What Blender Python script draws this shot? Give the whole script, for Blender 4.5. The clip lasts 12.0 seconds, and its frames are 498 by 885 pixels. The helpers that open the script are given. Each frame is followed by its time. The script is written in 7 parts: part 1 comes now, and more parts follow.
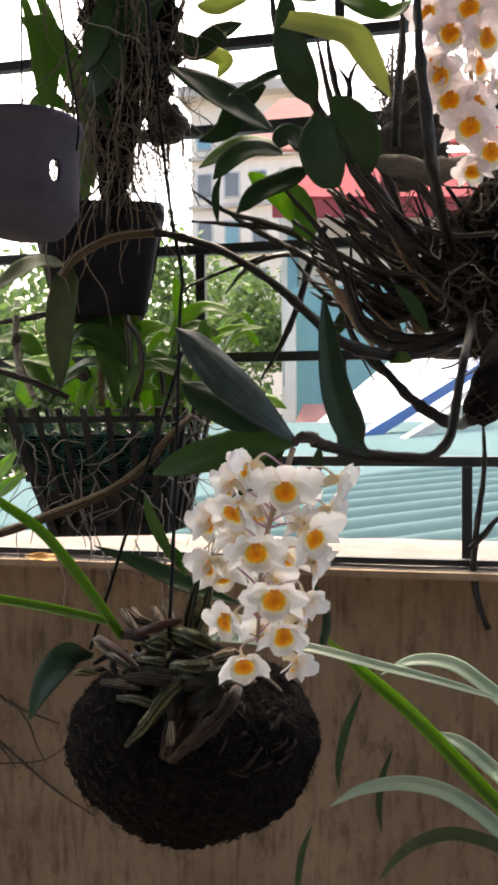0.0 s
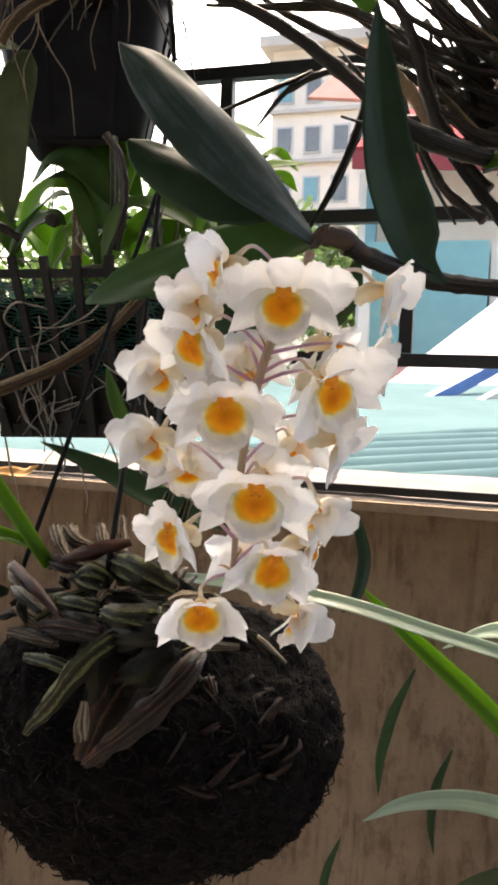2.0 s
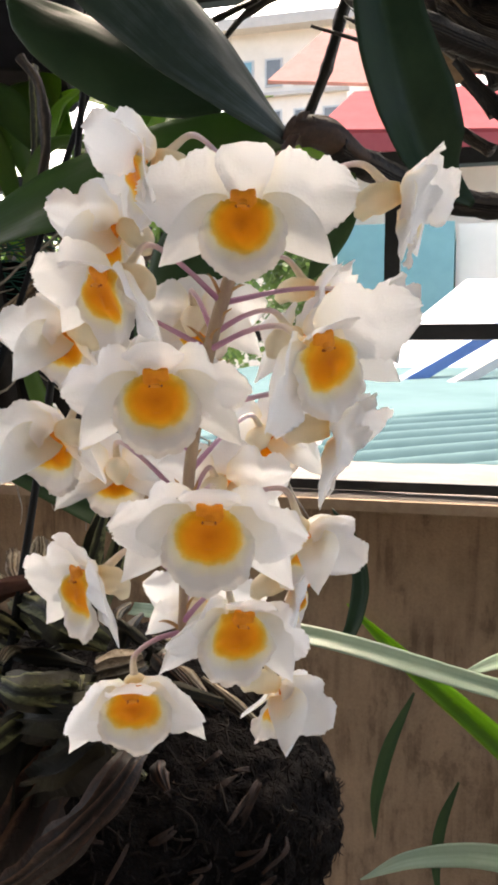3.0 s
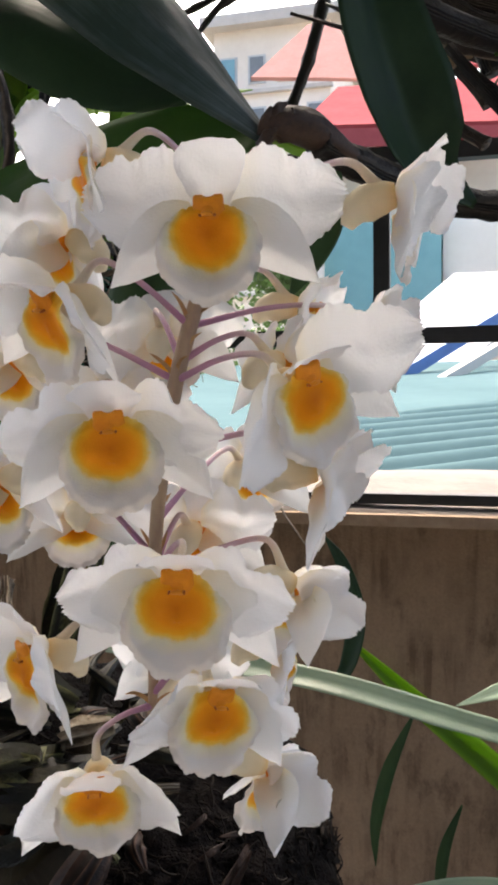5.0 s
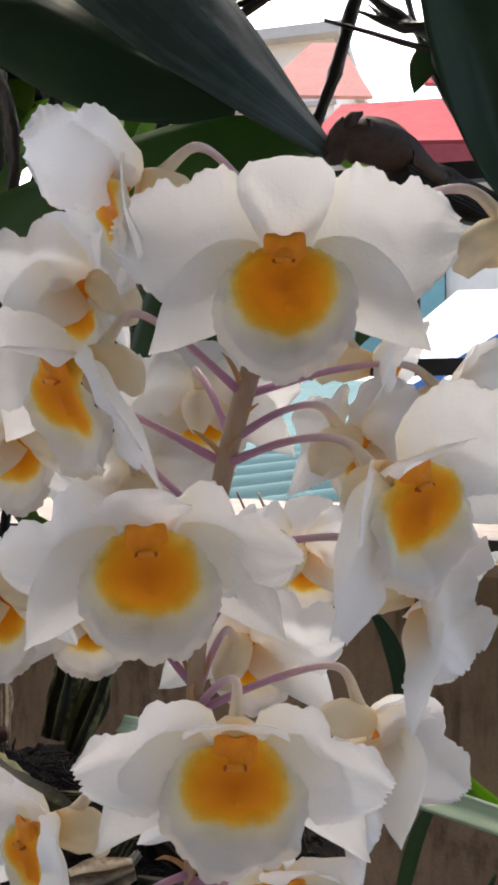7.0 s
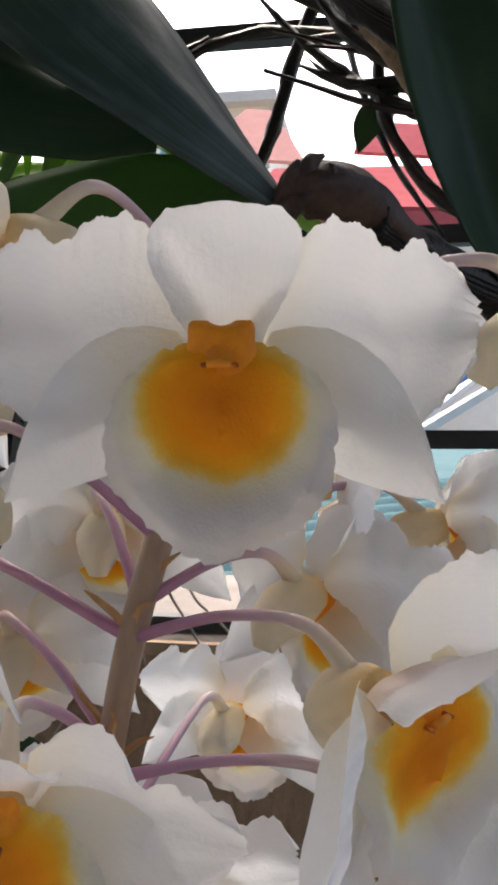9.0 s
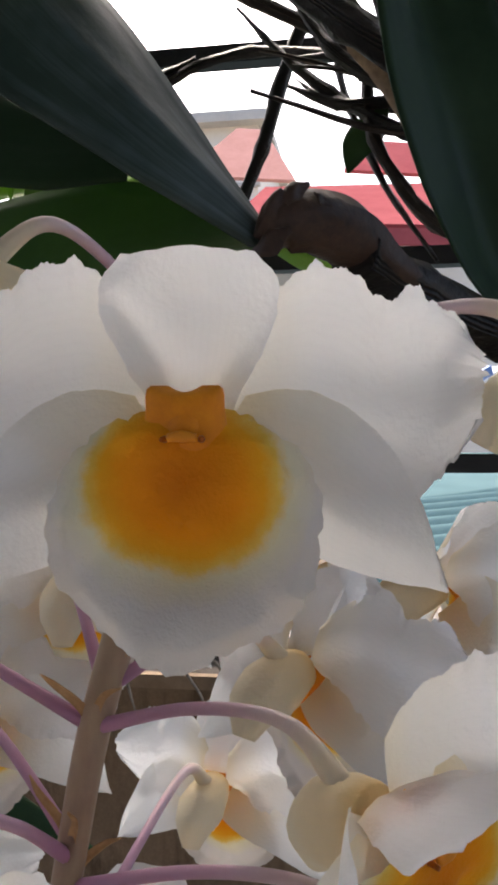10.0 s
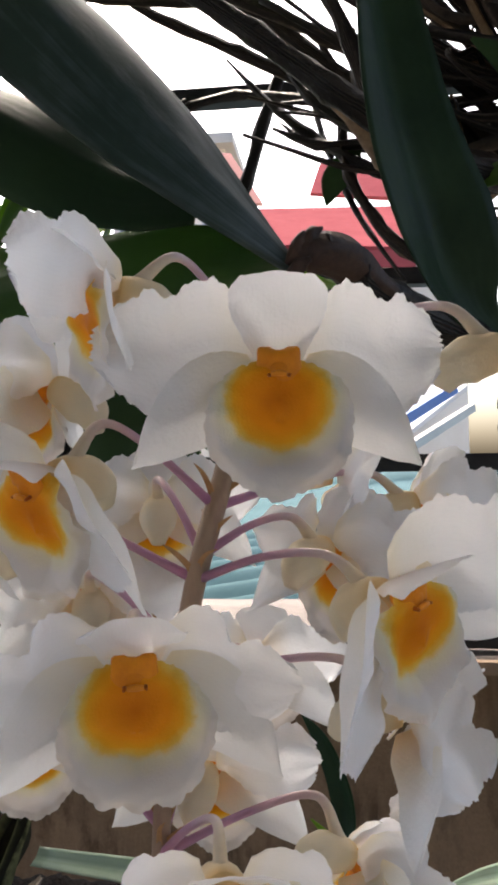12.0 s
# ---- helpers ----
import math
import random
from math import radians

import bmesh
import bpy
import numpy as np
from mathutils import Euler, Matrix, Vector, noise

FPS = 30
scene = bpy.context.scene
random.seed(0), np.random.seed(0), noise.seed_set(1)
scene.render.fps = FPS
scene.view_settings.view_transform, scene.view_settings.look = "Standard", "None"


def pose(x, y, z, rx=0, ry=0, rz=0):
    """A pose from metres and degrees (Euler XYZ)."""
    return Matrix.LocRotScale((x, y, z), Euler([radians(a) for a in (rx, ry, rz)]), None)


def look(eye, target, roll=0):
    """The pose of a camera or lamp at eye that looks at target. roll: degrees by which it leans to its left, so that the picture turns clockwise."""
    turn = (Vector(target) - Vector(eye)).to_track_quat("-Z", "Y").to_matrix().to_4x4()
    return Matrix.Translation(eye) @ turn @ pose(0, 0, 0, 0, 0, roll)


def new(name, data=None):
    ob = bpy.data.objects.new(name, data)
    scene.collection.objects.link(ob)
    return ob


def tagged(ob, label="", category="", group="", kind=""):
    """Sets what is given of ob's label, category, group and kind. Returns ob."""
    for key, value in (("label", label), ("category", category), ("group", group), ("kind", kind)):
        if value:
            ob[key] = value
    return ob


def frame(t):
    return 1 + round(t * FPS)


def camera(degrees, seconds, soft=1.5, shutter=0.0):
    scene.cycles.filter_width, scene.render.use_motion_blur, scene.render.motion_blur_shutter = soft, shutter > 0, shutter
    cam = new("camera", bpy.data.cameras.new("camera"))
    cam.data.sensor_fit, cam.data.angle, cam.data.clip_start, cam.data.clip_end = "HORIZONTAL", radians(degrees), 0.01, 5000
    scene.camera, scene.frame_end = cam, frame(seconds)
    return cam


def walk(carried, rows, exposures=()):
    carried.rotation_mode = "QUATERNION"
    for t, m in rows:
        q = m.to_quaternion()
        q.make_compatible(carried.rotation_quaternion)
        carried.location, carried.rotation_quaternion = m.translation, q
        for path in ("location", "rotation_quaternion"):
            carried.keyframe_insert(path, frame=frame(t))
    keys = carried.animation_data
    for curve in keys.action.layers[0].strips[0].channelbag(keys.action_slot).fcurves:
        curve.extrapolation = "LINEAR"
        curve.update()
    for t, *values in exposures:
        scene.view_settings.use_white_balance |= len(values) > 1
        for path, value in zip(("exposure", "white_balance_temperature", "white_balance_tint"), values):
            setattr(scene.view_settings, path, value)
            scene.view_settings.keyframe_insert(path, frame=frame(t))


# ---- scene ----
cam = camera(34.1, 12.0, 3.4)
PATH = [
    (0, (0.0370, 0.0718, 1.2483), (-0.3793, 2.0268, 1.1785), -0.47),
    (0.5, (0.0371, 0.1313, 1.2388), (-0.4062, 2.0792, 1.1435), -0.53),
    (1, (0.0387, 0.1887, 1.2220), (-0.4492, 2.1256, 1.1199), -0.38),
    (1.5, (0.0330, 0.2394, 1.1882), (-0.5586, 2.1455, 1.0587), 0.29),
    (2, (0.0252, 0.3012, 1.1744), (-0.5556, 2.2086, 1.0179), 1.75),
    (2.5, (0.0095, 0.3699, 1.1671), (-0.5297, 2.2878, 0.9916), 1.18),
    (4.5, (-0.0067, 0.4248, 1.1741), (-0.4956, 2.3552, 0.9891), -1.10),
    (5, (-0.0039, 0.4299, 1.1754), (-0.4919, 2.3604, 0.9877), -0.99),
    (5.5, (-0.0051, 0.4339, 1.1760), (-0.4916, 2.3654, 0.9949), -1.00),
    (6, (-0.0098, 0.4401, 1.1788), (-0.5006, 2.3714, 1.0082), -0.82),
    (6.5, (-0.0221, 0.4511, 1.1812), (-0.5154, 2.3829, 1.0241), -0.37),
    (7, (-0.0247, 0.4656, 1.1866), (-0.5152, 2.3986, 1.0351), -0.65),
    (8.8, (-0.0333, 0.5053, 1.1988), (-0.4029, 2.4705, 1.1630), 0.24),
    (9, (-0.0333, 0.5060, 1.1965), (-0.3597, 2.4791, 1.1775), 0.15),
    (9.5, (-0.0319, 0.5156, 1.2015), (-0.3663, 2.4874, 1.2052), 0.35),
    (10, (-0.0333, 0.5162, 1.2013), (-0.3418, 2.4922, 1.2231), -0.20),
    (10.5, (-0.0347, 0.5049, 1.1990), (-0.3287, 2.4826, 1.2481), -0.24),
    (11, (-0.0383, 0.4980, 1.1999), (-0.2896, 2.4802, 1.2879), -0.57),
    (11.5, (-0.0388, 0.4882, 1.2012), (-0.2524, 2.4745, 1.2961), -0.35),
    (12, (-0.0384, 0.4679, 1.1899), (-0.2700, 2.4532, 1.2613), -0.78),
]
EXPOSURES = [(t, stops, kelvin, 9) for t, stops, kelvin in ((0.0, 2.38, 6850), (1.5, 2.51, 7000), (2.5, 2.66, 7050), (4.5, 2.42, 6600), (7.0, 2.16, 6400), (9.0, 2.02, 6300), (10.0, 1.90, 6300), (12.0, 1.99, 6400))]
walk(cam, [(t, look(eye, target, roll)) for t, eye, target, roll in PATH], EXPOSURES)

# ---- world, sun and exposure ----
world = bpy.data.worlds.new("overcast_sky")
scene.world = world
world.use_nodes = True
wn = world.node_tree
sky = wn.nodes.new("ShaderNodeTexSky")
sky.sky_type = "NISHITA"
sky.sun_disc = False
sky.sun_elevation = radians(57)
sky.sun_rotation = radians(-22)
sky.air_density = 1.0
sky.dust_density = 8.0
sky.ozone_density = 0.6
wn.links.new(sky.outputs[0], wn.nodes["Background"].inputs[0])
wn.nodes["Background"].inputs[1].default_value = 0.15
sun = new("sun", bpy.data.lights.new("sun", "SUN"))
sun.data.energy = 0.19
sun.data.angle = radians(30)
sun.data.color = (1.0, 0.985, 0.965)
sun.matrix_world = look((-1.2, 3.0, 5.0), (0, 0, 0))


# ---- materials ----
class Mat:
    """A node material with short ways to wire it."""

    def __init__(self, name, rough=0.6, metal=0.0, spec=0.5):
        self.m = bpy.data.materials.new(name)
        self.m.use_nodes = True
        self.t = self.m.node_tree
        self.b = self.t.nodes["Principled BSDF"]
        self.b.inputs["Roughness"].default_value = rough
        self.b.inputs["Metallic"].default_value = metal
        self.b.inputs["Specular IOR Level"].default_value = spec
        self.out = self.t.nodes["Material Output"]

    def node(self, kind, **values):
        n = self.t.nodes.new(kind)
        for k, v in values.items():
            n.inputs[k.replace("_", " ")].default_value = v
        return n

    def link(self, a, b):
        self.t.links.new(a, b)

    def coords(self, scale=(1, 1, 1), space="Object"):
        tc = self.t.nodes.new("ShaderNodeTexCoord")
        mp = self.t.nodes.new("ShaderNodeMapping")
        mp.inputs["Scale"].default_value = scale
        self.link(tc.outputs[space], mp.inputs["Vector"])
        return mp.outputs["Vector"]

    def noise(self, scale, detail=4.0, rough=0.6, vec=None, distort=0.0):
        n = self.node("ShaderNodeTexNoise", Scale=scale, Detail=detail, Roughness=rough, Distortion=distort)
        if vec is not None:
            self.link(vec, n.inputs["Vector"])
        return n.outputs["Fac"]

    def ramp(self, fac, stops, ease="LINEAR"):
        r = self.t.nodes.new("ShaderNodeValToRGB")
        r.color_ramp.interpolation = ease
        e = r.color_ramp.elements
        while len(e) < len(stops):
            e.new(0.5)
        for k, (p, c) in enumerate(stops):
            e[k].position, e[k].color = p, (*c, 1) if len(c) == 3 else c
        self.link(fac, r.inputs["Fac"])
        return r.outputs["Color"]

    def mix(self, fac, a, b, mode="MIX"):
        n = self.t.nodes.new("ShaderNodeMix")
        n.data_type, n.blend_type = "RGBA", mode
        for v, s in ((fac, n.inputs["Factor"]), (a, n.inputs["A"]), (b, n.inputs["B"])):
            if hasattr(v, "links"):
                self.link(v, s)
            elif isinstance(v, tuple):
                s.default_value = (*v, 1)
            else:
                s.default_value = v
        return n.outputs["Result"]

    def math(self, op, a, b=0.0):
        n = self.t.nodes.new("ShaderNodeMath")
        n.operation = op
        for v, s in ((a, n.inputs[0]), (b, n.inputs[1])):
            if hasattr(v, "links"):
                self.link(v, s)
            else:
                s.default_value = v
        return n.outputs[0]

    def color(self, c):
        self.link(c, self.b.inputs["Base Color"]) if hasattr(c, "links") else None
        return self

    def rough(self, fac, lo, hi):
        self.link(self.math("ADD", self.math("MULTIPLY", fac, hi - lo), lo), self.b.inputs["Roughness"])
        return self

    def bump(self, height, strength=0.4, dist=0.001):
        n = self.node("ShaderNodeBump", Strength=strength, Distance=dist)
        self.link(height, n.inputs["Height"])
        self.link(n.outputs[0], self.b.inputs["Normal"])
        return self

    def rand(self):
        return self.t.nodes.new("ShaderNodeObjectInfo").outputs["Random"]

    def island(self):
        return self.t.nodes.new("ShaderNodeNewGeometry").outputs["Random Per Island"]

    def thin(self, color, amount):
        """Lets light through a leaf or petal."""
        tr = self.t.nodes.new("ShaderNodeBsdfTranslucent")
        self.link(color, tr.inputs["Color"]) if hasattr(color, "links") else None
        mx = self.t.nodes.new("ShaderNodeMixShader")
        mx.inputs[0].default_value = amount
        self.link(self.b.outputs[0], mx.inputs[1])
        self.link(tr.outputs[0], mx.inputs[2])
        self.link(mx.outputs[0], self.out.inputs["Surface"])
        return self


def grained(name, dark, light, scale=40.0, rough=0.7, stretch=(1, 1, 1), bump=0.3, fine=6.0, metal=0.0, spec=0.4, dist=0.001, space="Object"):
    """A two-scale mottled surface."""
    m = Mat(name, rough, metal, spec)
    v = m.coords(stretch, space)
    big, small = m.noise(scale, 4, 0.6, v), m.noise(scale * fine, 3, 0.6, v)
    both = m.math("ADD", m.math("MULTIPLY", big, 0.65), m.math("MULTIPLY", small, 0.35))
    m.color(m.ramp(both, [(0.3, dark), (0.7, light)]))
    m.bump(both, bump, dist)
    m.rough(small, rough - 0.1, min(1.0, rough + 0.12))
    return m.m


def leafy(name, dark, light, through_color, amount, rough=0.35, vein=90.0, spec=0.5, sheen=0.0, keel=0.0, stripe=0.0):
    """A leaf: mottled green with faint lengthwise veins, glossy, lit through."""
    m = Mat(name, rough, 0.0, spec)
    uv = m.coords((1, 1, 1), "UV")
    sep = m.t.nodes.new("ShaderNodeSeparateXYZ")
    m.link(uv, sep.inputs[0])
    lines = m.math("SINE", m.math("MULTIPLY", sep.outputs["X"], vein))
    ob = m.coords((1, 1, 1))
    patch = m.noise(55.0, 4, 0.6, ob)
    fine = m.noise(600.0, 3, 0.6, ob)
    f = m.math("ADD", m.math("ADD", m.math("MULTIPLY", patch, 0.7), m.math("MULTIPLY", fine, 0.15)), m.math("MULTIPLY", m.rand(), 0.2))
    c = m.ramp(f, [(0.3, dark), (0.75, light)])
    mid = m.math("ABSOLUTE", m.math("SUBTRACT", sep.outputs["X"], 0.5))
    rib = m.ramp(mid, [(0.0, (0.4, 0.4, 0.4)), (0.05, (0.0, 0.0, 0.0))])
    c = m.mix(m.math("MULTIPLY", rib, 0.6), c, light)
    if stripe:
        c = m.mix(m.math("MULTIPLY", m.math("POWER", m.math("ABSOLUTE", m.math("SINE", m.math("MULTIPLY", sep.outputs["X"], 13.0))), 5.0), stripe), c, dark)
    if keel:
        c = m.mix(m.ramp(mid, [(0.24, (keel, keel, keel)), (0.48, (0, 0, 0))], "EASE"), c, (0.02, 0.055, 0.01))
    # pale blue-grey streaks painted into the colour as the sheen of reflected sky
    if sheen:
        st = m.coords((3.2, 0.9, 1.0), "UV")
        sheen_mask = m.math("MULTIPLY", m.noise(3.2, 5, 0.65, st, 0.4), m.noise(40.0, 4, 0.6, ob))
        c = m.mix(m.ramp(sheen_mask, [(0.21, (0, 0, 0)), (0.40, (sheen, sheen, sheen))]), c, (0.30, 0.36, 0.40))
    m.color(c)
    m.bump(m.math("ADD", m.math("MULTIPLY", m.math("MULTIPLY", lines, m.noise(24.0, 3, 0.6, ob)), 0.28) if sheen else m.math("MULTIPLY", lines, 0.05), m.math("ADD", m.math("MULTIPLY", patch, 2.0), m.math("MULTIPLY", fine, 0.2))), 0.35, 0.0006)
    m.rough(patch, rough - 0.08, rough + 0.2)
    m.thin(m.mix(1.0, c, through_color, "MULTIPLY") if amount == 0 else m.mix(0.7, c, through_color), amount)
    return m.m


def petal_material(name, base, throat, amount, reach=0.35):
    """White petal flesh with faint veins that turns yellowish at its foot."""
    m = Mat(name, 0.55, 0.0, 0.25)
    uv = m.coords((1, 1, 1), "UV")
    sep = m.t.nodes.new("ShaderNodeSeparateXYZ")
    m.link(uv, sep.inputs[0])
    ob = m.coords((1, 1, 1))
    n1, n2 = m.noise(220.0, 4, 0.6, ob), m.noise(1500.0, 3, 0.6, ob)
    wob = m.math("ADD", m.math("MULTIPLY", sep.outputs["X"], 60.0), m.math("MULTIPLY", n1, 7.0))
    veins = m.math("POWER", m.math("ABSOLUTE", m.math("SINE", wob)), 6.0)
    foot = m.ramp(sep.outputs["Y"], [(0.0, (0.8, 0.8, 0.8)), (0.35 * reach, (0.35, 0.35, 0.35)), (reach, (0.0, 0.0, 0.0))], "EASE")
    c = m.mix(m.math("MULTIPLY", n1, 0.35), base, (0.83, 0.82, 0.86))
    c = m.mix(m.math("MULTIPLY", veins, 0.07), c, (0.68, 0.67, 0.72))
    c = m.mix(foot, c, throat)
    m.color(c)
    m.bump(m.math("ADD", m.math("MULTIPLY", veins, 0.04), m.math("ADD", n2, m.math("MULTIPLY", n1, 2.5))), 0.4, 0.0005)
    m.thin(m.mix(0.5, c, (0.88, 0.90, 0.90)), amount)
    return m.m


def lip_material():
    """White lip with a velvety orange disc that fades through yellow."""
    m = Mat("lip_white_orange", 0.6, 0.0, 0.2)
    ob = m.coords((1, 1, 1))
    sep = m.t.nodes.new("ShaderNodeSeparateXYZ")
    m.link(ob, sep.inputs[0])
    dx = m.math("DIVIDE", sep.outputs["X"], 0.0076)
    dz = m.math("DIVIDE", m.math("ADD", sep.outputs["Z"], 0.0030), 0.0071)
    r = m.math("SQRT", m.math("ADD", m.math("MULTIPLY", dx, dx), m.math("MULTIPLY", dz, dz)))
    n1, n2 = m.noise(350.0, 4, 0.6, ob), m.noise(2600.0, 2, 0.6, ob)
    r = m.math("ADD", r, m.math("ADD", m.math("MULTIPLY", m.math("SUBTRACT", n1, 0.5), 0.22), m.math("MULTIPLY", m.math("SUBTRACT", n2, 0.5), 0.05)))
    c = m.ramp(r, [(0.0, (0.68, 0.19, 0.003)), (0.55, (0.86, 0.32, 0.006)), (0.76, (0.88, 0.42, 0.015)), (0.88, (0.86, 0.58, 0.10)), (1.0, (0.85, 0.79, 0.52))])
    c2 = m.ramp(m.math("SUBTRACT", r, 0.55), [(0.36, (0, 0, 0)), (0.70, (1, 1, 1))])
    c = m.mix(c2, c, (0.74, 0.70, 0.66))
    m.color(c)
    m.bump(m.math("ADD", n2, n1), 0.4, 0.0003)
    m.thin(c, 0.16)
    return m.m


def pedicel_material():
    """A thin flower stalk, mauve at its foot and cream towards the blossom."""
    m = Mat("pedicel_lilac_cream", 0.45, 0.0, 0.4)
    sep = m.t.nodes.new("ShaderNodeSeparateXYZ")
    m.link(m.coords((1, 1, 1), "UV"), sep.inputs[0])
    ob = m.coords((1, 1, 1))
    n1, n2 = m.noise(160.0, 4, 0.6, ob), m.noise(1200.0, 3, 0.6, ob)
    along_it = m.math("ADD", sep.outputs["Y"], m.math("MULTIPLY", m.math("SUBTRACT", n1, 0.5), 0.3))
    c = m.ramp(along_it, [(0.0, (0.44, 0.20, 0.36)), (0.35, (0.58, 0.36, 0.49)), (0.62, (0.70, 0.56, 0.56)), (0.85, (0.80, 0.70, 0.50))])
    m.color(m.mix(m.math("MULTIPLY", n2, 0.25), c, (0.40, 0.24, 0.28)))
    m.bump(n2, 0.2, 0.0002)
    m.thin(c, 0.2)
    return m.m


def ribbed(name, groove, flesh, edge, ribs, rough=0.6):
    """A shrunken cane with lengthwise furrows between pale ridges; furrow shade and ridge highlights are put into the
    colour.
    """
    m = Mat(name, rough, 0.0, 0.3)
    sep = m.t.nodes.new("ShaderNodeSeparateXYZ")
    m.link(m.coords((1, 1, 1), "UV"), sep.inputs[0])
    ob = m.coords((1, 1, 1))
    n1, n2 = m.noise(90.0, 4, 0.6, ob), m.noise(500.0, 3, 0.6, ob)
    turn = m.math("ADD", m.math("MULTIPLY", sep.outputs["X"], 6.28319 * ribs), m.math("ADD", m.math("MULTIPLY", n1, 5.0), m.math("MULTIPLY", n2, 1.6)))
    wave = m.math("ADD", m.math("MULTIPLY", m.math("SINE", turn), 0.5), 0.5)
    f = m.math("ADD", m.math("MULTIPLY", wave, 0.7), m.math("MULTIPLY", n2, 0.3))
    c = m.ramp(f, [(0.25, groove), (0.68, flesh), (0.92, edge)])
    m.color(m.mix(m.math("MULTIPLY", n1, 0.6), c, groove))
    m.bump(f, 0.8, 0.0012)
    m.rough(n2, rough - 0.15, rough + 0.15)
    return m.m


M = {}
M["petal"] = petal_material("petal_white", (0.89, 0.89, 0.905), (0.88, 0.78, 0.52), 0.52)
M["petal_pink"] = petal_material("petal_blush", (0.86, 0.72, 0.74), (0.82, 0.55, 0.42), 0.32)
M["sepal"] = petal_material("sepal_cream_foot", (0.87, 0.875, 0.875), (0.86, 0.72, 0.38), 0.50, 0.55)
M["lip"] = lip_material()
M["spur"] = petal_material("spur_cream", (0.84, 0.76, 0.54), (0.80, 0.50, 0.10), 0.42, 0.75)
M["column"] = grained("column_orange", (0.70, 0.21, 0.003), (0.84, 0.31, 0.006), 500, 0.6, bump=0.2, dist=0.0003)
M["anther"] = grained("anther_tan", (0.72, 0.24, 0.008), (0.82, 0.32, 0.02), 900, 0.5, bump=0.2, dist=0.0002)
M["spot"] = grained("throat_spot_red", (0.40, 0.09, 0.006), (0.52, 0.14, 0.008), 900, 0.5, bump=0.1, dist=0.0002)
M["pedicel"] = pedicel_material()
M["raceme"] = grained("raceme_stalk", (0.27, 0.17, 0.135), (0.43, 0.33, 0.215), 120, 0.45, (1, 1, 0.3), 0.2, dist=0.0004)
M["bract"] = grained("bract_dry", (0.30, 0.15, 0.06), (0.55, 0.34, 0.16), 200, 0.7, bump=0.3, dist=0.0004)
M["leaf_dark"] = leafy("leaf_dark_green", (0.012, 0.030, 0.014), (0.030, 0.062, 0.028), (0.05, 0.16, 0.02), 0.06, 0.42, 60.0, 0.22)
# this leaf's sheen is partly painted into its colour
M["leaf_sheen"] = leafy("leaf_sheen_green", (0.008, 0.020, 0.013), (0.019, 0.038, 0.027), (0.05, 0.16, 0.02), 0.03, 0.44, 19.0, 0.38, 0.22)
M["leaf_mid"] = leafy("leaf_mid_green", (0.045, 0.095, 0.020), (0.105, 0.185, 0.035), (0.20, 0.42, 0.04), 0.32, 0.45, 70.0, 0.3)
M["leaf_green"] = leafy("leaf_plain_green", (0.028, 0.062, 0.014), (0.065, 0.125, 0.028), (0.14, 0.32, 0.03), 0.30, 0.48, 70.0, 0.25)
M["leaf_bright"] = leafy("leaf_bright_green", (0.10, 0.21, 0.025), (0.22, 0.38, 0.05), (0.40, 0.66, 0.08), 0.45, 0.45, 60.0, 0.3)
M["leaf_keel"] = leafy("leaf_green_dark_keel", (0.12, 0.25, 0.02), (0.24, 0.42, 0.04), (0.42, 0.70, 0.06), 0.40, 0.45, 60.0, 0.3, 0.0, 0.85)
M["leaf_yellow"] = leafy("leaf_yellow_green", (0.26, 0.30, 0.09), (0.42, 0.45, 0.18), (0.58, 0.64, 0.24), 0.5, 0.45, 50.0)
M["leaf_pale"] = leafy("leaf_pale_strap", (0.26, 0.35, 0.25), (0.40, 0.50, 0.38), (0.40, 0.55, 0.30), 0.22, 0.40, 110.0, 0.5, 0.0, 0.0, 0.75)
M["leaf_olive"] = leafy("leaf_olive_green", (0.050, 0.068, 0.028), (0.095, 0.118, 0.052), (0.16, 0.26, 0.05), 0.15, 0.52, 60.0, 0.22)
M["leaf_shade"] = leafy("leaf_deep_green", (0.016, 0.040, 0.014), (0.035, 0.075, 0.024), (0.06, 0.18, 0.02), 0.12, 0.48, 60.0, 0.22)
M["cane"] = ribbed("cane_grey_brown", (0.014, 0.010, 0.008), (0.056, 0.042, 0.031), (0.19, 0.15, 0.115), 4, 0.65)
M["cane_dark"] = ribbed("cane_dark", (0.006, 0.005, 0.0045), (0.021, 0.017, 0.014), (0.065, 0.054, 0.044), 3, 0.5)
M["cane_tan"] = grained("cane_tan_dry", (0.10, 0.06, 0.03), (0.30, 0.21, 0.12), 90, 0.7, (1, 1, 1), 0.5, dist=0.0008)
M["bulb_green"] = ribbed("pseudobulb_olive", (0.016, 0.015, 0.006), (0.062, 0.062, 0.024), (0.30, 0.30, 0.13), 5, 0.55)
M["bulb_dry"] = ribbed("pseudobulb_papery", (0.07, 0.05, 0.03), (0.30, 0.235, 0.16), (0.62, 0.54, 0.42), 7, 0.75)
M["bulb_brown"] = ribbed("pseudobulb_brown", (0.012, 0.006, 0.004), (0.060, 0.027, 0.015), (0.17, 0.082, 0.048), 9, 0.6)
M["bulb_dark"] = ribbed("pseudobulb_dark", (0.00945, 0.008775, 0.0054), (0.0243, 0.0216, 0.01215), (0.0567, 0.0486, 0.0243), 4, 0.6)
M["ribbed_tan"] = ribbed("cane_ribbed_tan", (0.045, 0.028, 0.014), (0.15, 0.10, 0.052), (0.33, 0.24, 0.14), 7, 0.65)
M["bulb_red"] = grained("pseudobulb_russet", (0.028, 0.011, 0.007), (0.10, 0.040, 0.026), 110, 0.5, bump=0.3, dist=0.0006)
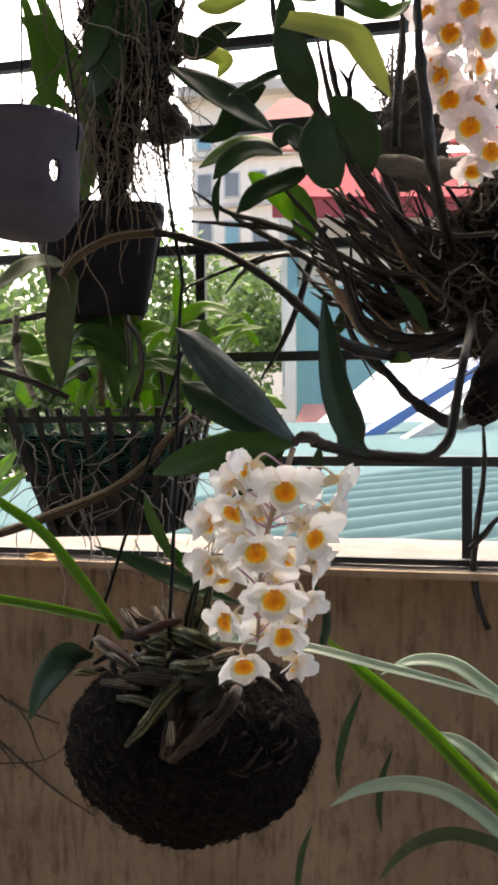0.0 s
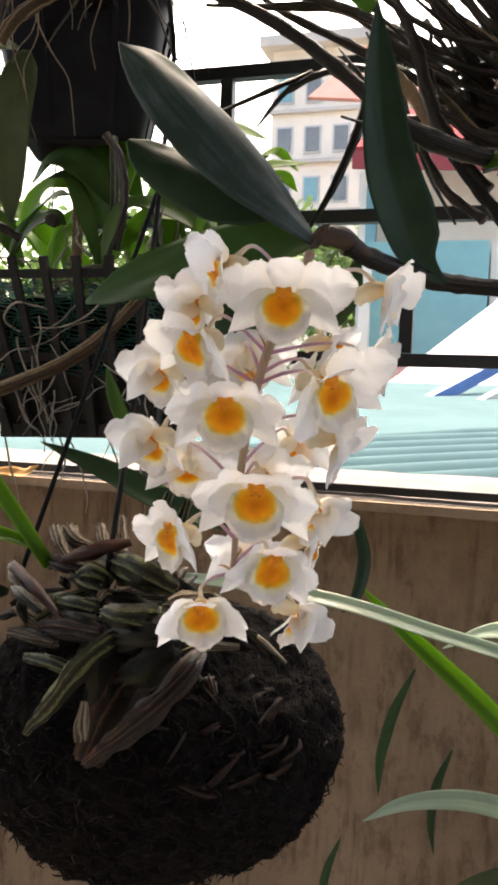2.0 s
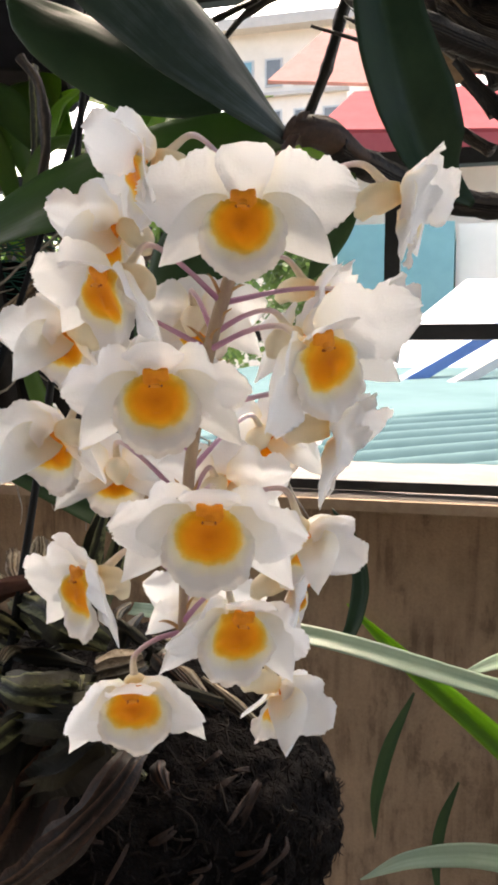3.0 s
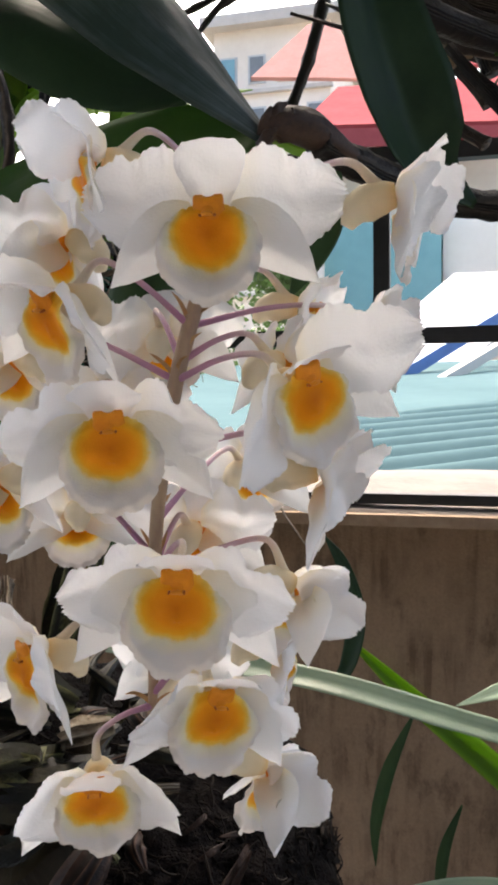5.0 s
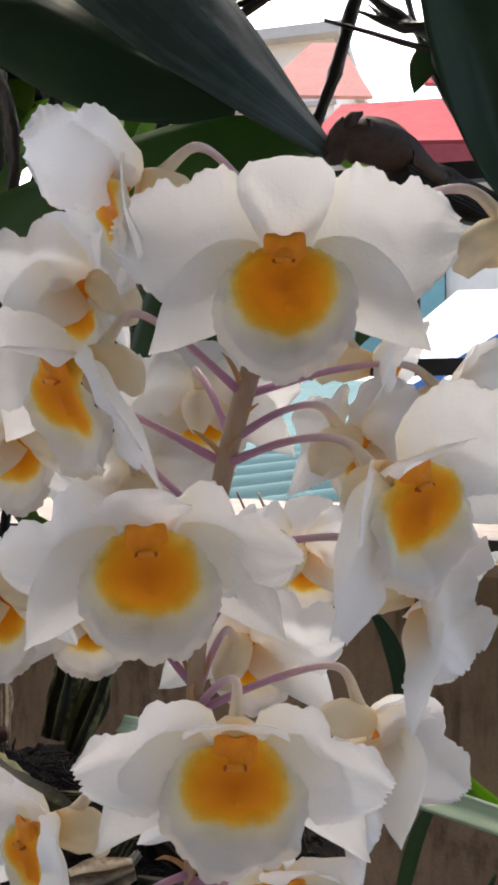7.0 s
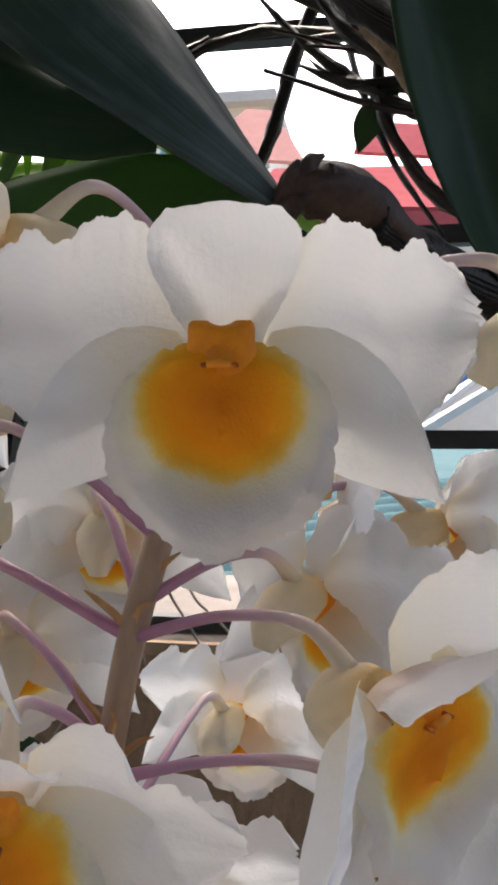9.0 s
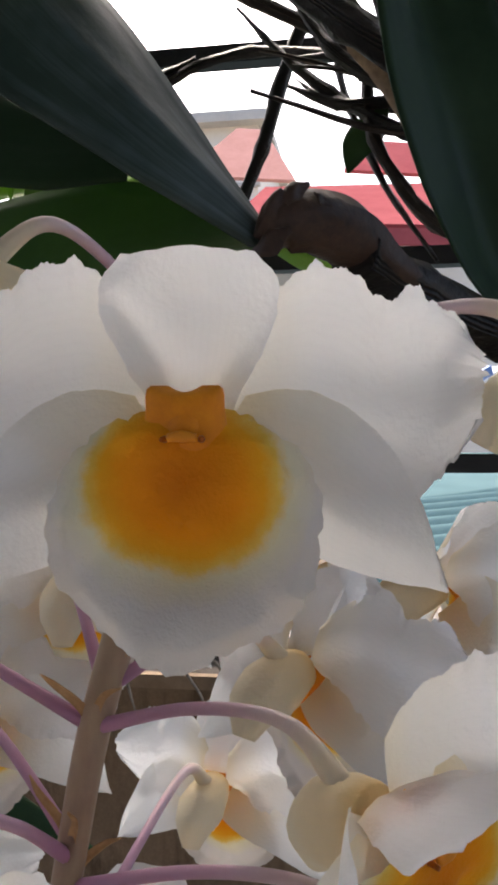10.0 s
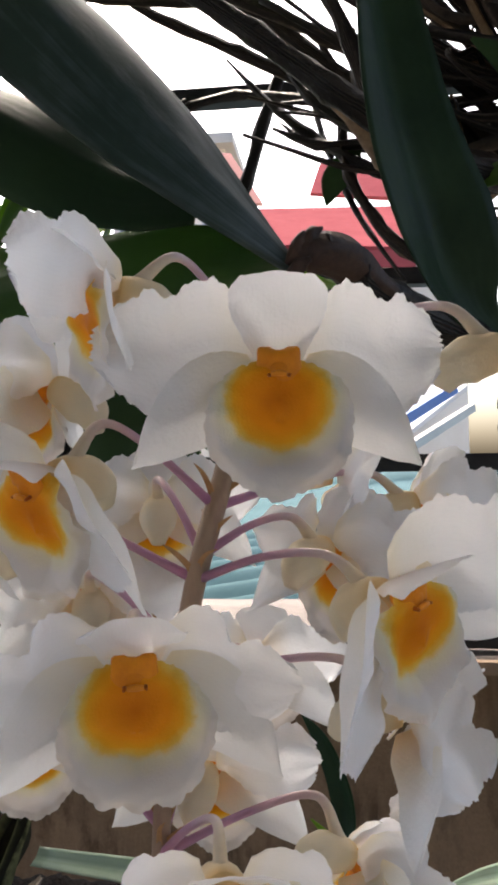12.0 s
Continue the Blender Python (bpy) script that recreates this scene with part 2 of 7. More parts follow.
M["sheath"] = grained("sheath_dark_brown", (0.014, 0.009, 0.007), (0.075, 0.042, 0.028), 160, 0.6, bump=0.5, dist=0.0008)
M["root"] = grained("root_grey", (0.13, 0.11, 0.085), (0.40, 0.36, 0.30), 120, 0.85, bump=0.3, dist=0.0005)
M["root_mid"] = grained("root_brown", (0.050, 0.040, 0.030), (0.20, 0.165, 0.125), 120, 0.85, bump=0.3, dist=0.0005)
M["root_tan"] = grained("root_tan", (0.075, 0.055, 0.036), (0.24, 0.185, 0.13), 120, 0.85, bump=0.3, dist=0.0005)
M["root_dark"] = grained("root_dark", (0.020, 0.016, 0.012), (0.095, 0.075, 0.055), 120, 0.85, bump=0.3, dist=0.0005)
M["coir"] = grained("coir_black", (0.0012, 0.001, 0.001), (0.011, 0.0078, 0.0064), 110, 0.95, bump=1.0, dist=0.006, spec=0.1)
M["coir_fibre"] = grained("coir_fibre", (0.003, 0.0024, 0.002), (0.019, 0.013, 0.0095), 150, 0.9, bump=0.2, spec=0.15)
M["bark"] = grained("bark_chip", (0.0048, 0.00288, 0.00208), (0.0384, 0.0192, 0.012), 90, 0.75, bump=0.8, dist=0.002, spec=0.25)
M["clay"] = grained("clay_grey_brown", (0.030, 0.027, 0.041), (0.066, 0.059, 0.083), 18, 0.8, bump=0.25)
M["plastic"] = grained("plastic_black", (0.006, 0.006, 0.008), (0.017, 0.017, 0.022), 30, 0.60, bump=0.15, spec=0.12)
M["plastic_dusty"] = grained("plastic_black_dusty", (0.008, 0.0075, 0.007), (0.034, 0.030, 0.027), 45, 0.65, bump=0.3, spec=0.2)
M["net"] = grained("shade_net_green", (0.010, 0.070, 0.055), (0.028, 0.15, 0.115), 300, 0.7, bump=0.3)
M["burlap"] = grained("burlap_mesh", (0.040, 0.036, 0.030), (0.15, 0.135, 0.11), 420, 0.9, (1, 1, 1), 0.9, dist=0.0012)
M["wire"] = grained("wire_black", (0.004, 0.004, 0.004), (0.012, 0.012, 0.012), 200, 0.7, bump=0.2, spec=0.15)
M["iron"] = grained("iron_black_paint", (0.010, 0.011, 0.013), (0.030, 0.031, 0.034), 40, 0.45, bump=0.2)


def wall_material():
    """Old brown cement render: mottled, with faint run-down dirt."""
    m = Mat("render_streaked", 0.92, 0.0, 0.15)
    o = m.coords((1, 1, 1))
    streak, broad, fine = m.noise(120.0, 3, 0.6, m.coords((1, 1, 0.10)), 0.1), m.noise(9.0, 5, 0.65, o), m.noise(420.0, 3, 0.6, o)
    blotch, drip = m.noise(42.0, 5, 0.7, m.coords((1, 1, 0.45))), m.noise(26.0, 4, 0.6, m.coords((1, 1, 0.22)), 0.6)
    c = m.ramp(m.math("ADD", m.math("MULTIPLY", broad, 0.65), m.math("MULTIPLY", fine, 0.35)), [(0.32, (0.170, 0.118, 0.076)), (0.68, (0.275, 0.196, 0.130))])
    c = m.mix(m.math("MULTIPLY", m.ramp(streak, [(0.47, (0, 0, 0)), (0.64, (0.62, 0.62, 0.62))]), m.ramp(m.noise(14.0, 3, 0.6, o), [(0.38, (0, 0, 0)), (0.62, (1, 1, 1))])), c, (0.080, 0.053, 0.033))
    c = m.mix(m.ramp(blotch, [(0.54, (0, 0, 0)), (0.70, (0.65, 0.65, 0.65))]), c, (0.068, 0.046, 0.030))
    c = m.mix(m.ramp(drip, [(0.60, (0, 0, 0)), (0.78, (0.6, 0.6, 0.6))]), c, (0.075, 0.052, 0.036))
    m.color(c)
    m.bump(m.math("ADD", m.math("MULTIPLY", fine, 0.8), m.math("ADD", m.math("MULTIPLY", streak, 0.5), blotch)), 0.5, 0.0018)
    m.rough(fine, 0.85, 1.0)
    return m.m


M["wall"] = wall_material()
M["ledge"] = grained("ledge_lime_wash", (0.125, 0.103, 0.090), (0.215, 0.182, 0.162), 26, 0.85, bump=0.7, dist=0.003)
M["sill"] = grained("sill_mortar", (0.20, 0.135, 0.085), (0.38, 0.28, 0.19), 22, 0.85, bump=0.6, dist=0.003)
M["plaster"] = grained("plaster_dull", (0.19, 0.187, 0.183), (0.27, 0.266, 0.26), 5, 0.9, bump=0.2)
M["floor"] = grained("floor_tile_dull", (0.46, 0.42, 0.37), (0.60, 0.55, 0.49), 9, 0.55, bump=0.2)
M["roof_teal"] = grained("roof_sheet_teal", (0.068, 0.120, 0.128), (0.094, 0.154, 0.163), 2.0, 0.9, bump=0.15, spec=0.04)
M["panel_teal"] = grained("panel_teal", (0.15, 0.32, 0.33), (0.20, 0.39, 0.40), 1.6, 0.6, bump=0.1)
M["roof_red"] = grained("roof_sheet_red", (0.24, 0.052, 0.058), (0.31, 0.075, 0.080), 1.8, 0.95, bump=0.1, spec=0.02)
M["roof_salmon"] = grained("roof_tile_salmon", (0.36, 0.18, 0.15), (0.44, 0.23, 0.20), 3.0, 0.95, bump=0.2, spec=0.02)
M["blue"] = grained("beam_blue", (0.04, 0.10, 0.28), (0.07, 0.16, 0.38), 4.0, 0.5, bump=0.1)
M["sheet_white"] = grained("sheet_white", (0.52, 0.54, 0.57), (0.62, 0.64, 0.67), 2.0, 0.5, bump=0.1)
M["facade"] = grained("facade_cream", (0.68, 0.63, 0.55), (0.80, 0.75, 0.67), 1.2, 0.9, bump=0.2)
M["facade_grey"] = grained("facade_grey", (0.40, 0.38, 0.35), (0.54, 0.52, 0.48), 1.2, 0.9, bump=0.2)
M["glass_dark"] = grained("window_dark", (0.13, 0.15, 0.16), (0.20, 0.22, 0.23), 2.0, 0.15, bump=0.02)
M["frame"] = grained("window_frame", (0.40, 0.42, 0.42), (0.55, 0.57, 0.57), 6.0, 0.6, bump=0.1)
M["door_blue"] = grained("shutter_blue", (0.14, 0.30, 0.36), (0.20, 0.38, 0.44), 4.0, 0.6, bump=0.1)
M["earth"] = grained("ground_earth", (0.10, 0.09, 0.075), (0.19, 0.17, 0.14), 0.7, 0.95, bump=0.3)
M["tree_leaf"] = leafy("tree_leaf", (0.040, 0.075, 0.020), (0.095, 0.155, 0.045), (0.20, 0.33, 0.09), 0.35, 0.5, 20.0)
M["trunk"] = grained("tree_bark", (0.06, 0.045, 0.03), (0.16, 0.12, 0.09), 12, 0.9, bump=0.6, dist=0.01)
M["stone_dark"] = grained("fern_slab", (0.012, 0.011, 0.010), (0.050, 0.045, 0.038), 60, 0.95, (1, 1, 0.3), 0.9, dist=0.004)


# ---- building blocks ----
class Geo:
    """Vertices, faces and one uv for each vertex, added piece by piece."""

    def __init__(self):
        self.v, self.f, self.uv = [], [], []

    def grid(self, pts, uvs, rows, cols, close=False):
        o = len(self.v)
        self.v += pts
        self.uv += uvs
        for i in range(rows - 1):
            for j in range(cols if close else cols - 1):
                a, b = o + i * cols + j, o + i * cols + (j + 1) % cols
                self.f.append((a, b, b + cols, a + cols))
        return o

    def cap(self, ids):
        self.f.append(tuple(ids))

    def box(self, lo, hi):
        o = len(self.v)
        self.v += [(x, y, z) for z in (lo[2], hi[2]) for y in (lo[1], hi[1]) for x in (lo[0], hi[0])]
        self.uv += [(0.3, 0.5)] * 8
        for q in ((0, 2, 3, 1), (4, 5, 7, 6), (0, 1, 5, 4), (1, 3, 7, 5), (3, 2, 6, 7), (2, 0, 4, 6)):
            self.f.append(tuple(o + k for k in q))
        return self

    def bar(self, a, b, w, d, up=(0, 0, 1)):
        """A square bar from a to b, w wide across up, d deep."""
        a, b = Vector(a), Vector(b)
        t = (b - a).normalized()
        s = t.cross(Vector(up)).normalized()
        n = s.cross(t)
        o = len(self.v)
        for p in (a, b):
            for k, l in ((-1, -1), (1, -1), (1, 1), (-1, 1)):
                self.v.append(tuple(p + s * (k * w / 2) + n * (l * d / 2)))
                self.uv.append((0.3, 0.5))
        for q in ((3, 2, 1, 0), (4, 5, 6, 7), (0, 1, 5, 4), (1, 2, 6, 5), (2, 3, 7, 6), (3, 0, 4, 7)):
            self.f.append(tuple(o + k for k in q))
        return self


def spline(points, per=6):
    """Catmull-Rom samples through the points."""
    p = [Vector(q) for q in points]
    p = [p[0] * 2 - p[1]] + p + [p[-1] * 2 - p[-2]]
    out = []
    for i in range(1, len(p) - 2):
        for k in range(per):
            s = k / per
            out.append(0.5 * ((2 * p[i]) + (p[i + 1] - p[i - 1]) * s + (2 * p[i - 1] - 5 * p[i] + 4 * p[i + 1] - p[i + 2]) * s * s + (3 * p[i] - p[i - 1] - 3 * p[i + 1] + p[i + 2]) * s**3))
    return out + [p[-2]]


def along(values, s):
    return float(np.interp(s, np.linspace(0, 1, len(values)), values))


def tube(g, points, radii, sides=8, per=6, wob=0.0, rings=0, rib=0.0):
    """A round stem through points; rings: swollen nodes along it; rib: ridges along it."""
    c = spline(points, per)
    n = len(c)
    ref = Vector((0.31, -0.52, 0.8))
    pts, uvs = [], []
    for i, q in enumerate(c):
        t = (c[min(i + 1, n - 1)] - c[max(i - 1, 0)]).normalized()
        s = t.cross(ref)
        s = s.normalized() if s.length > 1e-4 else t.cross(Vector((1, 0, 0))).normalized()
        b = t.cross(s)
        f = i / (n - 1)
        r = along(radii, f)
        if rings:
            ph = (f * rings) % 1.0
            r *= 1.0 + 0.22 * math.exp(-((min(ph, 1 - ph)) / 0.09) ** 2)
        for k in range(sides):
            a = 2 * math.pi * k / sides
            rr = r * (1 + rib * (1 if k % 2 else -1))
            if wob:
                rr *= 1 + wob * noise.noise(q * 90 + Vector((math.cos(a), math.sin(a), 0)) * 1.3)
            pts.append(tuple(q + s * (rr * math.cos(a)) + b * (rr * math.sin(a))))
            uvs.append((k / sides, f))
    o = g.grid(pts, uvs, n, sides, True)
    g.cap([o + k for k in range(sides)][::-1])
    g.cap([o + (n - 1) * sides + k for k in range(sides)])
    return g


LEAF = (0.16, 0.55, 0.84, 1.0, 0.97, 0.82, 0.50, 0.04)
STRAP = (0.75, 0.95, 1.0, 1.0, 0.97, 0.9, 0.7, 0.06)
TIP = (0.06, 0.55, 0.82, 0.95, 1.0, 1.0, 1.0, 0.95)
OVAL = (0.2, 0.75, 0.97, 1.0, 0.97, 0.85, 0.6, 0.08)


def blade(g, points, width, facing, profile=LEAF, fold=0.18, wave=0.0, thick=0.0007, per=7, across=8, seed=0.0):
    """A leaf along points. facing: the way its upper side looks; fold: how far it is folded up along its midrib."""
    c = spline(points, per)
    n = len(c)
    top, bot, uvs = [], [], []
    for i, q in enumerate(c):
        t = (c[min(i + 1, n - 1)] - c[max(i - 1, 0)]).normalized()
        s = t.cross(Vector(facing)).normalized()
        up = s.cross(t)
        f = i / (n - 1)
        w = width * 0.5 * along(profile, f)
        for j in range(across + 1):
            v = 2 * j / across - 1
            h = fold * w * (abs(v) ** 1.3) + wave * w * math.sin(9 * f + seed + 2.5 * v) * abs(v)
            h += 0.06 * w * noise.noise(Vector((f * 5 + seed, v * 2, seed)))
            p = q + s * (v * w) + up * h
            e = thick * (1 - 0.8 * v * v)
            top.append(tuple(p + up * e))
            bot.append(tuple(p - up * e))
            uvs.append((j / across, f))
    m = across + 1
    o = g.grid(top, uvs, n, m)
    b = len(g.v)
    g.v += bot
    g.uv += uvs
    for i in range(n - 1):
        for j in range(across):
            a = b + i * m + j
            g.f.append((a, a + m, a + m + 1, a + 1))
        for j in (0, across):
            a, d = o + i * m + j, b + i * m + j
            g.f.append((a, a + m, d + m, d) if j == 0 else (a, d, d + m, a + m))
    for i in (0, n - 1):
        for j in range(across):
            a, d = o + i * m + j, b + i * m + j
            g.f.append((a, a + 1, d + 1, d))
    return g




def data_of(name, g, material, smooth=True):
    me = bpy.data.meshes.new(name)
    me.from_pydata([tuple(p) for p in g.v], [], g.f)
    uv = me.uv_layers.new(name="UVMap")
    ids = np.empty(len(me.loops), dtype=np.int32)
    me.loops.foreach_get("vertex_index", ids)
    uv.data.foreach_set("uv", np.array(g.uv, dtype=np.float32)[ids].ravel())
    me.polygons.foreach_set("use_smooth", np.full(len(me.polygons), smooth))
    for mt in material if isinstance(material, list) else [material]:
        me.materials.append(mt)
    me.update()
    return me


def part(name, g, material, parent=None, label="", smooth=True):
    """Links a Geo, or a mesh made before, as one mesh object under a thing or part."""
    me = g if isinstance(g, bpy.types.Mesh) else data_of(name, g, material, smooth)
    ob = new(name, me)
    ob.parent = parent
    if label:
        ob["label"] = label
    return ob


def thing(name, label, category, group="", at=(0, 0, 0)):
    ob = new(name)
    ob.empty_display_size = 0.05
    ob.location = at
    return tagged(ob, label, category, group)


def structure(name, g, material, label, smooth=False):
    return tagged(part(name, g, material, None, label, smooth), label, name.split("_")[0], kind="structure")


# ---- the balcony ----
FACE_Y = 1.06
WALL_Y, LEDGE_Z, OUT_Y, CEIL, BACK, SIDE = 0.962, 1.080, 1.158, 2.62, -1.35, 1.9
structure("wall_parapet", Geo().box((-SIDE, FACE_Y, 0.0), (SIDE, OUT_Y - 0.004, LEDGE_Z - 0.010)), M["wall"], "streaked brown rendered parapet wall under the grille")


def ledge():
    """The uneven mortar top of the parapet, with a worn front edge."""
    g = Geo()
    nx, prof = 160, ((WALL_Y - 0.004, LEDGE_Z - 0.009), (WALL_Y - 0.007, LEDGE_Z - 0.004), (WALL_Y + 0.002, LEDGE_Z), (WALL_Y + 0.03, LEDGE_Z + 0.001), (WALL_Y + 0.09, LEDGE_Z + 0.002), (WALL_Y + 0.15, LEDGE_Z + 0.001), (OUT_Y + 0.01, LEDGE_Z), (OUT_Y + 0.01, LEDGE_Z - 0.03))
    pts, uvs = [], []
    for i in range(nx):
        x = -SIDE + 2 * SIDE * i / (nx - 1)
        for k, (y, z) in enumerate(prof):
            j = 0.0022 * noise.noise(Vector((x * 22, k * 1.7, 3.0)))
            pts.append((x, y + j, z + j * (0 if k == 0 else 0.8)))
            uvs.append((i / nx, k / 8))
    g.grid(pts, uvs, nx, len(prof))
    return g


structure("ledge", ledge(), M["ledge"], "pale worn mortar ledge on top of the parapet", True)
structure("trim_sill", Geo().box((-SIDE, WALL_Y - 0.009, LEDGE_Z - 0.0095), (SIDE, FACE_Y + 0.01, LEDGE_Z - 0.002)), M["sill"], "thin tan mortar lip along the parapet")
# unseen floor, ceiling, back and end walls, added to shape the bounced light
structure("floor", Geo().box((-SIDE, BACK, -0.12), (SIDE, FACE_Y, 0.0)), M["floor"], "unseen pale beige balcony floor, added to bounce light")
structure("wall_house", Geo().box((-SIDE, BACK - 0.15, -6.0), (SIDE, OUT_Y - 0.3, -0.121)), M["plaster"], "dull grey plaster house wall under the balcony")
structure("ceiling", Geo().box((-SIDE, BACK, CEIL), (SIDE, OUT_Y + 0.1, CEIL + 0.15)), M["plaster"], "unseen dull grey plaster balcony ceiling, added to block and bounce light")
structure("wall_back", Geo().box((-SIDE, BACK - 0.15, 0.0), (SIDE, BACK, CEIL)), M["plaster"], "unseen dull grey plaster wall behind the balcony, added to limit the fill light")
for nm, x in (("wall_west", -SIDE - 0.12), ("wall_east", SIDE)):
    structure(nm, Geo().box((x, BACK, 0.0), (x + 0.12, OUT_Y, 1.05)), M["plaster"], "unseen dull grey plaster end wall, added to limit side light")
    structure(nm + "_lintel", Geo().box((x, BACK, 2.35), (x + 0.12, OUT_Y, CEIL)), M["plaster"], "dull grey plaster lintel over the balcony's open end")

# the black iron grille: level rails with staggered uprights
GY = 1.0
grille = thing("window_grille", "black painted iron grille with staggered uprights on the ledge", "grille")
grille["kind"] = "structure"
RAILS = (1.092, 1.194, 1.3145, 1.441, 1.578, 1.675, 1.80, 1.92, 2.04, 2.16, 2.28, 2.40)
for k, z in enumerate(RAILS):
    if k == 0:
        part("rail", Geo().bar((-SIDE, 0.974, 1.0858), (SIDE, 0.974, 1.0858), 0.010, 0.007), M["iron"], grille, "flat foot rail", False)
    else:
        part("rail", Geo().bar((-SIDE, GY, z), (SIDE, GY, z), 0.011, 0.011), M["iron"], grille, smooth=False)
for k in range(len(RAILS) - 1):
    start = (0.086, -0.052, -0.2165)[k] if k < 3 else -0.2165 - 0.152 * (k - 2)
    for i in range(-6, 7):
        x = start + 0.62 * i
        if -SIDE < x < SIDE:
            part("upright", Geo().bar((x, GY, RAILS[k] + 0.006 if k else LEDGE_Z), (x, GY, RAILS[k + 1] - 0.006), 0.011, 0.010, (0, 1, 0)), M["iron"], grille, smooth=False)
for x in (-SIDE + 0.01, SIDE - 0.01):
    part("upright", Geo().bar((x, GY, LEDGE_Z), (x, GY, CEIL), 0.02, 0.014, (0, 1, 0)), M["iron"], grille, smooth=False)


# ---- flowers ----
def outline(seed, amp, cells):
    rnd = random.Random(seed)
    ph = [rnd.uniform(0, 6.28) for _ in range(4)]
    return lambda a: amp * (math.sin(a * cells + ph[0]) * 0.5 + math.sin(a * cells * 2.3 + ph[1]) * 0.3 + math.sin(a * cells * 5.1 + ph[2]) * 0.35 + math.sin(a * cells * 11 + ph[3]) * 0.22 + math.sin(a * cells * 29 + ph[1]) * 0.22)


def petal_data(name, length, half, profile, recurve, cup, ruffle, fringe, seed, material, nu=30, nv=22, bend=0.0):
    """A petal from its foot at the origin along +x, its face towards -y, z across."""
    g, pts, uvs = Geo(), [], []
    edge = outline(seed, fringe, 3.0)
    for i in range(nu):
        u = i / (nu - 1)
        for j in range(nv):
            v = 2 * j / (nv - 1) - 1
            w = half * along(profile, u) * (1 + edge(u * 3.1 + (2 if v > 0 else 0)) * abs(v) ** 6)
            x = length * u * (1 - 0.05 * v * v) + 0.5 * length * edge(v * 2 + 9) * (u**6)
            z = w * v + bend * (0.9 * u - u * u)
            y = recurve * u * u + cup * (v * v) * (w / half) + ruffle * math.sin(7 * u + 3 * v + seed) * abs(v) ** 2 * u + ruffle * 0.5 * math.sin(15 * u + 5 * v + seed * 2) * abs(v) ** 3
            y += ruffle * 0.6 * noise.noise(Vector((u * 3 + seed, v * 2, seed)))
            pts.append((x, y, z))
            uvs.append((j / (nv - 1), u))
    g.grid(pts, uvs, nu, nv)
    return data_of(name, g, material)


def smoothed(values, n):
    c = spline([(k, v, 0) for k, v in enumerate(values)], 12)
    return np.interp(np.linspace(0, len(values) - 1, n), [p.x for p in c], [p.y for p in c])


# the fan-shaped petal: height of its upper and lower edge from foot to tip, in millimetres
FAN_UP = (4.8, 8.6, 10.8, 11.6, 11.0, 8.9, 10.3, 10.3, 9.4, 7.0)
FAN_LOW = (-0.4, -1.8, -3.4, -4.6, -5.4, -5.8, -5.8, -5.2, -3.6, -0.4)


def fan_data(name, length, scale, recurve, cup, ruffle, fringe, seed, material, nu, nv):
    """A broad petal from its foot at the origin along +x, face towards -y, with a two-lobed ragged upper edge."""
    g, pts, uvs = Geo(), [], []
    edge, lobe = outline(seed, fringe, 3.0), outline(seed + 5, 0.10, 1.3)
    ups, lows = smoothed(FAN_UP, nu), smoothed(FAN_LOW, nu)
    for i in range(nu):
        u = i / (nu - 1)
        mid, half = (ups[i] + lows[i]) * 0.0005 * scale, (ups[i] - lows[i]) * 0.0005 * scale
        for j in range(nv):
            v = 2 * j / (nv - 1) - 1
            w = half * (1 + (edge(u * 3.1 + (2 if v > 0 else 0)) + lobe(u * 2.0 + (3 if v > 0 else 0))) * abs(v) ** 5)
            x = length * u * (1 - 0.07 * v * v * u) + 0.5 * length * edge(v * 2 + 9) * (u**7)
            y = recurve * u * u + cup * v * v * half / 0.006
            y += 0.0005 * u * math.exp(-((v - 0.42 + 0.2 * u) / 0.30) ** 2) - 0.0005 * u * math.exp(-((v + 0.2) / 0.4) ** 2)
            y += ruffle * math.sin(5 * u + 2 * v + seed) * v * v * u + ruffle * 0.35 * math.sin(17 * u + 4 * v + seed * 2) * abs(v) ** 5
            y += ruffle * 0.9 * noise.noise(Vector((u * 3 + seed, v * 2, seed))) * u
            pts.append((x, y, mid + w * v))
            uvs.append((j / (nv - 1), u))
    g.grid(pts, uvs, nu, nv)
    return data_of(name, g, material)


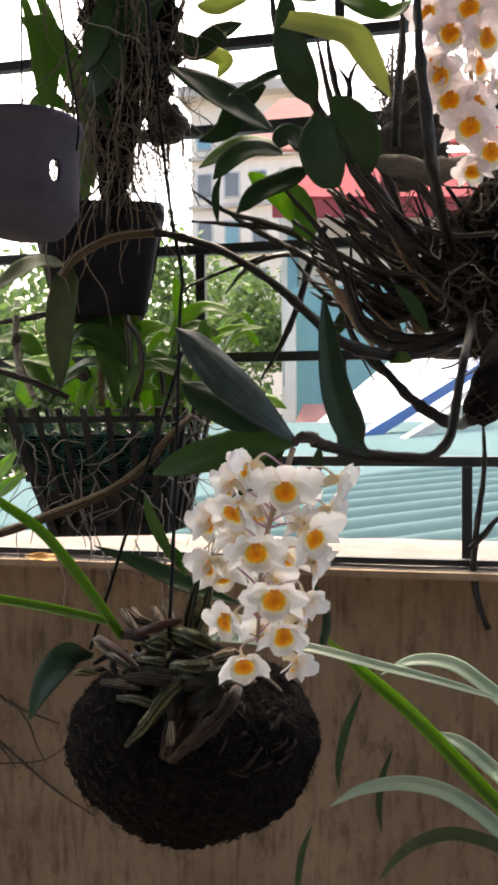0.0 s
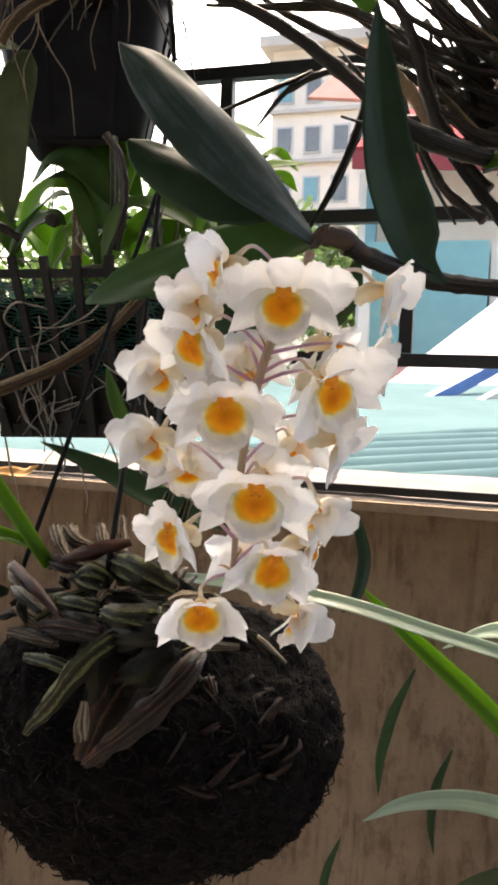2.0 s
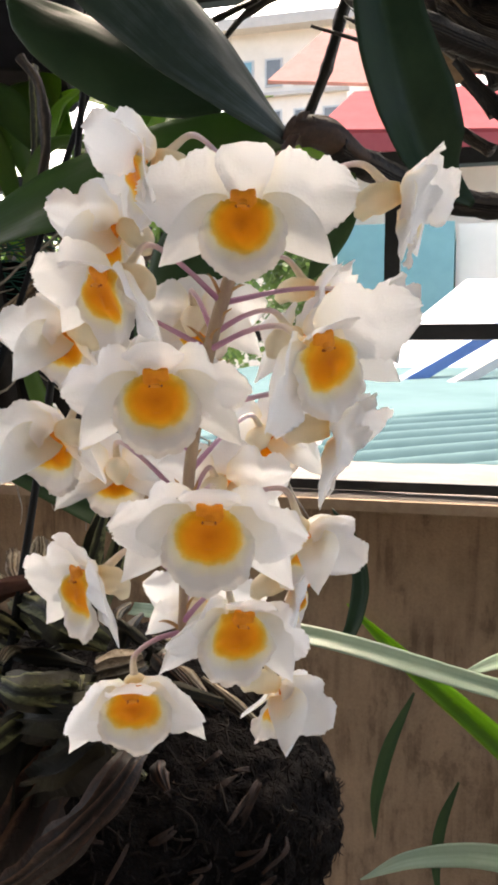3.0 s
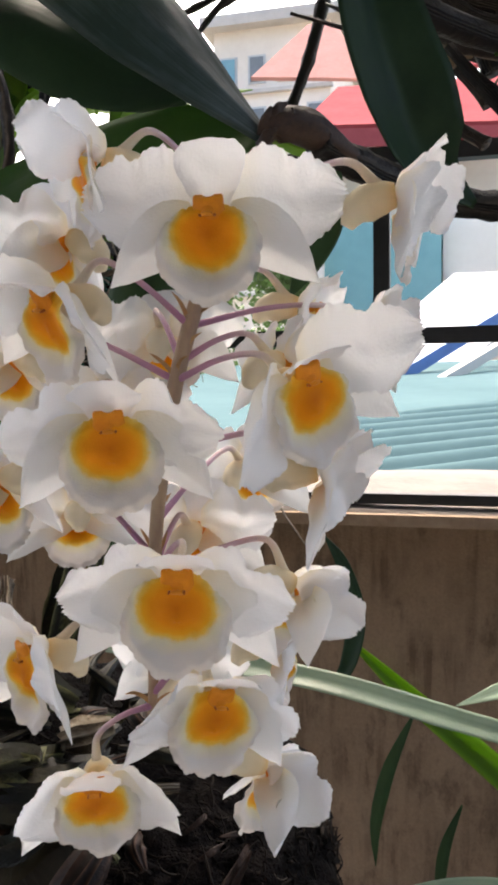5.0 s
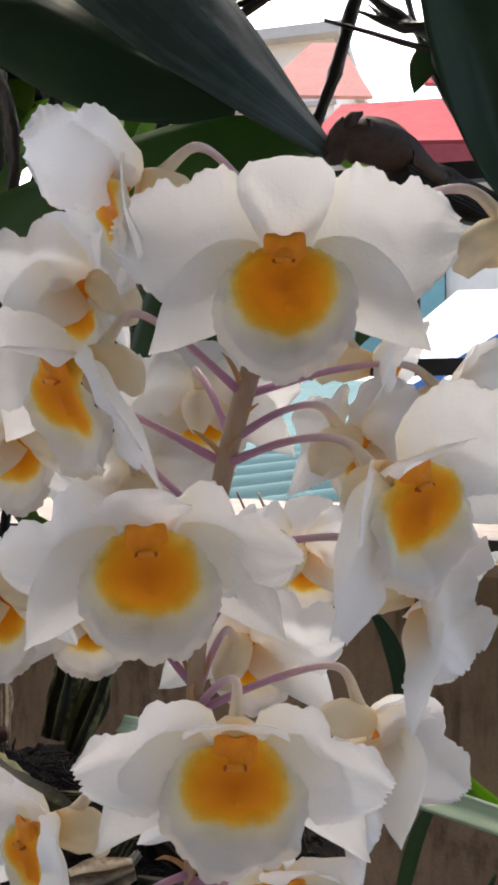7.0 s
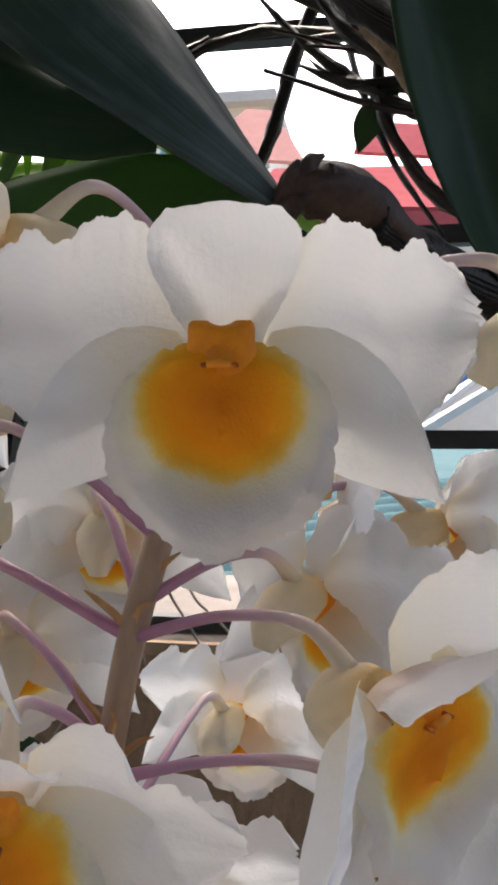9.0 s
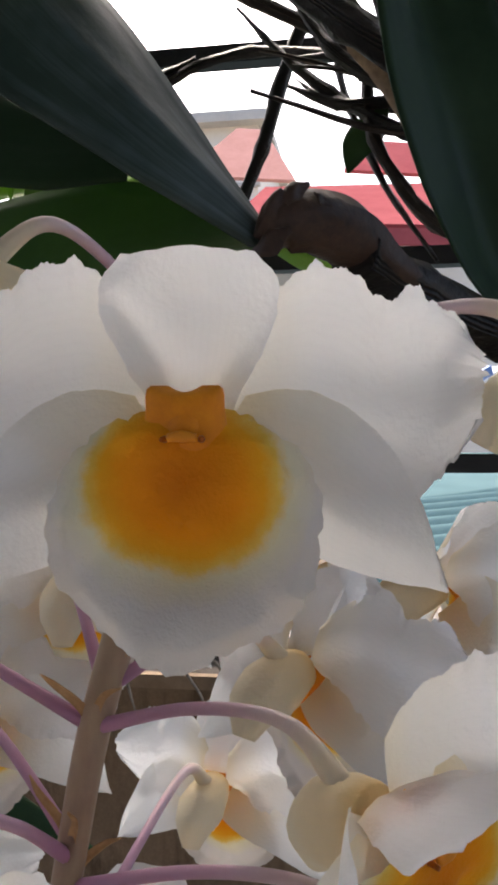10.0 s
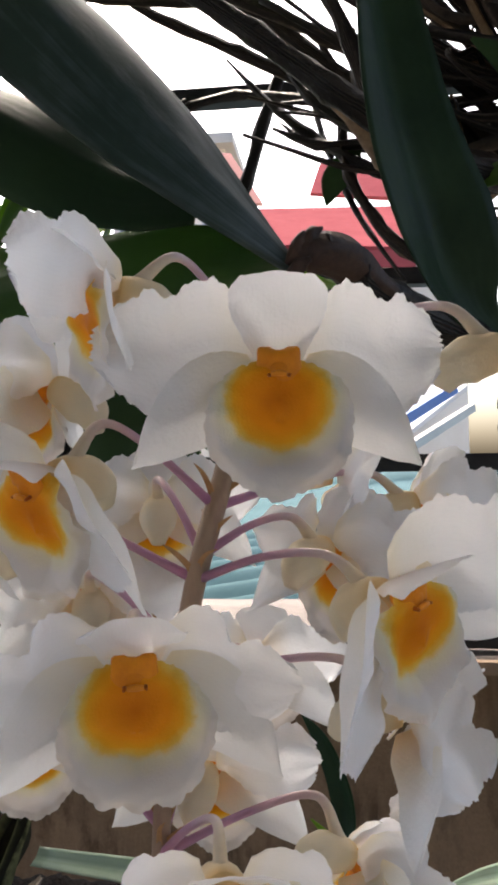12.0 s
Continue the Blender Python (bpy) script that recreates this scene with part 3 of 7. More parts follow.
def lip_data(seed):
    """The round shallow lip under the column, with a fringed rim."""
    g, pts, uvs = Geo(), [], []
    nr, na = 28, 110
    edge = outline(seed, 0.035, 6.0)
    for i in range(nr):
        r = i / (nr - 1)
        for k in range(na):
            a = 2 * math.pi * k / na
            up = math.cos(a)
            rad = 0.0097 + 0.0005 * math.exp(-((a - math.pi) / 0.14) ** 2)
            if up > 0:
                rad -= 0.0013 * up * up
            rr = r * rad * (1 + edge(a) * r**8)
            x, z = rr * math.sin(a), rr * up - 0.0058
            y = -0.0040 - 0.0030 * r * r * (0.62 - 0.45 * up) + 0.0014 * max(0.0, r - 0.55) * (1 - up) + 0.0022 * math.exp(-((r - 0.35) / 0.3) ** 2) * (0.5 - 0.5 * up)
            y += 0.0019 * max(0.0, up) ** 3 * r * r
            y += 0.0009 * math.sin(5 * a + seed) * r**4 + 0.0004 * math.sin(14 * a + seed) * r**7 + 0.0012 * max(0.0, r - 0.85) / 0.15
            y += 0.0006 * noise.noise(Vector((x * 300, z * 300, seed))) * min(1.0, max(0.0, -z / 0.004))
            y -= 0.0007 * math.exp(-((x / 0.0030) ** 2 + ((z - 0.0002) / 0.0015) ** 2))
            pts.append((x, y, z))
            uvs.append((0.5 + 0.5 * r * math.sin(a), 0.5 + 0.5 * r * up))
    g.grid(pts, uvs, nr, na, True)
    return data_of("lip", g, M["lip"])


def column_data():
    """The short broad column on top of the lip, with a low ridge and two ear-like wings."""
    g = Geo()
    tube(g, [(0, -0.0002, 0.0006), (0, -0.0014, 0.0006), (0, -0.0030, 0.0006), (0, -0.0040, 0.0002)], (0.0012, 0.0020, 0.0020, 0.0008), 16, 5)
    rings, na, pts, uvs = ((-0.0026, 0.0022, 0.0004, -0.0024), (-0.0014, 0.0027, 0.0012, -0.0025), (-0.0004, 0.0029, 0.0016, -0.0026), (0.0006, 0.0030, 0.0016, -0.0026), (0.0014, 0.0029, 0.0014, -0.0027), (0.0022, 0.0028, 0.0015, -0.0028), (0.0029, 0.0028, 0.0013, -0.0029), (0.0033, 0.0027, 0.0010, -0.0029), (0.0035, 0.0024, 0.0006, -0.0028), (0.0035, 0.0012, 0.0002, -0.0027)), 40, [], []
    for i, (z, w, d, y) in enumerate(rings):
        for k in range(na):
            a = 2 * math.pi * k / na
            ear = 0.0003 * abs(math.cos(a)) ** 2 * max(0.0, z / 0.0033) ** 3
            pts.append((w * math.cos(a), y - 0.0003 + 0.7 * d * math.sin(a), z + ear - (0.00012 * (1 - abs(math.cos(a))) if z > 0.003 else 0.0)))
            uvs.append((k / na, i / len(rings)))
    g.grid(pts, uvs, len(rings), na, True)
    return data_of("flower", g, M["column"])


def anther_data():
    g = Geo()
    tube(g, [(-0.0010, -0.0041, 0.0002), (0, -0.0042, 0.0003), (0.0010, -0.0041, 0.0002)], (0.0003, 0.00045, 0.0003), 10, 4)
    for v in range(len(g.v)):
        g.v[v] = (g.v[v][0], g.v[v][1] - 0.0006, g.v[v][2])
    return data_of("anther", g, M["anther"])


def spots_data():
    g = Geo()
    for s in (-1, 1):
        tube(g, [(s * 0.00125, -0.0040, 0.0001), (s * 0.00135, -0.00500, 0.0001)], (0.00028, 0.00018), 8, 2)
    return data_of("throat_spot", g, M["spot"])


def spur_data():
    """The blunt cream sac behind the flower."""
    g = Geo()
    tube(g, [(0, 0.0014, 0.0002), (0, 0.0036, -0.0008), (0, 0.0064, -0.0026), (0, 0.0082, -0.0046), (0, 0.0090, -0.0078)], (0.0024, 0.0032, 0.0037, 0.0031, 0.0013), 16, 6)
    return data_of("spur", g, M["spur"])


DORSAL = (0.46, 0.56, 0.70, 0.85, 0.96, 1.0, 0.97, 0.74)
LATERAL = (0.70, 0.90, 1.0, 1.0, 0.96, 0.89, 0.80, 0.68, 0.53, 0.34, 0.05)
KIT = []
for s in range(7):
    white = M["petal"] if s < 4 else M["petal_pink"]
    KIT.append({
        "petal": fan_data("petal", 0.0238 if s == 0 else 0.0192, 1.0 if s == 0 else 0.86, 0.0026, -0.0016, 0.0008 if s == 0 else 0.0013, 0.05, 1.3 + s * 2.1, white, 96 if s == 0 else 48, 64 if s == 0 else 34),
        "dorsal": petal_data("dorsal_sepal", 0.0122, 0.0066, DORSAL, -0.0010, -0.0010, 0.0007, 0.025, 4.2 + s * 1.7, white, 20, 16),
        "lateral": petal_data("lateral_sepal", 0.0212, 0.0060, LATERAL, 0.0016, 0.0012, 0.0004, 0.012, 2.6 + s * 1.1, M["sepal"] if s < 4 else white, 26, 16, 0.008),
        "lip": lip_data(s * 1.9 + 0.4),
    })
COLUMN, ANTHER, SPUR, SPOTS = column_data(), anther_data(), spur_data(), spots_data()


def turned(az, el, roll=0.0):
    """The turn of a flower that faces az degrees to the right of the wall's inner side, el degrees up."""
    return Euler((radians(-el), 0, radians(az))).to_matrix() @ Euler((0, radians(roll), 0)).to_matrix()


def flower(parent, at, az, el, size=1.0, sweep=(10.0, 10.0), roll=0.0, kit=0, droop=(0.0, 0.0), hood=0.0):
    """One blossom. sweep: how far the right and the left petal come forward; droop: how far they hang; hood: how far the upper sepal nods. Returns its back, where the pedicel joins."""
    k = KIT[kit % len(KIT)]
    ob = part("flower", COLUMN, None, parent)
    ob.matrix_basis = Matrix.Translation(at) @ turned(az, el, roll).to_4x4() @ Matrix.Diagonal((size, size, size, 1))
    ob["label"] = "white orchid blossom with an orange throat"
    for side, ahead, hang in ((1, sweep[0], droop[0]), (-1, sweep[1], droop[1])):
        p = part("petal", k["petal"], None, ob)
        p.matrix_basis = Matrix.Translation((side * 0.0020, 0.0022, 0.0012)) @ Euler((0, 0, radians(-ahead if side > 0 else 180 + ahead))).to_matrix().to_4x4() @ Euler((0, radians(hang - 2), 0)).to_matrix().to_4x4() @ Matrix.Diagonal((1, -1 if side < 0 else 1, 1, 1))
        q = part("lateral_sepal", k["lateral"], None, ob)
        aside = 0.5 * min(ahead, 44)
        tilt = 30 + 0.4 * min(hang, 20)
        q.matrix_basis = Matrix.Translation((side * 0.0020, -0.0008, -0.0004)) @ Euler((0, 0, radians(-aside if side > 0 else 180 + aside))).to_matrix().to_4x4() @ Euler((0, radians(tilt), 0)).to_matrix().to_4x4() @ Matrix.Diagonal((1, -1 if side < 0 else 1, 1, 1))
    d = part("dorsal_sepal", k["dorsal"], None, ob)
    d.matrix_basis = Matrix.Translation((0, 0.0012, 0.0020)) @ Euler((radians(hood), 0, 0)).to_matrix().to_4x4() @ Euler((0, radians(-90), 0)).to_matrix().to_4x4()
    part("lip", k["lip"], None, ob, "orange-centred lip with a fringed white rim")
    part("anther", ANTHER, None, ob)
    part("throat_spot", SPOTS, None, ob)
    part("spur", SPUR, None, ob, "cream-yellow spur")
    return ob.matrix_basis @ Vector((0, 0.0050, 0.0010)), (ob.matrix_basis.to_3x3() @ Vector((0, 1, 0.12))).normalized()


def nearest(path, z):
    return min(path, key=lambda p: abs(p.z - z))


def pedicel(parent, stalk, back, way, rise=0.0):
    """The thin curved stalk from the raceme to a blossom, lilac and then cream."""
    end = Vector(back)
    foot = nearest(stalk, end.z + rise)
    span = (end - foot).length
    bend = end + way * min(0.007, span * 0.3) + Vector((0, 0, 0.0022))
    mid = foot.lerp(bend, 0.55) + Vector((0, 0, 0.0015))
    c = spline([foot, mid, bend, end], 8)
    g = Geo()
    tube(g, c, (0.00085, 0.00068, 0.00064, 0.00066, 0.00085, 0.0012), 10, 1)
    ob = part("pedicel", g, M["pedicel"], parent, "thin lilac flower stalk that turns cream")
    d = (c[3] - foot).normalized()
    side = d.cross(Vector((0, 0, 1))).normalized() * (0.0012 * math.sin(end.x * 4000))
    up = Vector((0, 0, 1))
    g = Geo()
    blade(g, [foot + up * 0.0006, foot + d * 0.0016 + up * 0.0022 + side, foot + d * 0.0036 + up * 0.0032 + side * 2, foot + d * 0.0056 + up * 0.0034 + side * 2], 0.0013, (0, -1, 0.2), (1, 0.8, 0.7, 0.5, 0.1), 0.7, thick=0.0002, per=5, across=4)
    part("bract", g, M["bract"], ob)


# ---- the flowering orchid ----
orchid = thing("flowering_orchid", "orchid cane with a hanging cluster of white and orange blossoms", "orchid")
NODE = (-0.0473, 0.6225, 1.2293)
STALK = spline([(-0.0490, 0.621, 1.2250), (-0.0515, 0.616, 1.2150), (-0.0560, 0.604, 1.1980), (-0.0590, 0.599, 1.1855), (-0.0625, 0.598, 1.1725), (-0.0652, 0.598, 1.1586), (-0.0679, 0.598, 1.1412), (-0.0692, 0.598, 1.1200), (-0.0699, 0.598, 1.1025), (-0.0705, 0.598, 1.0960)], 10)
g = Geo()
tube(g, STALK, (0.0021, 0.0019, 0.0018, 0.0018, 0.0017, 0.0016, 0.0015, 0.0012, 0.0008), 10, 1)
part("raceme", g, M["raceme"], orchid, "fleshy mauve-green flower stalk")
BLOOMS = (
    ((-0.0468, 0.5750, 1.2022), 5, -2, 1.0, (-16, 4), 0, 0, (2, 1), 7),
    ((-0.0724, 0.5823, 1.2158), -56, -14, 1.0, (76, 36), 4, 1, (-6, 8), 40),
    ((-0.0650, 0.5686, 1.1645), 15, -8, 1.0, (26, 18), -2, 2, (20, 20), 44),
    ((-0.0546, 0.5735, 1.1343), 15, -6, 1.08, (28, 22), 2, 3, (24, 24), 52),
    ((-0.0765, 0.5804, 1.0886), 20, -12, 0.94, (34, 34), -4, 1, (38, 38), 64),
    ((-0.0510, 0.5838, 1.1078), 34, -8, 0.97, (26, 34), 12, 2, (34, 34), 50),
    ((-0.0841, 0.5722, 1.1188), -36, -6, 0.94, (34, 42), -6, 2, (36, 12), 24),
    ((-0.0320, 0.5797, 1.1724), 50, -6, 1.02, (40, 34), -14, 0, (2, 46), 62),
    ((-0.0134, 0.5886, 1.2064), 94, -16, 0.98, (50, 34), -8, 1, (8, 34), 24),
    ((-0.0801, 0.5786, 1.1886), -32, -24, 1.05, (34, 42), 8, 3, (44, 8), 58),
    ((-0.1035, 0.6024, 1.1778), -112, -16, 0.98, (36, 44), 0, 1, (10, 10), 20),
    ((-0.0868, 0.5975, 1.2037), -105, -2, 0.98, (36, 50), 0, 2, (6, 6), 20),
    ((-0.0743, 0.6230, 1.1831), -168, -8, 0.96, (20, 20), 0, 1, (4, 4), 20),
    ((-0.0395, 0.6256, 1.1886), 100, -30, 0.98, (40, 20), -10, 3, (4, 4), 20),
    ((-0.0236, 0.6290, 1.1829), 112, -12, 0.96, (40, 30), -6, 1, (4, 4), 20),
    ((-0.0584, 0.6451, 1.1479), 165, -10, 0.98, (18, 18), 0, 1, (4, 4), 20),
    ((-0.0294, 0.5924, 1.1532), 100, -24, 0.98, (54, 30), -14, 2, (8, 8), 26),
    ((-0.0380, 0.6052, 1.1254), 120, -46, 0.94, (60, 50), 6, 3, (12, 12), 30),
    ((-0.0632, 0.6119, 1.1370), 172, -8, 0.94, (14, 14), 0, 2, (4, 4), 20),
    ((-0.1012, 0.5903, 1.1511), -108, -26, 0.98, (36, 50), -6, 1, (8, 8), 30),
    ((-0.1001, 0.6235, 1.1383), -150, -24, 0.94, (22, 22), 0, 2, (8, 8), 20),
    ((-0.0711, 0.6178, 1.1010), 176, -12, 0.9, (16, 16), 0, 3, (6, 6), 20),
    ((-0.0430, 0.6096, 1.1112), 104, -16, 0.94, (40, 20), 2, 2, (4, 4), 20),
    ((-0.0440, 0.5997, 1.0853), 118, -48, 0.88, (60, 54), 10, 1, (14, 14), 40),
    ((-0.0866, 0.6177, 1.1663), -160, -10, 0.94, (18, 18), 0, 2, (6, 6), 20),
    ((-0.0411, 0.6100, 1.1759), 142, -14, 0.96, (18, 18), 0, 3, (6, 6), 20),
)
for at, az, el, size, sweep, roll, kit, droop, hood in BLOOMS:
    back, way = flower(orchid, at, az, el, size, sweep, roll, kit, droop, hood)
    pedicel(orchid, STALK, back, way, 0.008 if at[2] < 1.10 else -0.001 if at[0] > -0.05 and at[1] > 0.575 else -0.008)

g = Geo()
tube(g, [(-0.0360, 0.6300, 1.2285), (-0.0300, 0.6380, 1.2262), (-0.0150, 0.6530, 1.2215), (0.0, 0.6640, 1.2185), (0.0200, 0.6690, 1.2168), (0.0430, 0.6720, 1.2165), (0.0577, 0.6840, 1.2323), (0.0633, 0.6900, 1.2657), (0.0682, 0.6990, 1.2900), (0.0745, 0.7400, 1.3120), (0.0800, 0.8000, 1.3330)], (0.0034, 0.0040, 0.0041, 0.0040, 0.0038, 0.0036, 0.0035, 0.0032, 0.0030, 0.0030, 0.0028), 12, 6, 0.25, 9)
part("cane", g, M["cane_dark"], orchid, "dark jointed cane")
g = Geo()
tube(g, [(-0.0478, 0.6220, 1.2285), (-0.0458, 0.6225, 1.2312), (-0.0420, 0.6245, 1.2322), (-0.0375, 0.6285, 1.2312), (-0.0335, 0.6335, 1.2285), (-0.0300, 0.6380, 1.2262)], (0.0020, 0.0036, 0.0040, 0.0041, 0.0042, 0.0041), 16, 6, 0.5, 0, 0.05)
sheath = part("sheath", g, M["sheath"], orchid, "dry brown leaf sheath")
# torn dry flaps of the sheath
for a, b, c, w in (((-0.0485, 0.6200, 1.2290), (-0.0466, 0.6190, 1.2325), (-0.0452, 0.6195, 1.2350), 0.0026), ((-0.0462, 0.6195, 1.2325), (-0.0440, 0.6200, 1.2352), (-0.0418, 0.6215, 1.2362), 0.0034), ((-0.0494, 0.6205, 1.2268), (-0.0468, 0.6188, 1.2288), (-0.0440, 0.6195, 1.2300), 0.0044), ((-0.0405, 0.6215, 1.2345), (-0.0372, 0.6245, 1.2340), (-0.0345, 0.6285, 1.2312), 0.0050)):
    flap = Geo()
    blade(flap, [a, b, c], w, (0.1, -0.75, 0.6), (0.5, 1.0, 0.9, 0.3), -0.5, 0.3, 0.0003, 6, 8, w * 900)
    part("flap", flap, M["sheath"], sheath)
for pts, w, facing, mat, fold, prof in (
    ([NODE, (-0.0678, 0.6132, 1.25), (-0.0945, 0.6061, 1.278), (-0.1137, 0.6059, 1.298), (-0.1286, 0.6095, 1.308)], 0.030, (0.35, -0.72, 0.55), "leaf_sheen", -0.25, LEAF),
    ([(-0.0663, 0.6254, 1.245), (-0.0829, 0.6205, 1.248), (-0.1012, 0.6154, 1.257), (-0.1149, 0.6128, 1.264), (-0.1248, 0.6116, 1.27)], 0.027, (0.2, -0.8, 0.55), "leaf_dark", -0.20, (0.55, 0.9, 1.0, 1.0, 0.95, 0.8, 0.55, 0.1)),
    ([NODE, (-0.0793, 0.6259, 1.226), (-0.1162, 0.6257, 1.218), (-0.1519, 0.6285, 1.206)], 0.030, (0.1, -0.85, 0.5), "leaf_green", 0.15, OVAL),
    ([(0.0010, 0.6600, 1.2170), (-0.0103, 0.6560, 1.2261), (-0.0175, 0.6525, 1.2430), (-0.0244, 0.6495, 1.2644), (-0.0290, 0.6500, 1.2950), (-0.0318, 0.6530, 1.3335)], 0.0255, (0.45, -0.85, 0.15), "leaf_dark", 0.5, (0.10, 0.45, 0.88, 1.0, 0.95, 0.8, 0.55, 0.04)),
    ([NODE, (-0.0432, 0.6475, 1.231), (-0.0358, 0.6575, 1.234)], 0.007, (0, -0.7, 0.7), "leaf_bright", 0.2, LEAF),
    ([(-0.0324, 0.6355, 1.226), (-0.0363, 0.6395, 1.21), (-0.0459, 0.6425, 1.193)], 0.009, (0.3, -0.9, 0.1), "leaf_shade", 0.2, LEAF),
    ([(-0.0591, 0.6382, 1.224), (-0.0779, 0.6441, 1.206), (-0.091, 0.6466, 1.18), (-0.0983, 0.6458, 1.153)], 0.030, (-0.2, -0.9, 0.1), "leaf_shade", 0.15, LEAF),
):
    g = Geo()
    blade(g, pts, w, facing, prof, fold, 0.10, 0.0008, 12, 12, w * 99)
    part("leaf", g, M[mat], orchid, "glossy dark green leaf" if mat == "leaf_sheen" else "")


# ---- the hanging fibre ball ----
BALL = Vector((-0.1459, 0.7047, 0.9896))
ball = thing("hanging_fibre_ball", "round black coconut-fibre ball planted with old pseudobulbs, hung on black wires", "planter", at=BALL)


def ball_radius(d):
    r = 1.0 + 0.05 * noise.noise(d * 3.1) + 0.035 * noise.noise(d * 9.0)
    top = 0.62 if d.z > 0 else 0.77
    return Vector((d.x * 0.1005 * r, d.y * 0.097 * r, d.z * 0.1025 * top * r))


g, pts, uvs = Geo(), [], []
for i in range(90):
    th = math.pi * i / 89
    for k in range(170):
        a = 2 * math.pi * k / 170
        d = Vector((math.sin(th) * math.cos(a), math.sin(th) * math.sin(a), math.cos(th)))
        p = ball_radius(d) * (1 + 0.030 * noise.noise(d * 22) + 0.022 * noise.noise(d * 55))
        pts.append(tuple(p))
        uvs.append((k / 170, i / 89))
g.grid(pts, uvs, 90, 170, True)
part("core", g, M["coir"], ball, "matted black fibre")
rnd = random.Random(4)


def fibre(g, p, d, length, rad, rnd, sides=3):
    """A short curled hair that hugs the surface and lifts at its end."""
    t = d.cross(Vector((rnd.uniform(-1, 1), rnd.uniform(-1, 1), rnd.uniform(-1, 1)))).normalized()
    q = d.cross(t)
    k, w = rnd.uniform(-0.5, 0.5), rnd.uniform(0.0, 0.25)
    tube(g, [p, p + t * length * 0.35 + q * length * k * 0.3 + d * length * w, p + t * length * 0.65 + q * length * k + d * length * w * 1.3, p + t * length * 0.8 + q * length * k * 1.9 + d * length * rnd.uniform(-0.2, 0.5)], (rad, rad * 0.9, rad * 0.7, rad * 0.3), sides, 2)


g = Geo()
for _ in range(5200):
    d = Vector((rnd.gauss(0, 1), rnd.gauss(0, 1), rnd.gauss(0, 1))).normalized()
    if d.y > 0.35:
        continue
    fibre(g, ball_radius(d) * rnd.uniform(0.985, 1.01), d, rnd.uniform(0.003, 0.010), rnd.uniform(0.0003, 0.0007), rnd)
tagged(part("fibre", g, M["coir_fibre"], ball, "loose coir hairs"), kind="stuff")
g = Geo()
for _ in range(150):
    d = Vector((rnd.gauss(-0.75, 0.5), rnd.gauss(-0.9, 0.35), rnd.gauss(0.05, 0.45))).normalized()
    fibre(g, ball_radius(d) * rnd.uniform(0.99, 1.015), d, rnd.uniform(0.004, 0.010), rnd.uniform(0.00014, 0.00028), rnd)
tagged(part("pale_fibre", g, M["root_dark"], ball, "pale brown coir hairs"), kind="stuff")
for _ in range(26):
    # torn brown bark strips in the hollow of the upper side
    d = Vector((rnd.uniform(0.0, 0.95), rnd.uniform(-1, -0.35), rnd.uniform(0.0, 0.7))).normalized()
    p = ball_radius(d)
    t = (d.cross(Vector((rnd.uniform(-1, 1), 0.2, rnd.uniform(-1, 1)))) + d * rnd.uniform(-0.2, 0.5)).normalized()
    L = rnd.uniform(0.010, 0.026)
    g = Geo()
    blade(g, [p - t * L / 2, p - t * L * 0.1 + d * rnd.uniform(0.001, 0.005), p + t * L / 2 + d * rnd.uniform(-0.003, 0.004)], rnd.uniform(0.0014, 0.0036), d, (0.5, 0.9, 1.0, 0.8, 0.3), rnd.uniform(0.3, 1.1), 0.3, 0.0005, 5, 6, rnd.uniform(0, 9))
    part("bark_chip", g, M["bark"], ball)


def local(points, origin):
    return [tuple(Vector(p) - origin) for p in points]


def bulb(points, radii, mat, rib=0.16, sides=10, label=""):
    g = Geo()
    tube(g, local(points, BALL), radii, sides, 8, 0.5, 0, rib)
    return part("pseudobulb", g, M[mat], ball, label)


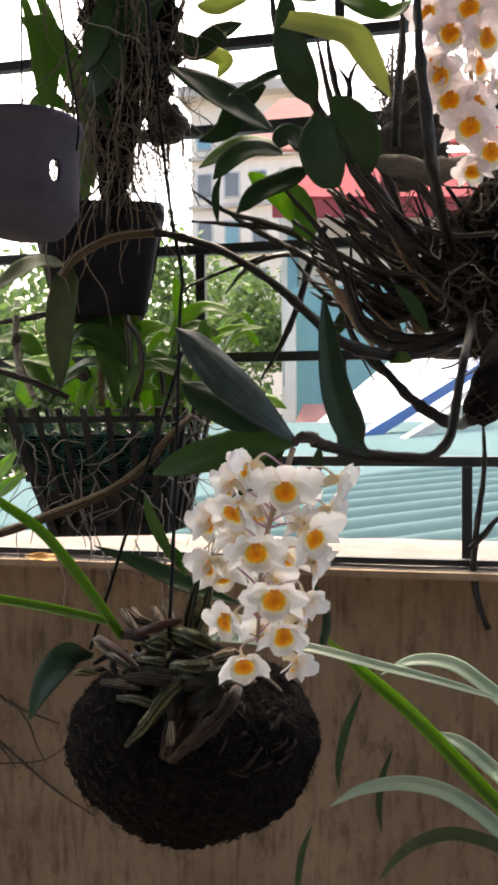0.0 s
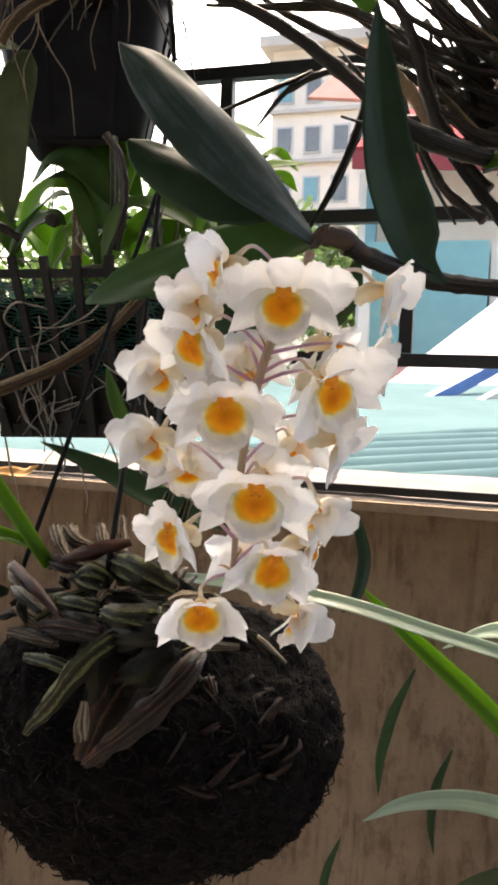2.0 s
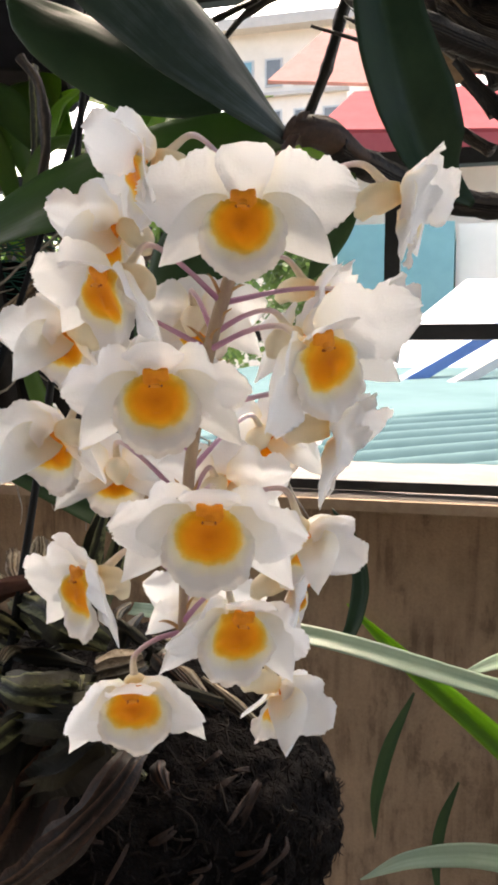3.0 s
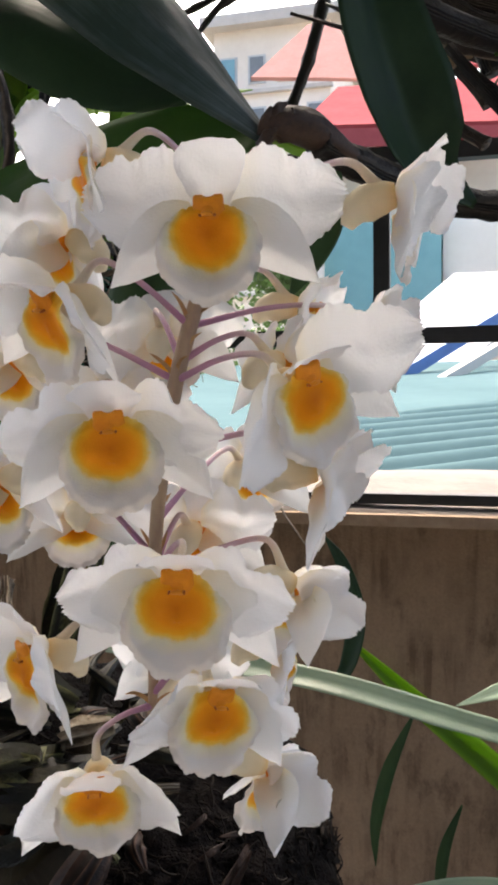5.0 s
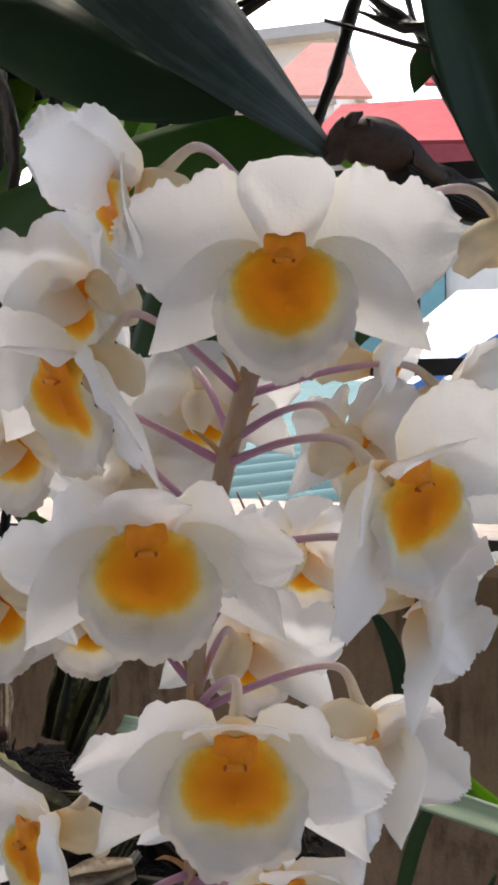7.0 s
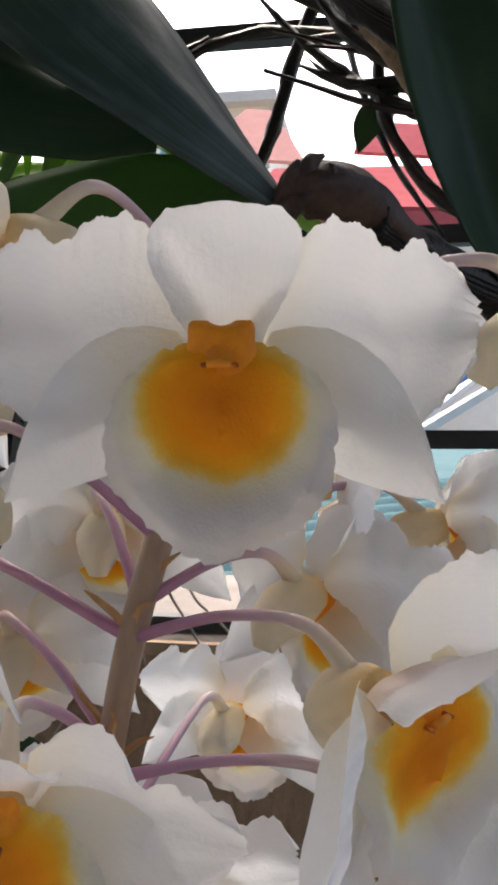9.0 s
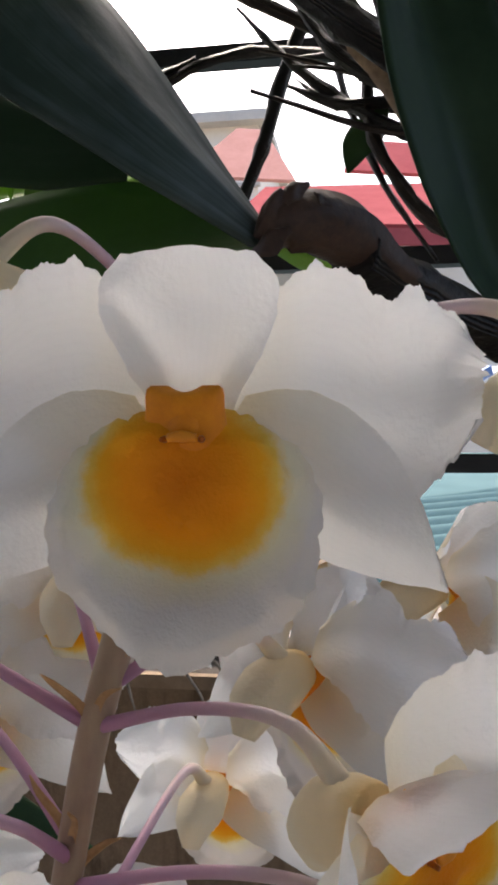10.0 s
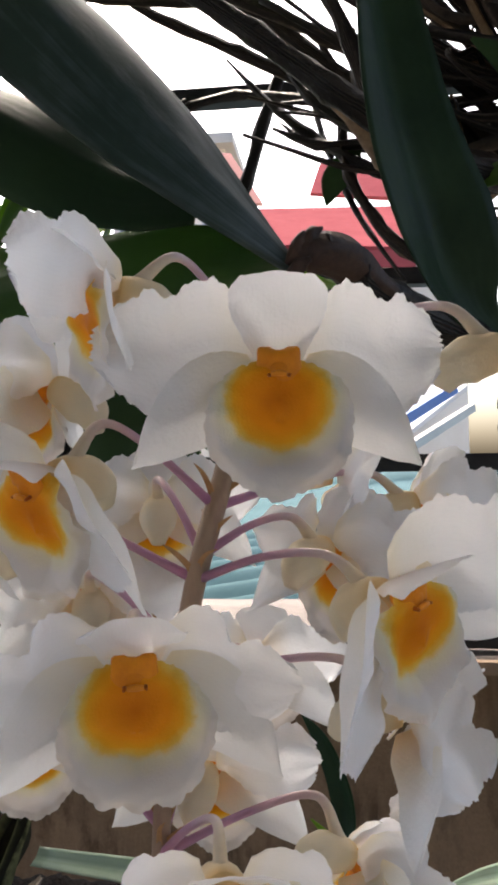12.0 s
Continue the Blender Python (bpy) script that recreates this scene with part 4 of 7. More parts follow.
# shrivelled old canes that lie over the top of the ball
for pts, radii, mat in (
    ([(-0.1302, 0.6085, 1.0740), (-0.1220, 0.6059, 1.0730), (-0.1143, 0.6085, 1.0730), (-0.1067, 0.6217, 1.0701)], (0.0020, 0.0042, 0.0050, 0.0030), "bulb_green"),
    ([(-0.1518, 0.6532, 1.0857), (-0.1343, 0.6400, 1.0876), (-0.1198, 0.6348, 1.0847), (-0.1112, 0.6400, 1.0779)], (0.0020, 0.0050, 0.0058, 0.0030), "bulb_green"),
    ([(-0.1645, 0.6479, 1.0750), (-0.1524, 0.6400, 1.0818), (-0.1437, 0.6427, 1.0769)], (0.0024, 0.0044, 0.0030), "bulb_green"),
    ([(-0.1685, 0.6085, 1.0138), (-0.1524, 0.6007, 1.0313), (-0.1395, 0.6007, 1.0487), (-0.1301, 0.6059, 1.0594), (-0.1251, 0.6164, 1.0624)], (0.0014, 0.0034, 0.0044, 0.0040, 0.0022), "bulb_green"),
    ([(-0.1819, 0.6295, 1.0400), (-0.1645, 0.6190, 1.0439), (-0.1483, 0.6164, 1.0419)], (0.0020, 0.0030, 0.0024), "bulb_green"),
    ([(-0.1272, 0.5848, 1.0281), (-0.1271, 0.5837, 1.0348), (-0.1284, 0.5875, 1.0424)], (0.0026, 0.0030, 0.0012), "bulb_dry"),
    ([(-0.1946, 0.6899, 1.0896), (-0.1842, 0.6794, 1.0867), (-0.1701, 0.6729, 1.0857)], (0.0040, 0.0038, 0.0022), "bulb_dry"),
    ([(-0.1985, 0.6598, 1.0575), (-0.1858, 0.6466, 1.0575), (-0.1756, 0.6374, 1.0546)], (0.0018, 0.0032, 0.0020), "bulb_dry"),
    ([(-0.1861, 0.6400, 1.0497), (-0.1613, 0.6269, 1.0575), (-0.1365, 0.6203, 1.0594)], (0.0022, 0.0050, 0.0040), "bulb_brown"),
    ([(-0.1762, 0.6532, 1.0818), (-0.1570, 0.6453, 1.0896), (-0.1383, 0.6505, 1.0954)], (0.0022, 0.0036, 0.0016), "bulb_red"),
    ([(-0.2097, 0.6598, 1.0750), (-0.1839, 0.6400, 1.0711), (-0.1580, 0.6243, 1.0604)], (0.0022, 0.0026, 0.0010), "bulb_red"),
    ([(-0.1325, 0.5980, 1.0108), (-0.1106, 0.5875, 1.0313), (-0.0938, 0.5875, 1.0487), (-0.0857, 0.5954, 1.0594), (-0.0858, 0.6085, 1.0614)], (0.0018, 0.0044, 0.0050, 0.0040, 0.0022), "bulb_brown"),
    ([(-0.1355, 0.6203, 1.0546), (-0.1144, 0.6085, 1.0653), (-0.1010, 0.6138, 1.0662), (-0.0988, 0.6335, 1.0653)], (0.0040, 0.0062, 0.0066, 0.0034), "bulb_dark"),
    ([(-0.1283, 0.6164, 1.0361), (-0.1103, 0.6059, 1.0526), (-0.0986, 0.6085, 1.0624)], (0.0040, 0.0075, 0.0060), "bulb_dark"),
    ([(-0.1735, 0.6860, 1.0944), (-0.1610, 0.6729, 1.0857), (-0.1532, 0.6663, 1.0789)], (0.0016, 0.0026, 0.0020), "bulb_dry"),
    ([(-0.1638, 0.6925, 1.0993), (-0.1564, 0.6794, 1.0905), (-0.1491, 0.6663, 1.0828)], (0.0016, 0.0024, 0.0020), "bulb_dry"),
    ([(-0.1476, 0.6925, 1.0740), (-0.1450, 0.6991, 1.0935), (-0.1413, 0.7056, 1.1119)], (0.0038, 0.0042, 0.0026), "bulb_green"),
    ([(-0.1405, 0.6925, 1.0701), (-0.1357, 0.6991, 1.0857), (-0.1311, 0.7056, 1.1080)], (0.0034, 0.0040, 0.0026), "bulb_green"),
    ([(-0.1975, 0.6824, 1.0917), (-0.1874, 0.6678, 1.0881), (-0.1772, 0.6591, 1.0816)], (0.003, 0.0032, 0.002), "bulb_dry"),
    ([(-0.1736, 0.6873, 1.0938), (-0.1650, 0.6722, 1.0912), (-0.1563, 0.6630, 1.0857)], (0.0022, 0.0026, 0.0018), "bulb_dry"),
    ([(-0.1660, 0.6970, 1.0969), (-0.1610, 0.6819, 1.0922), (-0.1560, 0.6727, 1.0846)], (0.0024, 0.0028, 0.0022), "bulb_dry"),
    ([(-0.2179, 0.6727, 1.0703), (-0.2030, 0.6562, 1.0681), (-0.1881, 0.6455, 1.0629)], (0.0026, 0.0034, 0.0022), "bulb_dry"),
    ([(-0.1980, 0.6484, 1.0574), (-0.1860, 0.6382, 1.0571), (-0.1740, 0.6338, 1.0539)], (0.002, 0.0032, 0.002), "bulb_dry"),
    ([(-0.2013, 0.6455, 1.0457), (-0.1834, 0.6343, 1.0494), (-0.1654, 0.6290, 1.0502)], (0.0022, 0.003, 0.0026), "bulb_dry"),
    ([(-0.1940, 0.6727, 1.0758), (-0.1793, 0.6591, 1.0788), (-0.1645, 0.6513, 1.0789)], (0.0036, 0.0042, 0.0024), "bulb_brown"),
    ([(-0.1716, 0.6552, 1.0747), (-0.1591, 0.6440, 1.0758), (-0.1464, 0.6387, 1.0739)], (0.0024, 0.0036, 0.0026), "bulb_green"),
    ([(-0.1700, 0.6387, 1.0660), (-0.1574, 0.6309, 1.0683), (-0.1448, 0.6290, 1.0677)], (0.002, 0.0034, 0.0028), "bulb_green"),
    ([(-0.1649, 0.6319, 1.0618), (-0.1521, 0.6251, 1.0630), (-0.1392, 0.6241, 1.0613)], (0.002, 0.0036, 0.0028), "bulb_dark"),
    ([(-0.1584, 0.6630, 1.0815), (-0.1401, 0.6479, 1.0818), (-0.1218, 0.6387, 1.0792)], (0.0034, 0.006, 0.004), "bulb_green"),
    ([(-0.1391, 0.6241, 1.0669), (-0.1230, 0.6153, 1.0718), (-0.1070, 0.6124, 1.0736)], (0.0026, 0.005, 0.0036), "bulb_green"),
    ([(-0.1102, 0.6241, 1.0609), (-0.1236, 0.6124, 1.0354), (-0.1370, 0.6066, 1.0070)], (0.004, 0.011, 0.006), "bulb_brown"),
    ([(-0.1286, 0.6241, 1.0598), (-0.1292, 0.6139, 1.0434), (-0.1299, 0.6095, 1.0241)], (0.005, 0.009, 0.005), "bulb_dark"),
    ([(-0.1062, 0.6240, 1.0743), (-0.0985, 0.6230, 1.0776), (-0.0927, 0.6260, 1.0792)], (0.0030, 0.0040, 0.0022), "bulb_dry"),
):
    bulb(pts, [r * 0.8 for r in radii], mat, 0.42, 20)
for k in range(52):
    x, y = rnd.uniform(170, 430), rnd.uniform(1120, 1205)
    a = Vector((-0.1504 + (x - 300) * 0.00043, 0.638 + rnd.uniform(0, 0.06), 1.0738 - (y - 1120) * 0.00044))
    e = a + Vector((rnd.uniform(-0.03, 0.03), rnd.uniform(-0.03, 0.005), rnd.uniform(-0.02, 0.006)))
    bulb([a, a.lerp(e, 0.5) + Vector((0, -0.004, 0.003)), e], (0.0008, rnd.uniform(0.0012, 0.0026), 0.0010), rnd.choice(["bulb_green", "bulb_dark", "bulb_dry", "bulb_brown", "bulb_dark"]), 0.36, 14)
# leaves and straps that grow from the ball
for pts, w, facing, mat, prof, fold in (
    ([(-0.2182, 0.67, 1.058), (-0.2326, 0.655, 1.06), (-0.2473, 0.645, 1.042), (-0.2601, 0.642, 1.013)], 0.026, (-0.4, -0.9, 0.0), "leaf_dark", LEAF, 0.2),
    ([(-0.1939, 0.67, 1.074), (-0.2207, 0.66, 1.117), (-0.2497, 0.65, 1.157), (-0.2801, 0.64, 1.182), (-0.3023, 0.63, 1.2)], 0.0088, (0.5, -0.75, 0.45), "leaf_keel", STRAP, 0.5),
    ([(-0.2034, 0.675, 1.083), (-0.2356, 0.662, 1.093), (-0.2628, 0.65, 1.101), (-0.2913, 0.64, 1.107), (-0.3135, 0.63, 1.108)], 0.0085, (0.1, -0.7, 0.7), "leaf_keel", STRAP, 0.45),
    ([(-0.1669, 0.74, 1.115), (-0.1804, 0.74, 1.139), (-0.1919, 0.74, 1.163), (-0.1981, 0.74, 1.179)], 0.013, (-0.4, -0.85, 0.2), "leaf_mid", LEAF, 0.4),
    ([(-0.1145, 0.74, 1.087), (-0.1546, 0.75, 1.095), (-0.2063, 0.76, 1.113), (-0.2547, 0.76, 1.13)], 0.017, (0.2, -0.7, 0.6), "leaf_shade", LEAF, 0.4),
    ([(-0.1616, 0.74, 1.109), (-0.1678, 0.74, 1.126), (-0.1794, 0.74, 1.138)], 0.009, (-0.2, -0.9, 0.2), "leaf_mid", LEAF, 0.4),
    ([(-0.051, 0.74, 1.047), (-0.0426, 0.74, 1.058), (-0.0394, 0.745, 1.077), (-0.0457, 0.75, 1.095), (-0.0551, 0.755, 1.106)], 0.0095, (-0.5, -0.8, 0.1), "leaf_dark", LEAF, 0.5),
):
    g = Geo()
    blade(g, local(pts, BALL), w, facing, prof, fold, 0.05, 0.0005, 9, 8, w * 70)
    part("leaf", g, M[mat], ball, "bright green strap leaf" if mat == "leaf_keel" else "")
for way in ([(-0.2017, 0.76, 1.6834), (-0.1965, 0.76, 1.6104), (-0.1883, 0.76, 1.5222), (-0.1791, 0.76, 1.4351), (-0.1685, 0.76, 1.3712), (-0.1709, 0.76, 1.334), (-0.1576, 0.698, 1.1815), (-0.1400, 0.6130, 1.0350), (-0.1342, 0.6030, 1.0313)], [(-0.1698, 0.7555, 1.299), (-0.17, 0.755, 1.295), (-0.2028, 0.73, 1.1735), (-0.2356, 0.705, 1.052)]):
    g = Geo()
    tube(g, local(way, BALL), (0.0015,), 7, 4)
    part("hanging_wire", g, M["wire"], ball)

# the pale strap-leaved plant beyond the ball
straps = thing("strap_leaf_plant", "plant with long arching pale green strap leaves by the parapet", "plant")
for pts, w, facing, mat, fold in (
    ([(-0.1493, 0.75, 1.054), (-0.0908, 0.73, 1.058), (-0.0472, 0.72, 1.057), (-0.001, 0.715, 1.049), (0.0511, 0.71, 1.04), (0.1088, 0.705, 1.027)], 0.0095, (0.1, -0.62, 0.78), "leaf_pale", 0.30),
    ([(-0.0541, 0.8, 1.05), (-0.0165, 0.8, 1.018), (0.0281, 0.795, 0.9838), (0.0675, 0.79, 0.9465), (0.1089, 0.78, 0.9082)], 0.0135, (-0.45, -0.8, 0.4), "leaf_keel", 0.7),
    ([(-0.0014, 0.85, 0.998), (0.0286, 0.82, 1.022), (0.0625, 0.81, 1.024), (0.091, 0.8, 1.009), (0.1184, 0.79, 0.9881)], 0.014, (0.1, -0.75, 0.65), "leaf_pale", 0.25),
    ([(0.0494, 0.87, 0.9383), (0.0746, 0.86, 0.9319), (0.1049, 0.85, 0.9112), (0.1314, 0.82, 0.8957)], 0.0155, (0.2, -0.8, 0.55), "leaf_pale", 0.25),
    ([(-0.0553, 0.89, 0.8456), (-0.0224, 0.88, 0.8706), (0.0219, 0.87, 0.8852), (0.0648, 0.86, 0.8821), (0.1105, 0.85, 0.8553), (0.1369, 0.82, 0.8404)], 0.0155, (0.1, -0.8, 0.6), "leaf_pale", 0.25),
    ([(-0.0078, 0.91, 0.7615), (0.0211, 0.9, 0.803), (0.06, 0.89, 0.8279), (0.0977, 0.88, 0.8301), (0.1382, 0.87, 0.8178)], 0.013, (0.1, -0.8, 0.6), "leaf_olive", 0.25),
    ([(-0.0285, 0.968, 0.9396), (-0.045, 0.973, 0.8953), (-0.0541, 0.978, 0.8541), (-0.0555, 0.98, 0.8203)], 0.012, (-0.6, -0.8, 0.1), "leaf_shade", 0.3),
    ([(0.0038, 0.993, 0.8654), (-0.0071, 0.993, 0.8316), (-0.0105, 0.993, 0.7989), (-0.0076, 0.993, 0.7694)], 0.010, (-0.6, -0.8, 0.1), "leaf_shade", 0.3),
    ([(-0.0881, 0.988, 0.7706), (-0.098, 0.988, 0.7399), (-0.1036, 0.988, 0.706), (-0.1072, 0.988, 0.6658)], 0.010, (-0.6, -0.8, 0.1), "leaf_shade", 0.3),
):
    g = Geo()
    blade(g, pts, w, facing, LEAF if mat == "leaf_shade" else STRAP if w < 0.012 else TIP, fold, 0.04, 0.0004, 10, 8, w * 300)
    part("leaf", g, M[mat], straps, {"leaf_pale": "pale silvery green strap leaf", "leaf_keel": "bright green strap leaf with a dark keel"}.get(mat, ""))


# ---- the mounted orchid beside the flowering one ----
MASS = Vector((0.0987, 0.86, 1.358))
mounted = thing("mounted_orchid", "tangle of bare orchid canes and roots with dark leaves", "orchid", at=MASS)
rnd = random.Random(11)


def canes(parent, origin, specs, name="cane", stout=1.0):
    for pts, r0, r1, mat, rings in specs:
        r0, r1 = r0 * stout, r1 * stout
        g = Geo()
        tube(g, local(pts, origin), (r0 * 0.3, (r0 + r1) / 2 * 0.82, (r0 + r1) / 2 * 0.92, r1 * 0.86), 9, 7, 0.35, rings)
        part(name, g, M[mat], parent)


canes(mounted, MASS, (
    ([(0.0336, 0.66, 1.552), (0.035, 0.665, 1.514), (0.0393, 0.67, 1.47), (0.0459, 0.69, 1.423), (0.0576, 0.79, 1.403), (0.0706, 0.83, 1.38)], 0.0050, 0.0026, "cane_dark", 7),
    ([(0.022, 0.8, 1.615), (0.0204, 0.805, 1.57), (0.0166, 0.81, 1.532), (0.0134, 0.83, 1.49)], 0.0036, 0.0034, "cane_dark", 5),
    ([(-0.0958, 0.8, 1.633), (-0.0876, 0.8, 1.588), (-0.0613, 0.805, 1.533), (-0.0308, 0.81, 1.488), (0.0139, 0.83, 1.429), (0.054, 0.85, 1.379)], 0.0044, 0.0040, "cane_dark", 8),
    ([(-0.0534, 0.79, 1.522), (-0.024, 0.795, 1.467), (0.0011, 0.8, 1.427), (0.034, 0.82, 1.381), (0.0635, 0.84, 1.337)], 0.0040, 0.0034, "cane", 7),
    ([(-0.0892, 0.82, 1.459), (-0.0426, 0.82, 1.399), (-0.0237, 0.815, 1.346), (-0.0109, 0.81, 1.321), (0.0135, 0.81, 1.309), (0.0587, 0.82, 1.311)], 0.0042, 0.0034, "cane", 7),
    ([(-0.1869, 0.86, 1.472), (-0.1526, 0.86, 1.449), (-0.1066, 0.86, 1.433), (-0.0523, 0.86, 1.407), (0.0017, 0.86, 1.373), (0.0594, 0.86, 1.323)], 0.0024, 0.0034, "cane", 8),
    ([(-0.194, 0.88, 1.446), (-0.1456, 0.88, 1.44), (-0.0867, 0.875, 1.429), (-0.0421, 0.87, 1.392), (0.0015, 0.86, 1.355), (0.0646, 0.86, 1.318)], 0.0030, 0.0034, "cane", 7),
    ([(-0.1705, 0.9, 1.466), (-0.1386, 0.9, 1.443), (-0.0894, 0.89, 1.413), (-0.0319, 0.88, 1.377), (0.0117, 0.87, 1.352)], 0.0030, 0.0028, "cane", 6),
    ([(-0.1802, 0.97, 1.385), (-0.1504, 0.97, 1.415), (-0.1008, 0.96, 1.423), (-0.0351, 0.92, 1.395)], 0.0026, 0.0026, "cane_dark", 6),
    ([(-0.2535, 0.97, 1.381), (-0.2124, 0.97, 1.399), (-0.1726, 0.97, 1.413), (-0.1339, 0.97, 1.426)], 0.0015, 0.0019, "cane_dark", 6),
    ([(-0.14, 0.97, 1.287), (-0.115, 0.97, 1.329), (-0.0964, 0.97, 1.372), (-0.0842, 0.97, 1.412), (-0.0671, 0.97, 1.454)], 0.0034, 0.0034, "cane_dark", 6),
    ([(-0.0604, 0.84, 1.385), (-0.0391, 0.835, 1.36), (-0.0179, 0.83, 1.327), (-0.0042, 0.83, 1.312)], 0.0034, 0.0040, "cane_tan", 3),
    ([(-0.0069, 0.78, 1.302), (0.0154, 0.775, 1.274), (0.0357, 0.77, 1.254), (0.0615, 0.76, 1.239), (0.0742, 0.69, 1.243)], 0.0044, 0.0036, "cane_dark", 6),
    ([(-0.0158, 0.8, 1.335), (0.0095, 0.805, 1.319), (0.0432, 0.81, 1.313), (0.0779, 0.82, 1.321)], 0.0040, 0.0034, "cane", 5),
    ([(-0.018, 0.85, 1.504), (0.0082, 0.85, 1.461), (0.0236, 0.85, 1.413), (0.0443, 0.85, 1.359)], 0.0036, 0.0034, "cane", 6),
    ([(-0.0541, 0.86, 1.44), (-0.0192, 0.86, 1.416), (0.0124, 0.86, 1.388), (0.049, 0.86, 1.339)], 0.0034, 0.0034, "cane", 6),
    ([(-0.0427, 0.88, 1.472), (-0.0156, 0.88, 1.415), (0.0115, 0.88, 1.365), (0.0386, 0.88, 1.325)], 0.0036, 0.0030, "cane_tan", 6),
    ([(-0.0844, 0.86, 1.512), (-0.0412, 0.86, 1.455), (-0.0192, 0.86, 1.411), (0.0279, 0.86, 1.34)], 0.0036, 0.0034, "cane_dark", 6),
    ([(0.0972, 0.92, 1.24), (0.1, 0.94, 1.19), (0.0944, 0.96, 1.129), (0.0906, 0.965, 1.08), (0.0965, 0.965, 1.043), (0.1067, 0.965, 1.017)], 0.0034, 0.0026, "cane_dark", 6),
    ([(0.1228, 0.96, 1.144), (0.109, 0.96, 1.129), (0.0974, 0.96, 1.114), (0.0869, 0.96, 1.104)], 0.0030, 0.0026, "cane_dark", 5),
    ([(-0.046, 0.92, 1.603), (-0.0355, 0.92, 1.585), (-0.0336, 0.92, 1.565)], 0.0022, 0.0020, "cane_dark", 2),
    ([(-0.0225, 0.92, 1.615), (-0.0333, 0.92, 1.596), (-0.0356, 0.92, 1.576), (-0.0393, 0.92, 1.522)], 0.0014, 0.0026, "cane_dark", 3),
    ([(-0.0717, 0.94, 1.649), (-0.0622, 0.93, 1.603), (-0.0517, 0.92, 1.558), (-0.0454, 0.91, 1.514)], 0.0026, 0.0030, "cane", 4),
    ([(-0.0647, 0.96, 1.669), (-0.0554, 0.95, 1.61), (-0.0407, 0.94, 1.553)], 0.0030, 0.0030, "cane", 4),
    ([(0.0067, 0.97, 1.643), (0.005, 0.97, 1.571), (0.0034, 0.97, 1.523)], 0.0026, 0.0026, "cane_tan", 4),
    ([(-0.0132, 0.86, 1.367), (-0.0057, 0.855, 1.356), (0.0039, 0.85, 1.346), (0.0167, 0.845, 1.339)], 0.0040, 0.0046, "cane", 5),
    ([(-0.0156, 0.86, 1.347), (-0.0059, 0.855, 1.341), (0.0027, 0.85, 1.331), (0.0155, 0.845, 1.319)], 0.0034, 0.0042, "cane", 5),
    ([(-0.0125, 0.86, 1.333), (-0.005, 0.855, 1.327), (0.0048, 0.85, 1.325), (0.0166, 0.845, 1.326)], 0.0034, 0.0042, "cane_tan", 5),
    ([(-0.0079, 0.86, 1.376), (-0.0025, 0.855, 1.363), (0.0017, 0.85, 1.341), (0.0133, 0.845, 1.311)], 0.0034, 0.0042, "cane_dark", 5),
    ([(-0.0752, 0.88, 1.416), (-0.0518, 0.87, 1.377), (-0.0261, 0.86, 1.355), (0.0155, 0.85, 1.338)], 0.0020, 0.0036, "cane_dark", 6),
    ([(-0.0727, 0.89, 1.371), (-0.0491, 0.88, 1.357), (-0.0211, 0.87, 1.353), (0.0167, 0.85, 1.359)], 0.0018, 0.0034, "cane_dark", 6),
    ([(-0.0517, 0.88, 1.42), (-0.0357, 0.87, 1.385), (-0.0175, 0.86, 1.363), (0.0166, 0.85, 1.347)], 0.0024, 0.0036, "cane", 6),
    ([(-0.0302, 0.87, 1.41), (-0.0281, 0.86, 1.373), (-0.0153, 0.85, 1.333), (0.0123, 0.84, 1.297)], 0.0024, 0.0034, "cane", 6),
    ([(-0.0685, 0.9, 1.389), (-0.0438, 0.89, 1.384), (-0.0156, 0.87, 1.38), (0.018, 0.85, 1.378)], 0.0016, 0.0030, "cane_dark", 6),
    ([(-0.0982, 0.9, 1.415), (-0.0736, 0.89, 1.384), (-0.0448, 0.88, 1.356), (-0.0167, 0.86, 1.333), (0.0121, 0.85, 1.32)], 0.0016, 0.0030, "cane_dark", 7),
    ([(-0.0731, 0.91, 1.385), (-0.0602, 0.9, 1.371), (-0.0409, 0.89, 1.358), (-0.0106, 0.87, 1.349), (0.0123, 0.85, 1.338)], 0.0005, 0.0028, "cane_dark", 7),
    ([(-0.0492, 0.9, 1.415), (-0.0505, 0.9, 1.389), (-0.0451, 0.89, 1.361), (-0.0292, 0.88, 1.32), (-0.0077, 0.86, 1.28)], 0.0024, 0.0007, "cane_dark", 6),
    ([(-0.0328, 0.88, 1.394), (-0.0362, 0.88, 1.367), (-0.033, 0.87, 1.336), (-0.0149, 0.86, 1.302), (0.0107, 0.85, 1.28)], 0.0020, 0.0030, "cane", 6),
), stout=1.3)
# thin dead canes that fill the fan
for k in range(28):
    a = Vector((0.062 + rnd.gauss(0, 0.012), 0.86 + rnd.uniform(-0.03, 0.03), 1.355 + rnd.gauss(0, 0.022)))
    turn = radians(rnd.uniform(112, 186))
    L = rnd.uniform(0.06, 0.135)
    e = a + Vector((math.cos(turn) * L, rnd.uniform(-0.03, 0.03), math.sin(turn) * L))
    m = a.lerp(e, 0.5) + Vector((rnd.gauss(0, 0.005), rnd.gauss(0, 0.005), -0.010 + rnd.gauss(0, 0.005)))
    r = rnd.uniform(0.0010, 0.0024)
    g = Geo()
    tube(g, local([a, m, e], MASS), (r, r, r * 0.5), 7, 6, 0.5, rnd.choice((0, 4, 6)))
    part("cane", g, M[rnd.choice(("cane", "cane_dark", "cane_dark", "cane_tan"))], mounted)
